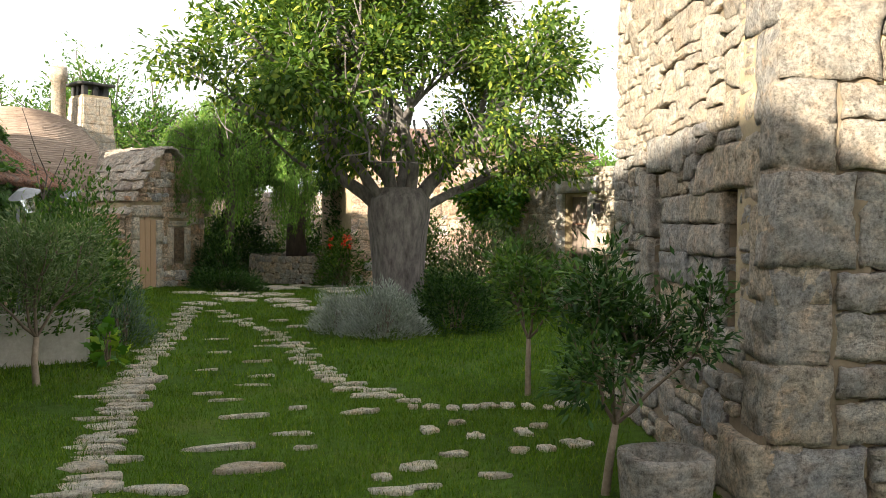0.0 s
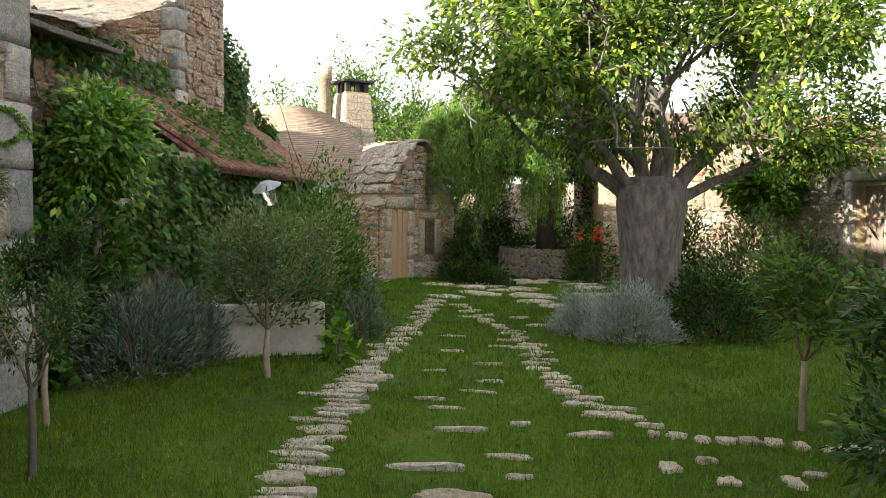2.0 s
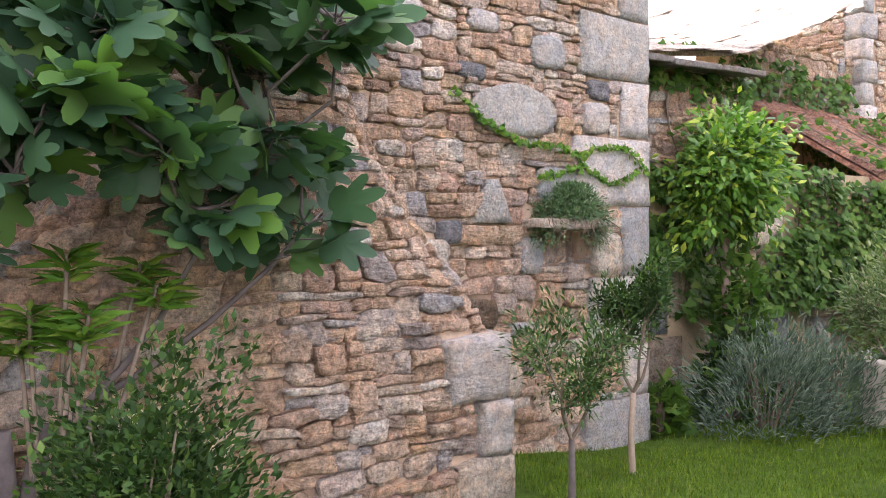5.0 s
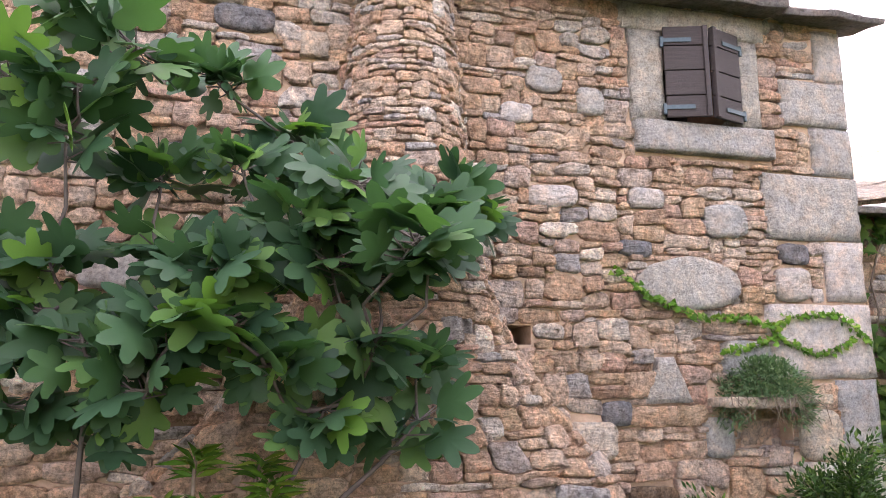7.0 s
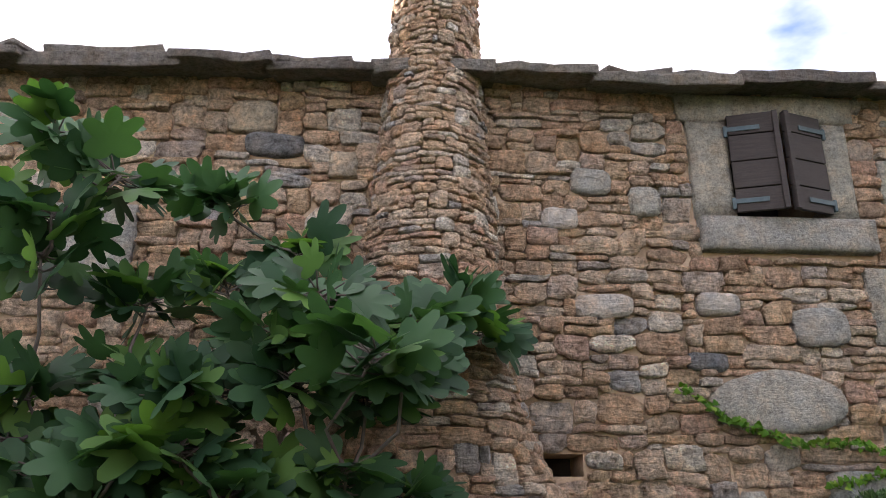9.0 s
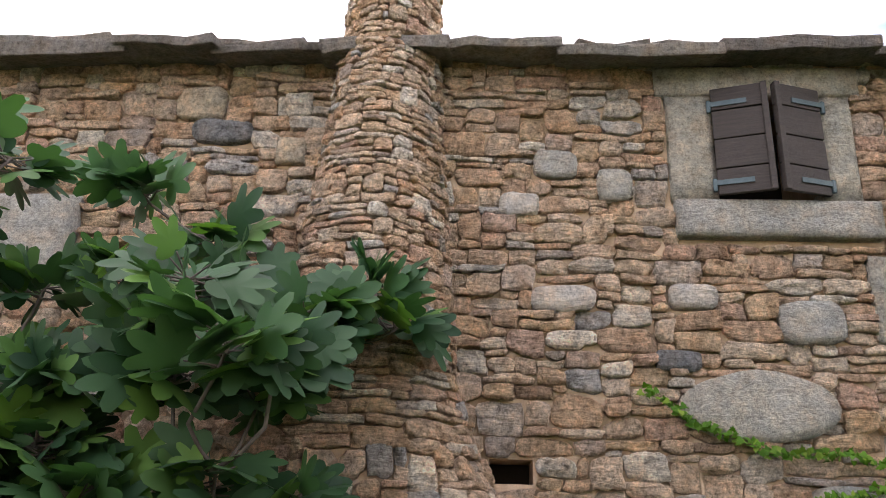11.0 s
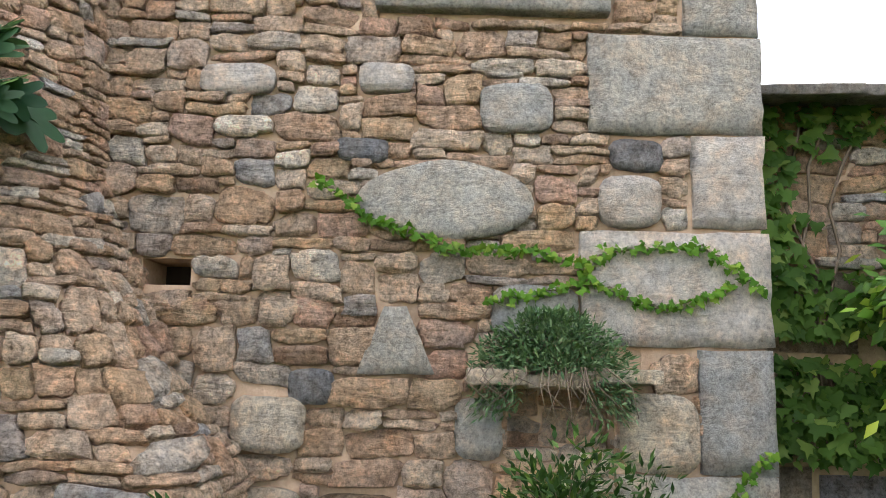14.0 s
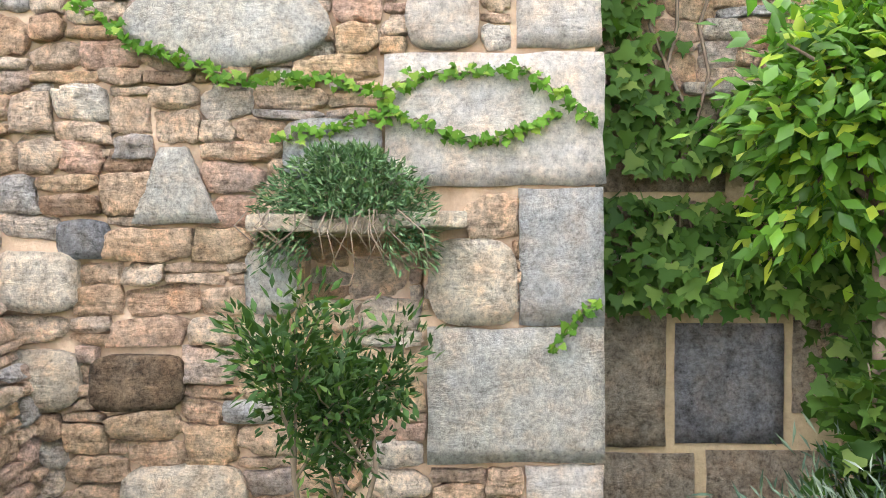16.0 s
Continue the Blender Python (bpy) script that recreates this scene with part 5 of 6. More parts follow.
# ---- upper house behind the lean-to ----
upper = tagged(thing("wall_upper_house", "tan rubble stone upper house with corner pier", "wall", (-5.1, 10, 2), kind="structure"))
up_ = flat_place((-5.08, 8.2, 0), (0, 1, 0))
wall_solid("mortar_core", up_, 7.0, 0.5, 1.5, 3.32, M_MORTAR, upper, 0.03)
masonry(upper, pack(5.5, 1.25, row=0.075, wmin=0.12, wmax=0.4, seed=61), lambda u, v: up_(u, v + 2.1), M_RUB, M_RUBJ, seed=11)
wall_solid("gable_core", lambda u, v: up_(u + 2.9, v), 2.7, 0.5, 3.30, 3.85, M_MORTAR, upper, 0.03)
masonry(upper, pack(2.6, 0.5, row=0.075, wmin=0.12, wmax=0.4, seed=64), lambda u, v: up_(u + 2.9, v + 3.34), M_RUB, M_RUBJ, seed=30)
pier = flat_place((-4.98, 13.75, 0), (0.12, 1, 0))
wall_solid("pier_core", pier, 1.5, 1.6, 1.8, 5.3, M_MORTAR, upper, 0.03)
masonry(upper, pack(1.15, 3.1, row=0.075, wmin=0.12, wmax=0.35, seed=62), lambda u, v: pier(u + 0.3, v + 2.2), M_RUB, M_RUBJ, seed=12)
piers = flat_place((-4.98 - 1.5, 13.75, 0), (1, 0.0, 0))
wall_solid("pier_south", piers, 1.47, 0.2, 1.8, 5.3, M_MORTAR, upper, 0.03)
masonry(upper, pack(1.25, 3.1, row=0.075, wmin=0.12, wmax=0.35, seed=63), lambda u, v: piers(u, v + 2.2), M_RUB, M_RUBJ, seed=13)
zq = 2.1
k = 0
while zq < 5.1:
    hq_ = R.uniform(0.22, 0.36)
    big_stone("quoin", upper, pier, 0.0 - 0.02, zq, 0.30 if k % 2 else 0.22, zq + hq_ - 0.012, M_QUOIN if k % 3 else M_WHITE, 0.3, 0.03, None, 80 + k, 3, 0.012)
    zq += hq_
    k += 1
ivy("ivy", "green ivy climbing the upper house wall", (1.6, 2.3, 5.4, 3.7), 1500, up_, 21, 0.085)
# slab roof of the upper house, seen above the coping
uroof = thing("roof_upper_house", "pale sunlit stone slab roof of the upper house", "roof", (-5, 10, 4), kind="structure")
def verge(y):
    """Height of the roof's lower edge, sweeping up towards the pier."""
    return 3.25 + 0.125 * (y - 7.9) + 0.20 * max(0.0, y - 10.6) + 0.11 * max(0.0, y - 11.4) ** 2


vy = [7.9, 9.2, 10.6, 11.2, 11.8, 12.4, 12.9]
dv_ = [(x, y, verge(y) + dz) for y in vy for x, dz in ((-4.75, 0.0), (-8.2, 1.0), (-8.2, 0.9), (-4.75, -0.06))]
df_ = [(4 * j + i, 4 * j + (i + 1) % 4, 4 * j + 4 + (i + 1) % 4, 4 * j + 4 + i) for j in range(len(vy) - 1) for i in range(4)]
raw("deck", dv_, df_ + [(0, 3, 2, 1), (24, 25, 26, 27)], M_ROOFST, uroof)
SL_V, SL_F = [], []
rs2 = random.Random(9)
for j in range(14):
    for i in range(12):
        s_, t_ = j / 14, i / 12 + (0.04 if j % 2 else 0)
        if t_ > 0.97:
            continue
        x = -4.72 - 3.4 * s_
        y = 7.95 + 4.7 * t_ + rs2.gauss(0, .03)
        z = verge(y + 0.22) + s_ * 0.985 + 0.012 + rs2.uniform(0, 0.012)
        rise = math.degrees(math.atan((verge(y + 0.42) - verge(y + 0.02)) / 0.4))
        vs, fs = STONES[rs2.randrange(14)]
        m = pose(x, y + 0.22, z, rise + rs2.gauss(0, 0.6), 16.0 + rs2.gauss(0, 0.6), rs2.gauss(0, 5)) @ Matrix.Diagonal((0.44, 0.52, 0.03, 1))
        a = np.array(m)
        b0 = len(SL_V)
        SL_V += list(vs @ a[:3, :3].T + a[:3, 3])
        SL_F += [[q + b0 for q in f] for f in fs]
tagged(raw("slab_cover", SL_V, SL_F, M_ROOFST, uroof), kind="stuff")
# steep gable beyond the pier, wholly under ivy
gab = thing("ivy_gable", "steep gable roof wholly covered with ivy", "gable", (-5.3, 16.5, 2), kind="structure")
raw("gable_core", [(x, y, z) for x in (-5.0, -7.5) for y, z in ((15.2, 1.5), (18.3, 1.5), (18.2, 2.8), (17.2, 3.35), (15.2, 4.75))], [(0, 1, 2, 3, 4), (9, 8, 7, 6, 5), (1, 6, 7, 2), (2, 7, 8, 3), (3, 8, 9, 4), (0, 4, 9, 5), (0, 5, 6, 1)], M_MORTARG, gab)


def gable_pl(u, v):
    top = 4.75 - 0.68 * u
    return Vector((-4.98, 15.2 + u, 1.9 + v * (top - 1.9))), Vector((0, 1, 0)), Vector((1, 0, 0)), Vector((0, 0, 1))


ivy("ivy", "dense green ivy on the gable", (0.0, 0.0, 2.95, 1.0), 4200, gable_pl, 15, 0.085, thick=0.25)


# ---- round slate roof, tower chimney, clay pipe ----
hut = thing("round_hut", "round stone hut with layered slab dome roof", "hut", (-5.0, 20.0, 0))
vs, fs, NSEG = [], [], 40
rings = []
for j in range(58):
    f = j / 57
    z = 2.0 + 1.85 * math.sin(f * math.pi / 2)
    r_ = 1.95 * math.cos(f * math.pi / 2) ** 0.8
    rings.append((r_ + 0.03, z - 0.022))
    rings.append((r_ + 0.03, z))
for j, (r_, z) in enumerate(rings):
    for i in range(NSEG):
        a = 2 * math.pi * i / NSEG
        q = r_ * (1 + 0.009 * noise.noise(Vector((i * 0.9, j // 2 * 1.7, 3))))
        vs.append((-5.25 + math.cos(a) * q, 20.0 + math.sin(a) * q, z + 0.012 * noise.noise(Vector((i * .8, j // 2, 9)))))
    if j:
        for i in range(NSEG):
            fs.append(((j - 1) * NSEG + i, (j - 1) * NSEG + (i + 1) % NSEG, j * NSEG + (i + 1) % NSEG, j * NSEG + i))
fs.append(tuple((len(rings) - 1) * NSEG + i for i in range(NSEG)))
M_DOME = plain_mat("dome slabs", (0.20, 0.14, 0.10), (0.46, 0.35, 0.27), 3, 0.9, 0, 1.0, (1.2, 1.2, 16))
raw("dome", vs, fs, M_DOME, hut)
vs = [(-5.25 + math.cos(2 * math.pi * i / 32) * 1.85, 20.0 + math.sin(2 * math.pi * i / 32) * 1.85, z) for z in (-0.2, 2.05) for i in range(32)]
raw("wall", vs, [(i, (i + 1) % 32, 32 + (i + 1) % 32, 32 + i) for i in range(32)], M_MORTAR, hut)

tower = thing("tower_chimney", "pale ashlar chimney tapering to a sooty slate cap", "chimney", (-3.95, 21.1, 1.5))
TB = Matrix.Translation((-3.95, 21.1, 0)) @ Matrix.Rotation(radians(38), 4, "Z")
cv = []
for z, h in ((1.0, 0.50), (3.0, 0.40), (4.28, 0.30), (4.3, 0.30)):
    cv += [tuple(TB @ Vector((sx * h, sy * h, z))) for sx, sy in ((-1, -1), (1, -1), (1, 1), (-1, 1))]
raw("core", cv, [(j * 4 + i, j * 4 + (i + 1) % 4, j * 4 + 4 + (i + 1) % 4, j * 4 + 4 + i) for j in range(3) for i in range(4)] + [(12, 13, 14, 15)], M_MORTARG, tower)
rt2 = random.Random(3)
for z in [2.45 + 0.2 * k for k in range(9)]:
    h = 0.40 + (3.0 - z) * 0.05 if z < 3.0 else 0.40 - (z - 3.0) * 0.078
    for side in range(4):
        cut = rt2.uniform(-0.3, 0.3) * h
        for a, b in ((-h, cut), (cut, h)):
            if b - a < 0.05:
                continue
            m = TB @ Matrix.Rotation(side * math.pi / 2, 4, "Z") @ Matrix.Translation(((a + b) / 2, -h, z + 0.1))
            part("block", box_bm(b - a - 0.012, 0.05, 0.188, m, 0.008, rough=0.004), M_PALE, tower)
cap_slab = part("cap_slab", box_bm(0.80, 0.80, 0.06, TB @ Matrix.Translation((0, 0, 4.55)), 0.015, rough=0.02, cuts=2), M_BLACK, tower, "soot-black cap slab")
for sx, sy in ((-1, -1), (1, -1), (1, 1), (-1, 1), (0, -1), (0, 1), (-1, 0), (1, 0)):
    part("cap_post", box_bm(0.11, 0.11, 0.24, TB @ Matrix.Translation((sx * 0.24, sy * 0.24, 4.40)), 0.01), M_BLACK, cap_slab, "soot-black cap post")
pipe = thing("clay_pipe_chimney", "round clay pipe chimney with collar", "chimney", (-4.5, 20.6, 3.0))
tubes("pipe", [[((-4.5, 20.6, 2.6), 0.16), ((-4.5, 20.6, 4.55), 0.15), ((-4.5, 20.6, 4.56), 0.19), ((-4.5, 20.6, 4.86), 0.19)]], M_PALE, pipe, 16)

# ---- small barrel-roofed bake house ----
bake = thing("bake_house", "small stone bake house with barrel slab roof and arched door", "building", (-1.9, 18.9, 0))
gd = Vector((0.63, 0.78, 0)).normalized()                # along the gable
gn = gd.cross(Vector((0, 0, 1)))                         # out of the gable
g0 = Vector((-2.66, 18.02, 0))
GW, GE, GR, GL = 2.15, 1.68, 2.95, 3.7
gp = flat_place(g0, gd)


def barrel(s):
    """Roof outline across the gable: s 0..1."""
    x = s * 2 - 1
    return GE + (GR - GE) * (1 - abs(x) ** 1.7)


vs, fs, K = [], [], 20
for dep in (0.03, GL):
    for i in range(K + 1):
        p = g0 + gd * (GW * i / K) - gn * dep
        vs += [(p.x, p.y, -0.2), (p.x, p.y, barrel(i / K) - 0.05)]
off = 2 * (K + 1)
for i in range(K):
    for o in (0, off):
        fs.append((o + 2 * i, o + 2 * i + 2, o + 2 * i + 3, o + 2 * i + 1))
    fs.append((2 * i + 1, 2 * i + 3, off + 2 * i + 3, off + 2 * i + 1))
fs += [(0, 1, off + 1, off), (2 * K, off + 2 * K, off + 2 * K + 1, 2 * K + 1)]
raw("wall_core", vs, fs, M_MORTARG, bake)
DOOR_G, NICHE_G = (0.30, -0.2, 0.74, 1.62), (1.22, 0.62, 1.52, 1.35)
grects = [q for q in pack(GW, GR, [DOOR_G, (0.12, 0, 0.30, 1.8), (0.74, 0, 0.92, 1.8), (0.3, 1.6, 0.74, 1.8), NICHE_G, (1.1, 1.35, 1.7, 1.48), (1.06, 0.55, 1.22, 1.35), (1.52, 0.55, 1.7, 1.35)], row=0.11, col=0.04, wmin=0.14, wmax=0.5, tall=(0.7, 0.3, 0.0), seed=71) if q[3] < barrel((q[0] + q[2]) / 2 / GW) - 0.03]
masonry(bake, grects, gp, M_RUB, M_RUBJ, lambda u, v: True, 160, seed=14)
for i, (a, b, c, d) in enumerate(((0.12, 0, 0.30, 0.55), (0.12, 0.56, 0.30, 1.1), (0.12, 1.11, 0.30, 1.55), (0.74, 0, 0.93, 0.5), (0.74, 0.51, 0.9, 1.0), (0.74, 1.01, 0.93, 1.5), (0.14, 1.56, 0.90, 1.80), (1.1, 1.36, 1.7, 1.48), (1.06, 0.55, 1.22, 1.35), (1.52, 0.55, 1.7, 1.35))):
    big_stone("dressed_block", bake, gp, a, b, c, d, M_PALE, 0.12, 0.03, None, 100 + i, 3, 0.006)
dm = Matrix.Translation(gp(0.52, 0)[0] + gn * -0.02) @ Matrix.Rotation(math.atan2(gd.y, gd.x), 4, "Z")
for k in range(3):
    part("door_plank", box_bm(0.136, 0.05, 1.45 + (0.12 if k == 1 else 0.06), dm @ Matrix.Translation((-0.143 + 0.143 * k, 0, 0.72 + (0.06 if k == 1 else 0.03))), 0.006), M_DOORO, bake, "ochre door plank")
# brown panel paints the niche's shade; no recess is cut here
part("niche_shadow", box_bm(0.29, 0.02, 0.7, Matrix.Translation(gp(1.37, 0.98)[0] - gn * 0.0) @ Matrix.Rotation(math.atan2(gd.y, gd.x), 4, "Z"), 0), M_BROWN, bake)
# barrel roof of lapped slabs
rv_, rf_ = [], []
rs3 = random.Random(17)
for j in range(18):
    for i in range(18):
        s = (j + 0.5) / 18 * 1.06 - 0.03
        sl = (barrel(min(1, max(0, s + 0.01))) - barrel(min(1, max(0, s - 0.01)))) / (0.02 * GW)
        p = g0 + gd * (GW * s) - gn * (-0.10 + (GL + 0.15) * (i + 0.5 + rs3.uniform(-.2, .2)) / 18)
        p.z = barrel(min(1, max(0, s))) + 0.02 + rs3.uniform(0, .025) + (-0.05 if s < 0.03 or s > 0.97 else 0)
        ax = Matrix.Rotation(math.atan2(gd.y, gd.x), 4, "Z") @ Matrix.Rotation(-math.atan(max(-2.2, min(2.2, sl))), 4, "Y") @ pose(0, 0, 0, rs3.gauss(0, 4), rs3.gauss(0, 3), rs3.gauss(0, 12))
        a = np.array(Matrix.Translation(p) @ ax @ Matrix.Diagonal((0.21 * rs3.uniform(.8, 1.3), 0.25 * rs3.uniform(.8, 1.3), 0.055, 1)))
        v0, f0 = STONES[rs3.randrange(14)]
        b0 = len(rv_)
        rv_ += list(v0 @ a[:3, :3].T + a[:3, 3])
        rf_ += [[q + b0 for q in f] for f in f0]
tagged(raw("roof_cover", rv_, rf_, M_ROOFST, bake), kind="stuff")
# low wall beside it
lowp = flat_place((-4.3, 17.3, 0), (1.64, 0.72, 0))
loww = tagged(thing("wall_low", "low tan stone wall joining the bake house", "wall", (-3.5, 17.7, 0), kind="structure"))
wall_solid("mortar_core", lowp, 1.75, 0.3, -0.2, 1.6, M_MORTARG, loww, 0.03)
masonry(loww, pack(1.75, 1.62, row=0.09, wmin=0.14, wmax=0.4, seed=73), lowp, M_RUB, M_RUBJ, seed=15)

# ---- the big tree ----
def ribbed_trunk(ob, rings_, mat, name="trunk", sides=26, rib=0.06, seed=1):
    vs, fs = [], []
    for j, (c, r_) in enumerate(rings_):
        for i in range(sides):
            a = 2 * math.pi * i / sides
            q = r_ * (1 + rib * math.sin(a * 5 + j * 0.15) + rib * 1.2 * noise.noise(Vector((math.cos(a) * 1.7, math.sin(a) * 1.7, c[2] * 1.4 + seed))))
            vs.append((c[0] + math.cos(a) * q, c[1] + math.sin(a) * q, c[2]))
        if j:
            for i in range(sides):
                fs.append(((j - 1) * sides + i, (j - 1) * sides + (i + 1) % sides, j * sides + (i + 1) % sides, j * sides + i))
    fs.append(tuple((len(rings_) - 1) * sides + i for i in range(sides)))
    raw(name, vs, fs, mat, ob, smooth=True)


def big_tree():
    rr = random.Random(25)
    ob = thing("broad_tree", "old broad tree with thick grey trunk and loose light green crown", "tree", (1.98, 13.2, 0))
    x, y = 1.98, 13.2
    ribbed_trunk(ob, [((x, y, -0.1), 0.46), ((x, y, 0.15), 0.41), ((x, y, 0.5), 0.375), ((x - 0.01, y, 0.9), 0.385), ((x - 0.02, y, 1.3), 0.42), ((x - 0.02, y, 1.6), 0.47), ((x - 0.02, y, 1.85), 0.47), ((x, y, 2.02), 0.33)], M_BARK)
    limbs = [((1.78, 13.15, 1.62), (-0.8, 0.1, 0.95), 1.6, 0.18), ((1.95, 13.35, 1.85), (-0.25, 0.5, 1.0), 1.7, 0.15), ((2.2, 13.2, 1.75), (0.75, 0.1, 0.9), 1.6, 0.19), ((2.1, 13.0, 1.9), (0.2, -0.5, 1), 1.6, 0.14),
             ((1.85, 13.1, 1.9), (-0.35, -0.3, 1.1), 1.7, 0.15), ((2.3, 13.3, 1.7), (0.9, 0.4, 0.6), 1.5, 0.13), ((2.0, 13.3, 1.9), (0.1, 0.3, 1.3), 1.9, 0.14), ((1.75, 13.3, 1.7), (-0.7, 0.6, 0.8), 1.6, 0.12), ((1.7, 13.0, 1.8), (-0.95, -0.2, 1.25), 2.1, 0.12)]
    lines, tips = [], []
    for p, d, ln, r_ in limbs:
        l2, t2 = grow(p, d, ln * 1.06, r_ * 0.66, 3, rr, 4, 0.30, 0.10, 0.70, 4, 0.85)
        lines += l2
        tips += t2
    low = lambda p: 2.1 + 0.62 * max(0.0, 1.2 - p.x) + 0.12 * max(0.0, p.x - 2.6)
    lines = [ln for ln in lines if ln[0][1] > 0.1 or ln[-1][0].z > low(ln[-1][0])]
    keep = [(p, d) for p, d in tips if p.z > low(p)]
    # hanging sprays under the fork
    for k in range(90):
        a, q = rr.uniform(0, 2 * math.pi), rr.uniform(0.55, 1.9)
        p = Vector((x + math.cos(a) * q, y + math.sin(a) * q, 2.75 - 0.45 * rr.random() + 0.22 * abs(q - 1.0)))
        keep.append((p, Vector((math.cos(a), math.sin(a), -0.4))))
        lines.append([(p + Vector((-math.cos(a) * 0.25, -math.sin(a) * 0.25, 0.35)), 0.012), (p, 0.004)])
    # foliage gathers in sprays, leaving gaps
    spray = [t for t in keep if noise.noise(t[0] * 1.5) > -0.16]
    pts, ways = around(spray, 62000, 0.13, rr)
    leaf_cloud("crown", pts, ways, 0.112, L_TREE, ob, 0.46, 0.2, 0.75, droop=0.5, seed=25)
    tagged(tubes("bough", lines, M_BARK, ob, 7), kind="stuff")
    return ob


big_tree()
mound("lavender_mound", "silvery lavender mound round the trunk", "shrub", (1.55, 11.9, 0.0), 0.58, 0.55, 0.62, L_LAV, 7000, 0.075, 0.13, 0.9, seed=80, spiky=0.12)
mound("lavender_mound", "silvery lavender mound round the trunk", "shrub", (1.02, 12.35, 0.0), 0.40, 0.42, 0.52, L_LAV, 3500, 0.075, 0.13, 0.9, seed=81, spiky=0.12)
mound("dark_bush", "dark evergreen bush beside the trunk", "shrub", (2.62, 12.3, 0.0), 0.72, 0.65, 0.92, L_DARK, 8500, 0.06, 0.4, 0.5, seed=82)

# ---- weeping tree and the ringed tree behind ----
def weeping_tree():
    rr = random.Random(33)
    ob = thing("weeping_pepper_tree", "weeping pepper tree with hanging light green strands", "tree", (-0.85, 19.9, 0))
    b = Vector((-0.85, 19.9, 0))
    tubes("trunk", [[(b - Vector((0, 0, .1)), 0.15), (b + Vector((0.03, 0, 1.0)), 0.12), (b + Vector((0.08, 0, 1.9)), 0.11), (b + Vector((0.1, 0, 2.4)), 0.09)]], M_BARKD, ob, 10)
    lines, pts, ways = [], [], []
    for k in range(190):
        a, q = rr.uniform(0, 6.283), math.sqrt(rr.random())
        top = b + Vector((0.15 + math.cos(a) * 1.7 * q, math.sin(a) * 1.3 * q, 2.8 + 1.6 * (1 - q * q) + rr.gauss(0, .15)))
        lines.append([(b + Vector((0.1, 0, 2.3)), 0.03), ((b + Vector((0.1, 0, 2.9))).lerp(top, 0.6), 0.018), (top, 0.008)])
        ln = rr.uniform(0.7, 1.9)
        p = top.copy()
        d = Vector((math.cos(a) * 0.5, math.sin(a) * 0.5, 0.0))
        strand = [(p.copy(), 0.006)]
        for i in range(12):
            d = (d * 0.6 + Vector((0, 0, -0.5))).normalized()
            p = p + d * ln / 12
            strand.append((p.copy(), 0.004))
            for _ in range(24):
                pts.append(p + Vector((rr.gauss(0, .05), rr.gauss(0, .05), rr.gauss(0, .04))))
                ways.append(Vector((rr.gauss(0, .6), rr.gauss(0, .6), -0.8)))
        lines.append(strand)
    tubes("bough", lines, M_BARKD, ob, 4)
    leaf_cloud("crown", pts, ways, 0.10, L_WILLOW, ob, 0.18, 0.1, 0.25, seed=33)


weeping_tree()
ring = thing("stone_ring", "low dry-stone ring wall round a tree", "wall", (0.75, 21.6, 0))
rcx, rcy, rrad = 0.75, 21.7, 1.15


def ring_pl(u, v):
    a = math.pi + u / rrad
    out = Vector((math.cos(a), math.sin(a), 0))
    return Vector((rcx, rcy, v)) + out * rrad, Vector((-math.sin(a), math.cos(a), 0)), out, Vector((0, 0, 1))


vs = [(rcx + math.cos(2 * math.pi * i / 32) * (rrad - 0.04), rcy + math.sin(2 * math.pi * i / 32) * (rrad - 0.04), z) for z in (-0.1, 0.5) for i in range(32)]
raw("earth_fill", vs, [(i, (i + 1) % 32, 32 + (i + 1) % 32, 32 + i) for i in range(32)] + [tuple(range(32, 64))], M_BROWN, ring)
masonry(ring, pack(2 * math.pi * rrad, 0.58, row=0.13, col=0.03, wmin=0.12, wmax=0.24, tall=(0.6, 0.4, 0), seed=75), ring_pl, M_OLD, M_OLDJ, lambda u, v: True, 120, seed=16, depth=0.18)


def dark_tree(name, label, at, trunk, h, spread, n, seed, mat=None, leaf=0.12, flowers=0):
    rr = random.Random(seed)
    ob = thing(name, label, "tree", at)
    b = Vector(at)
    lines, tips = [], []
    tubes("trunk", [[(b - Vector((0, 0, .1)), trunk * 1.2), (b + Vector((rr.gauss(0, .05), 0, h * 0.2)), trunk), (b + Vector((rr.gauss(0, .08), 0, h * 0.42)), trunk * 0.8)]], M_BARKD, ob, 10)
    for k in range(6):
        a = 6.283 * k / 6 + rr.random()
        l2, t2 = grow(b + Vector((0, 0, h * 0.38)), (math.cos(a) * spread, math.sin(a) * spread, 1), h * 0.32, trunk * 0.5, 2, rr, 3, 0.3, 0.05, 0.7)
        lines += l2
        tips += t2
    tubes("bough", lines, M_BARKD, ob, 5)
    pts, ways = around(tips, n, h * 0.034, rr)
    leaf_cloud("crown", pts, ways, leaf, mat or L_DARK, ob, 0.4, 0.15, 0.6, seed=seed, droop=0.2)
    return ob


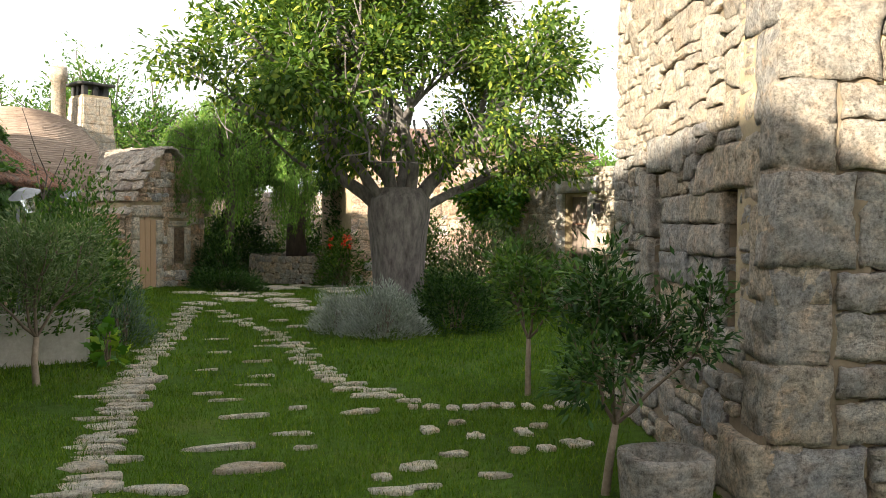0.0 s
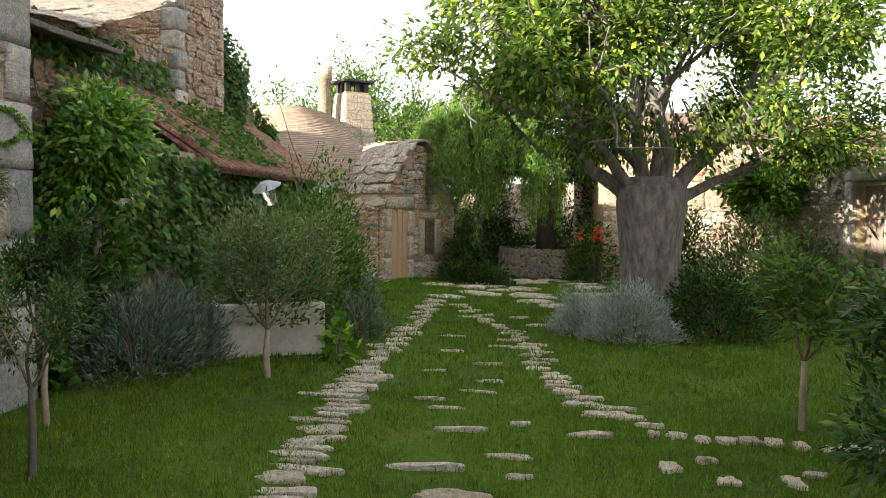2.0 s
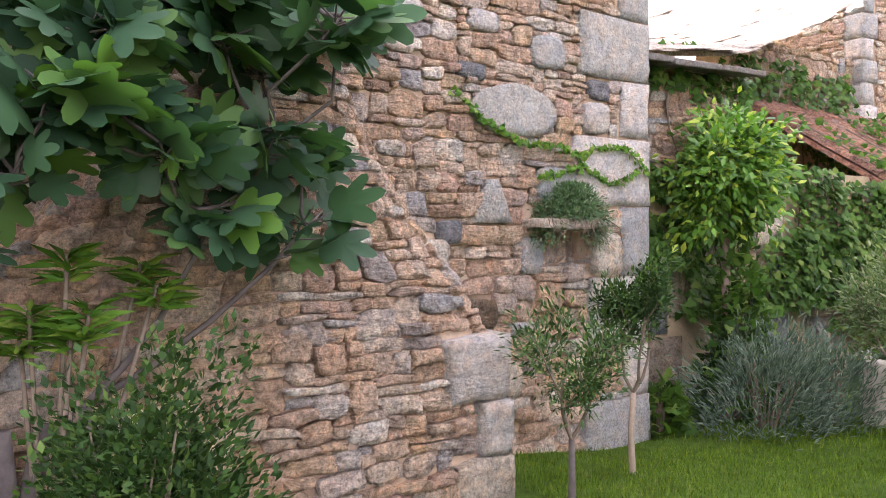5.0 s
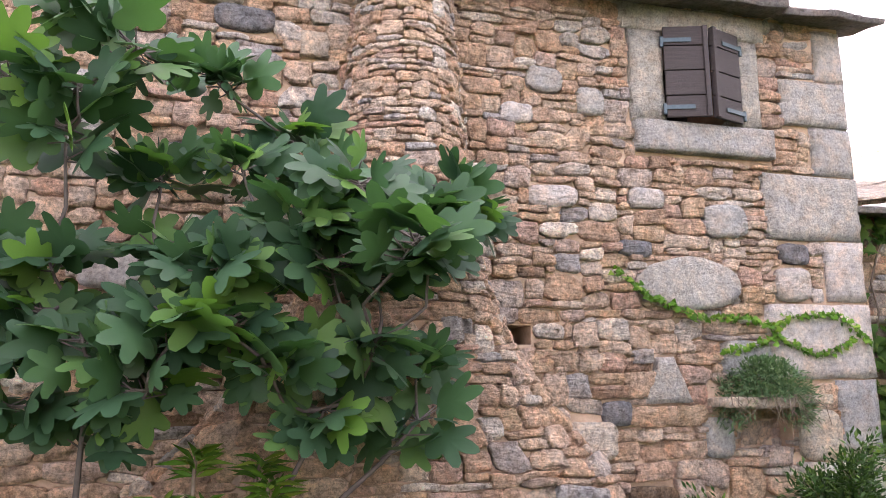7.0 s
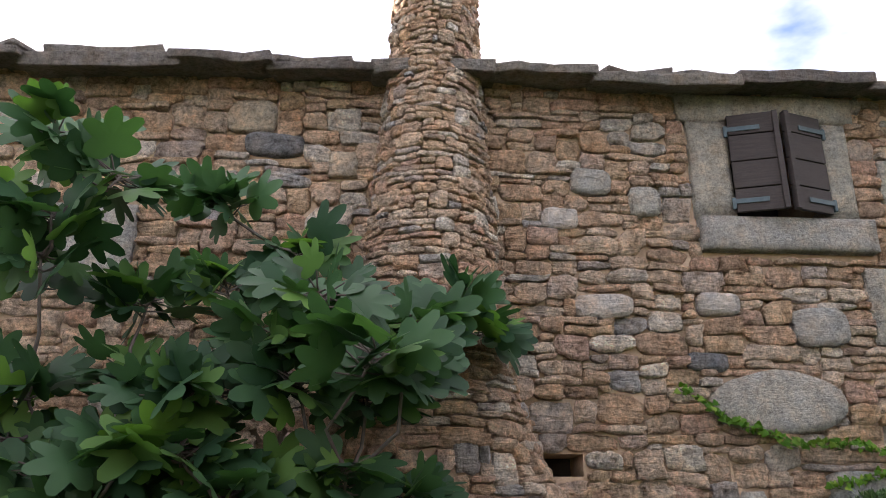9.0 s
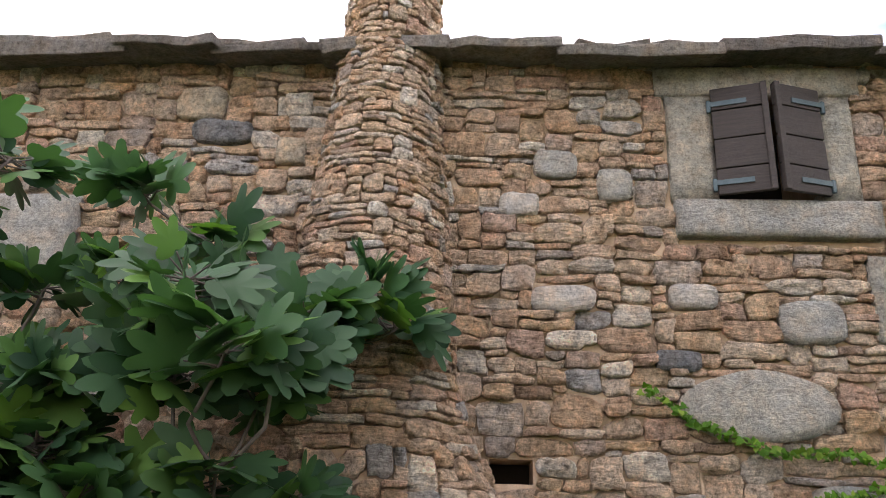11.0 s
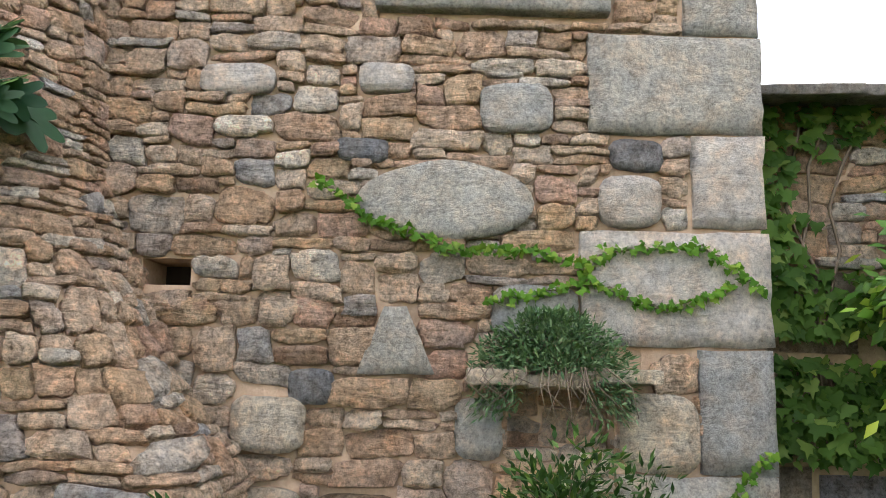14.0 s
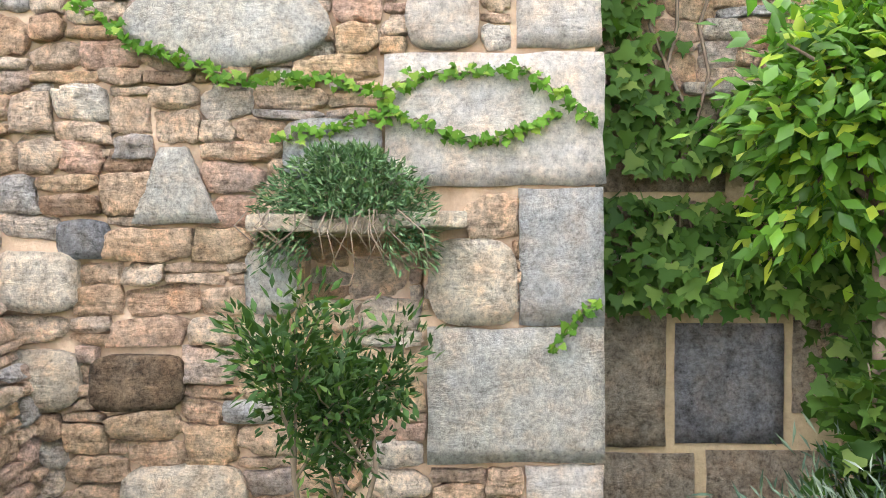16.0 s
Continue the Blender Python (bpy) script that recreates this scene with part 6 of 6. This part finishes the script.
dark_tree("ringed_tree", "dark evergreen tree standing in the stone ring", (0.75, 21.7, 0.45), 0.24, 3.9, 1.0, 22000, 41)
dark_tree("garden_tree", "dark evergreen tree behind the bake house", (-1.9, 24.0, 0), 0.16, 4.0, 0.7, 6000, 42, L_SHRUB)
dark_tree("garden_tree", "light green tree beyond the round hut", (-5.2, 27.0, 0), 0.2, 6.4, 0.6, 6500, 43, L_SHRUB, 0.16)
dark_tree("garden_tree", "light green tree beyond the tower chimney", (-3.4, 25.5, 0), 0.2, 5.4, 0.5, 5500, 44, L_SHRUB, 0.15)
dark_tree("garden_tree", "green tree behind the broad tree", (3.2, 25.5, 0), 0.2, 4.6, 0.9, 7000, 45, L_SHRUB, 0.15)
dark_tree("garden_tree", "pale green tree beyond the sunlit wall", (9.9, 24.5, 0), 0.18, 4.0, 0.7, 4500, 46, L_WILLOW, 0.15)
dark_tree("garden_tree", "green tree behind the far house", (6.6, 27.5, 0), 0.2, 5.4, 0.9, 7000, 47, L_SHRUB, 0.16)
dark_tree("garden_tree", "green tree behind the garden", (-8.5, 30.0, 0), 0.2, 6.0, 0.9, 5000, 48, L_SHRUB, 0.18)
nw = tagged(thing("wall_north", "far tan garden wall behind the trees", "wall", (-2, 25, 0), kind="structure"))
nwp = flat_place((-14, 25.5, 0), (1, 0.0, 0))
wall_solid("mortar_core", nwp, 30, 0.4, -0.2, 2.2, M_MORTARG, nw, 0.03)
masonry(nw, pack(8, 2.2, row=0.13, col=0.05, wmin=0.2, wmax=0.6, seed=79), lambda u, v: nwp(u + 12, v), M_PALE, M_PALEJ, seed=29)
for k in range(9):
    mound("hedge_shrub", "dark green shrub along the far garden wall", "shrub", (-2.6 + 0.85 * k, 23.6 + 0.3 * math.sin(k * 2.1), 0), 0.75, 0.6, 1.5 + 0.5 * math.sin(k * 1.7), L_DARK if k % 2 else L_SHRUB, 2200, 0.11, 0.4, 0.4, seed=300 + k, group="hedge")
mound("flower_bush", "green bush with a few red flowers", "shrub", (1.75, 19.8, 0), 0.65, 0.6, 1.3, L_SHRUB, 3000, 0.09, 0.45, 0.4, seed=83)
fl = thing("red_flowers", "cluster of small red flower heads on the bush", "flower", (1.6, 19.3, 1.0))
rr_ = random.Random(6)
fp_, fw_ = [], []
for k in range(7):
    c = Vector((1.35 + rr_.uniform(-.15, .55), 19.25 + rr_.uniform(-.1, .15), rr_.uniform(0.95, 1.2)))
    for i in range(14):
        fp_.append(c + Vector((rr_.gauss(0, .025), rr_.gauss(0, .025), rr_.gauss(0, .025))))
        fw_.append(Vector((rr_.gauss(0, 1), rr_.gauss(0, 1) - 0.6, rr_.gauss(0, 1))))
tagged(leaf_cloud("petals", fp_, fw_, 0.06, L_FLOWER, fl, 0.7, seed=2), kind="stuff")
mound("dark_shrub", "dark low planting in front of the bake house", "shrub", (-0.85, 18.7, 0), 0.85, 0.55, 0.5, L_DARK, 5000, 0.07, 0.4, 0.4, seed=84)
mound("dark_shrub", "dark leafy shrub by the bake house gable", "shrub", (-1.0, 19.2, 0), 0.5, 0.4, 1.2, L_DARK, 4500, 0.08, 0.35, 0.6, seed=85, spiky=0.2)
mound("garden_shrub", "grey-green shrub under the far wall", "shrub", (3.5, 14.2, 0), 0.85, 0.7, 1.35, L_OLIVE, 7000, 0.08, 0.35, 0.5, seed=86, spiky=0.15)
mound("garden_shrub", "grey-green shrub under the far wall", "shrub", (4.35, 14.7, 0), 0.75, 0.6, 1.3, L_OLIVE, 6000, 0.08, 0.35, 0.5, seed=87, spiky=0.15)
mound("dark_shrub", "tall dark leafy shrub beside the stone ring", "shrub", (2.1, 20.9, 0), 0.75, 0.6, 2.9, L_DARK, 8000, 0.10, 0.4, 0.4, seed=90)
mound("dark_shrub", "dark leafy shrub between stone ring and weeping tree", "shrub", (-0.75, 22.3, 0), 0.85, 0.6, 2.5, L_DARK, 7000, 0.10, 0.4, 0.4, seed=91)
mound("garden_shrub", "tall green shrub before the far house", "shrub", (2.95, 16.8, 0), 0.7, 0.55, 1.75, L_SHRUB, 5500, 0.09, 0.4, 0.5, seed=88)
citrus("citrus_tree", "yellow-green citrus tree before the far house", (4.3, 16.2, 0.0), 1.1, (4.3, 16.2, 1.85), (0.72, 0.6, 0.48), 6000, 17, leaf=0.12)

# ---- far house and the sunlit garden wall ----
far = thing("far_house", "far tan stone house with low tiled roof", "building", (4.5, 20, 0))
fpz = flat_place((1.9, 19.6, 0), (1, 0.16, 0))
wall_solid("wall_core", fpz, 6.2, 3.0, -0.2, 3.15, M_MORTARG, far, 0.03, ((3.1, 1.9, 3.55, 2.5),))
masonry(far, pack(6.2, 3.15, [(3.1, 1.9, 3.55, 2.5)], row=0.12, col=0.04, wmin=0.16, wmax=0.5, seed=76), fpz, M_RUB, M_RUBJ, seed=18)
# opaque near-black panel, painted shade of the room in the window
part("window_shade_panel", box_bm(0.43, 0.03, 0.58, Matrix.Translation(fpz(3.325, 2.2)[0] + Vector((0, 0.2, 0))), 0), M_SHADE, far)
pf = [fpz(u, 0)[0] for u in (-0.2, 6.4)]
rfv = []
for p, dz in ((pf[0], 0), (pf[1], 0)):
    rfv += [(p.x, p.y - 0.2, 3.12), (p.x, p.y - 0.2, 3.2), (p.x - 0.2, p.y + 2.2, 3.95), (p.x - 0.2, p.y + 2.2, 3.1)]
raw("roof", rfv, [(0, 1, 5, 4), (1, 2, 6, 5), (2, 3, 7, 6), (3, 0, 4, 7), (0, 3, 2, 1), (4, 5, 6, 7)], M_TILE, far)
gw = tagged(thing("wall_garden_east", "sunlit pale stone garden wall with an old door", "wall", (5, 15, 0), kind="structure"))
gwo, gwd = Vector((4.70, 17.2, 0)), Vector((0.62, -4.6, 0))
gwl = gwd.length
fl_ = lambda u, v: (gwo + gwd.normalized() * u + Vector((0, 0, v)), gwd.normalized(), gwd.normalized().cross(Vector((0, 0, 1))), Vector((0, 0, 1)))
GD = (2.75, -0.2, 3.55, 2.02)
wall_solid("mortar_core", fl_, gwl, 0.45, -0.2, 2.32, M_MORTARG, gw, 0.03, (GD, (1.1, 1.2, 1.35, 1.75)))
masonry(gw, pack(gwl, 2.36, [GD, (2.45, 2.0, 3.9, 2.3), (2.5, 0, 2.75, 2.0), (3.55, 0, 3.8, 2.0), (1.1, 1.2, 1.35, 1.75)], row=0.09, wmin=0.12, wmax=0.4, seed=77), fl_, M_PALE, M_PALEJ, lambda u, v: True, 200, seed=19)
for i, (a, b, c, d) in enumerate(((2.45, 2.03, 3.9, 2.28), (2.5, 0, 2.74, 0.7), (2.5, 0.71, 2.74, 1.4), (2.5, 1.41, 2.74, 2.02), (3.56, 0, 3.8, 0.9), (3.56, 0.91, 3.8, 2.02))):
    big_stone("dressed_block", gw, fl_, a, b, c, d, M_WHITE, 0.3, 0.03, None, 120 + i, 4, 0.008)
door = tagged(thing("door_1", "old weathered grey plank door with rusty patches", "door", tuple(fl_(3.15, 0)[0]), kind="structure"))
ddm = Matrix.Translation(fl_(3.15, 0)[0] - fl_(0, 0)[2] * 0.18) @ Matrix.Rotation(math.atan2(gwd.y, gwd.x), 4, "Z")
for k in range(5):
    part("plank", box_bm(0.152, 0.04, 1.95, ddm @ Matrix.Translation((-0.31 + 0.155 * k, 0, 0.99)), 0.005), M_WOODG, door)
for z in (0.55, 1.5):
    part("hinge", box_bm(0.4, 0.012, 0.04, ddm @ Matrix.Translation((-0.12, -0.03, z)), 0.003), M_TILE, door, "rusty strap hinge")
lant = thing("wall_lantern", "small dark wall lantern beside the old door", "lantern", tuple(fl_(4.05, 1.75)[0] + Vector((-0.06, 0, 0))))
lm = Matrix.Translation(lant.location + Vector((-0.06, 0, 0)))
part("body", box_bm(0.10, 0.10, 0.18, lm, 0.02), M_BLACK, lant)
part("bracket", box_bm(0.16, 0.02, 0.02, lm @ Matrix.Translation((0.05, 0, 0.12)), 0.003), M_BLACK, lant)

# ---- old building on the right ----
ob_ = tagged(thing("wall_old_east", "old grey block building with two narrow slot windows", "wall", (2.6, 5, 0), kind="structure"))
EW = Vector((0.56, 3.2, 0))
eo = Vector((2.60, 4.98, 0))
ewl = EW.length
ew = EW.normalized()
ep = lambda u, v: (eo + ew * (ewl - u) + Vector((0, 0, v)) + Vector((-0.16, 0.03, 0)) * max(0.0, (0.95 - v)) ** 1.3, -ew, (-ew).cross(Vector((0, 0, 1))), Vector((0, 0, 1)))
SLOT = [(ewl - 2.16, 0.90, ewl - 1.90, 1.93), (ewl - 0.70, 0.92, ewl - 0.46, 1.74)]
wall_solid("mortar_core", ep, ewl, 0.5, -0.2, 3.7, M_EARTH, ob_, 0.04, SLOT)
# near-black sheet gives the slot windows their inner shade by colour
wall_solid("inner_dark", ep, ewl - 0.3, 0.75, 0.5, 2.3, M_SHADE, ob_, 0.52)
EB = []
kb = 0
for sl_, wj in ((SLOT[0], 0.20), (SLOT[1], 0.16)):
    a, b, c, d = sl_
    EB.append((a - 0.15, d, c + 0.18, d + 0.27))
    EB.append((a - 0.1, b - 0.2, c + 0.12, b))
EB += [(SLOT[0][0] - 0.26, 0.85, SLOT[0][0], 1.42), (SLOT[0][0] - 0.26, 1.43, SLOT[0][0], 1.92)]
zc = 0.86
for hh in (0.26, 0.22, 0.2, 0.2):
    EB.append((SLOT[0][2], zc, SLOT[0][2] + 0.60, zc + hh - 0.008))
    EB.append((SLOT[0][2] + 0.605, zc, SLOT[1][0], zc + hh - 0.008))
    zc += hh
zc = 0.05
for j, hh in enumerate((0.36, 0.4, 0.32, 0.52, 0.42, 0.50, 0.36, 0.5)):
    EB.append((ewl - (0.30 if j % 2 else 0.44), zc, ewl + 0.02, zc + hh - 0.012))
    zc += hh
for i, (a, b, c, d) in enumerate(EB):
    big_stone("block", ob_, ep, a, b, c, d, M_OLD, 0.3, 0.008 + 0.008 * (i % 3), None, 140 + i, 9, 0.018)
erects = pack(ewl, 3.7, SLOT + EB, row=0.085, col=0.03, wmin=0.12, wmax=0.42, tall=(0.5, 0.35, 0.15), seed=78)
# south face
sd = Vector((ew.y, -ew.x, 0))
sp = flat_place(eo + Vector((0, 0, 0)), sd)
wall_solid("south_core", sp, 3.2, 0.5, -0.2, 3.7, M_MORTARG, ob_, 0.04)
SB, zc = [], 0.0
rs5 = random.Random(77)
for j, hh in enumerate((0.40, 0.44, 0.48, 0.50, 0.46, 0.44, 0.48, 0.40)):
    u = -0.02
    while u < 3.1:
        w_ = rs5.uniform(0.30, 0.60)
        e_ = min(3.2, u + w_ - 0.03)
        if u > 0 and rs5.random() < 0.6:      # flat stones stacked beside a block
            h1 = hh * rs5.uniform(0.35, 0.6)
            SB += [(u, zc, e_, zc + h1 - 0.02), (u + 0.01, zc + h1, e_ - 0.02, zc + hh - 0.03)]
        else:
            SB.append((u, zc, e_, zc + hh - 0.02))
        u += w_
    zc += hh
for i, (a, b, c, d) in enumerate(SB):
    big_stone("block", ob_, sp, a, b, c, d, M_OLD, 0.22, 0.02 + rs5.uniform(0, .03), None, 200 + i, 9, 0.03)
eroof = thing("roof_old_east", "low clay tile roof edge of the old building", "roof", (3.2, 8, 3.6), kind="structure")
cap = [eo + ew * -0.3 - sd * 0.2, eo + ew * (ewl + 0.12) - sd * 0.2, eo + ew * (ewl + 0.12) + sd * 3.4, eo + ew * -0.3 + sd * 3.4]
raw("deck", [(p.x, p.y, z) for z in (3.68, 3.78) for p in cap], [(0, 1, 2, 3), (7, 6, 5, 4), (0, 4, 5, 1), (1, 5, 6, 2), (2, 6, 7, 3), (3, 7, 4, 0)], M_TILE, eroof)
for k in range(12):
    p = eo + ew * (ewl + 0.05) + sd * (k * 0.2 - 0.2)
    ob = new("tile", TM)
    ob.parent = eroof
    ob.matrix_parent_inverse = Matrix.Translation(-eroof.location)
    ob.matrix_basis = Matrix.Translation((p.x, p.y, 3.74)) @ Matrix.Rotation(math.atan2(-ew.x, ew.y), 4, "Z")
# unseen pale wall and wing, added to close the south and bounce light
south = tagged(thing("added_south_wall", "added unseen pale wall that bounces light into the yard", "wall", (3, -2.4, 0), kind="structure"))
sop = flat_place((9.5, -3.6, 0), (-1, 0.0, 0))
wall_solid("mortar_core", sop, 22.0, 0.5, -0.2, 4.4, M_BOUNCE, south, 0.0)
wing = flat_place((-9.0, -2.3, 0), (0, -1, 0))
wall_solid("wing_wall", wing, 3.0, 0.5, -0.2, 4.4, M_BOUNCE, south, 0.0)
# stone basin
basin = thing("stone_basin", "old round-cornered grey stone basin on the grass", "basin", (2.12, 5.2, gz(2.1, 5.2)))
bm = bmesh.new()
prof = [(0.02, 0.08), (0.10, 0.09), (0.15, 0.13), (0.17, 0.30), (0.19, 0.325), (0.235, 0.32), (0.24, 0.28), (0.225, 0.12), (0.21, -0.05)]
sv, sf, SG = [], [], 28
for j, (r_, z) in enumerate(prof):
    for i in range(SG):
        a = 2 * math.pi * i / SG
        cx_, sx_ = math.cos(a), math.sin(a)
        q = (abs(cx_) ** 3 + abs(sx_) ** 3) ** (-1 / 3)
        sv.append((2.12 + cx_ * r_ * q + 0.012 * noise.noise(Vector((i, j, 1))), 5.2 + sx_ * r_ * q * 0.9 + 0.012 * noise.noise(Vector((i, j, 5))), z))
    if j:
        for i in range(SG):
            sf.append(((j - 1) * SG + i, (j - 1) * SG + (i + 1) % SG, j * SG + (i + 1) % SG, j * SG + i))
sf.append(tuple(range(SG)))
bm.free()
raw("bowl", sv, sf, M_OLD, basin, smooth=True)
raw("moss", [(2.12 + math.cos(2 * math.pi * i / 20) * 0.18, 5.2 + math.sin(2 * math.pi * i / 20) * 0.16, 0.22 + 0.01 * math.sin(i * 2.3)) for i in range(20)], [tuple(range(20))], M_LAWN, basin, "green moss and soil in the basin")

# ---- stepping stones ----
def flag(x, y, w, d, turn=0.0, seed=0, group="stepping stones"):
    """One flat, uneven stone let into the turf, its top 2 to 3 cm proud."""
    rr = random.Random(seed)
    k = 13
    a0 = [w / 2 * rr.uniform(0.66, 1.16) for _ in range(k)]
    vs = []
    for r_, z in ((1.0, -0.06), (1.0, 0.008), (0.93, 0.018)):
        for i in range(k):
            a = 2 * math.pi * i / k
            cx_, sx_ = math.cos(a), math.sin(a)
            q = (abs(cx_) ** 3.5 + abs(sx_) ** 3.5) ** (-1 / 3.5)
            vs.append((cx_ * a0[i] * q * r_, sx_ * a0[i] * q * r_ * d / w, z + rr.gauss(0, 0.003)))
    fs = [(j * k + i, j * k + (i + 1) % k, (j + 1) * k + (i + 1) % k, (j + 1) * k + i) for j in range(2) for i in range(k)] + [tuple(2 * k + i for i in range(k))]
    ob = raw("stepping_stone", vs, fs, M_PATH)
    ob.matrix_basis = pose(x, y, gz(x, y) + rr.uniform(-0.002, 0.012), rr.gauss(0, 1.5), rr.gauss(0, 1.5), turn)
    return tagged(ob, "flat pale limestone stepping stone set in the lawn", "stepping stone", group)


rp_ = random.Random(19)
n_st = 0
# main edge of the path
y = 5.2
while y < 15.2:
    f = (y - 5.2) / 10
    x = -0.93 - 0.26 * math.sin(min(1, max(0, (y - 5.5) / 7)) * math.pi * 0.62)
    d = rp_.uniform(0.08, 0.15) * (1.6 if rp_.random() < 0.15 else 1)
    w_ = rp_.uniform(0.26, 0.46) * (1.2 if 8.2 < y < 9.3 else 0.95 if y < 9 else 0.72)
    flag(x + rp_.gauss(0, .05), y + d / 2, w_, d, rp_.gauss(4, 6), n_st)
    y += d + rp_.uniform(0.02, 0.06)
    n_st += 1
# the edge that curves in from the broad tree
CURVE = [(1.15, 7.98), (0.98, 8.25), (0.80, 8.55), (0.66, 8.95), (0.55, 9.35), (0.50, 9.75), (0.47, 10.2), (0.42, 10.65), (0.33, 11.1), (0.23, 11.6), (0.12, 12.1), (-0.02, 12.6), (-0.18, 13.1), (-0.36, 13.6), (-0.55, 14.1), (-0.72, 14.6)]
for i, (x, y) in enumerate(CURVE):
    for k in range(2):
        flag(x + rp_.gauss(0, .06) + 0.02 * k, y + 0.22 * k, rp_.uniform(0.20, 0.36), rp_.uniform(0.07, 0.14), rp_.gauss(-6, 10), 200 + i * 2 + k)
# cross row and loose stones
for i, x in enumerate(np.arange(1.22, 2.75, 0.155)):
    flag(float(x), 7.75 - 0.14 * (x - 1.2) + rp_.gauss(0, .03), rp_.uniform(0.09, 0.17), rp_.uniform(0.12, 0.22), rp_.gauss(0, 12), 300 + i)
LOOSE = [(-0.27, 6.82, .44, .10), (-0.05, 6.36, .40, .16), (0.22, 7.12, .32, .09), (0.31, 6.72, .16, .05), (-0.13, 7.69, .36, .08), (0.78, 7.68, .32, .10), (0.3, 7.9, .15, .07), (1.2, 7.03, .13, .22), (1.0, 6.22, .28, .16), (0.72, 6.05, .12, .1),
         (1.5, 6.82, .14, .14), (1.45, 7.2, .14, .10), (1.88, 6.85, .10, .20), (1.7, 6.42, .16, .14), (1.9, 6.42, .14, .12), (2.15, 6.5, .2, .2), (2.05, 7.0, .14, .10), (0.75, 5.8, .3, .12), (0.95, 5.85, .2, .1), (-0.55, 6.0, .4, .12), (-0.1, 5.4, .35, .15), (0.6, 5.5, .25, .1),
         (-0.1, 8.9, .34, .06), (0.0, 9.3, .3, .06), (-0.55, 9.7, .3, .05), (-0.05, 10.1, .3, .05), (-0.5, 10.8, .3, .06), (0.0, 11.2, .28, .05), (-0.6, 11.8, .35, .07), (-0.3, 8.3, .3, .05), (1.25, 6.4, .18, .08), (1.4, 5.95, .2, .1), (-0.45, 8.55, .25, .05), (0.1, 12.3, .25, .05), (0.45, 12.9, .3, .1), (0.2, 13.6, .3, .1)]
for i, (x, y, w_, d) in enumerate(LOOSE):
    flag(x, y, w_, d, rp_.gauss(0, 7), 330 + i)
# larger flags before the bake house
for i in range(34):
    x, y = rp_.uniform(-1.7, 1.9), rp_.uniform(14.9, 20.2)
    flag(x, y, rp_.uniform(0.5, 0.95), rp_.uniform(0.35, 0.6), rp_.uniform(-25, 25), 400 + i, "flagstones")

# ---- grass ----
def grass(name, n, x0, x1, y0, y1, size, wid, seed):
    g = np.random.default_rng(seed)
    x, y = g.uniform(x0, x1, n), g.uniform(y0, y1, n)
    keep = (x > -3.3) & ~((x < -2.35) & (y < 5.9)) & ~((x > 2.6 + (y - 4.98) * 0.175) & (y < 8.4))
    x, y = x[keep], y[keep]
    dens = np.array([noise.noise(Vector((a * 1.7, b * 1.7, 4))) for a, b in zip(x, y)])
    keep = g.uniform(-0.7, 0.1, len(x)) < dens
    x, y = x[keep], y[keep]
    z = np.array([gz(a, b) for a, b in zip(x, y)])
    return leaf_cloud(name, np.stack([x, y, z - 0.004], 1), np.tile([0.0, 0.0, 1.1], (len(x), 1)), size, L_GRASS, None, wid, 0.1, 0.42, "blade", seed=seed)


tagged(grass("grass_near", 150000, -3.3, 3.2, 3.4, 9.0, 0.045, 0.13, 1), "short fine green lawn grass", "grass", kind="stuff")
tagged(grass("grass_far", 110000, -3.6, 6.0, 9.0, 19.0, 0.06, 0.2, 2), "short fine green lawn grass", "grass", kind="stuff")

# ---- rubble of the nearest walls, stone by stone ----
masonry(house, house_rects, hp, M_RUB, M_RUBJ, lambda u, v: u > hu(5.5) and 1.25 < v < 2.9, 300, seed=23)
masonry(flue, pack(3.9, 1.05, [(2.90, 0.68, 3.22, 1.02), (3.06, 0.41, 3.22, 0.68), (2.90, 0.16, 3.22, 0.40), (3.02, 0, 3.22, 0.15)], row=0.052, wmin=0.09, wmax=0.27, seed=21), lambda u, v: fp_low(u, v + 0.1), M_RUB, M_RUBJ, lambda u, v: u > 2.0, 90, seed=24)
masonry(flue, pack(2.9, 1.0, row=0.046, wmin=0.08, wmax=0.24, seed=22), lambda u, v: fp_mid(u, v + 1.14), M_RUB, M_RUBJ, lambda u, v: u > 1.3, 90, seed=25)
masonry(flue, pack(1.35, 3.15, row=0.036, wmin=0.07, wmax=0.2, tall=(0.75, 0.22, 0.03), seed=23), lambda u, v: fp_up(u, v + 2.12), M_RUB, M_RUBJ, lambda u, v: v < 1.2, 110, seed=26, gap=0.006, proud=0.014)
masonry(ob_, [q for q in erects if q[1] < 2.15], ep, M_OLD, M_OLDJ, lambda u, v: True, 200, seed=27, depth=0.16, proud=0.006)
masonry(ob_, [q for q in erects if q[1] >= 2.15], ep, M_PALE, M_PALEJ, lambda u, v: True, 150, seed=28, depth=0.16, proud=0.006)
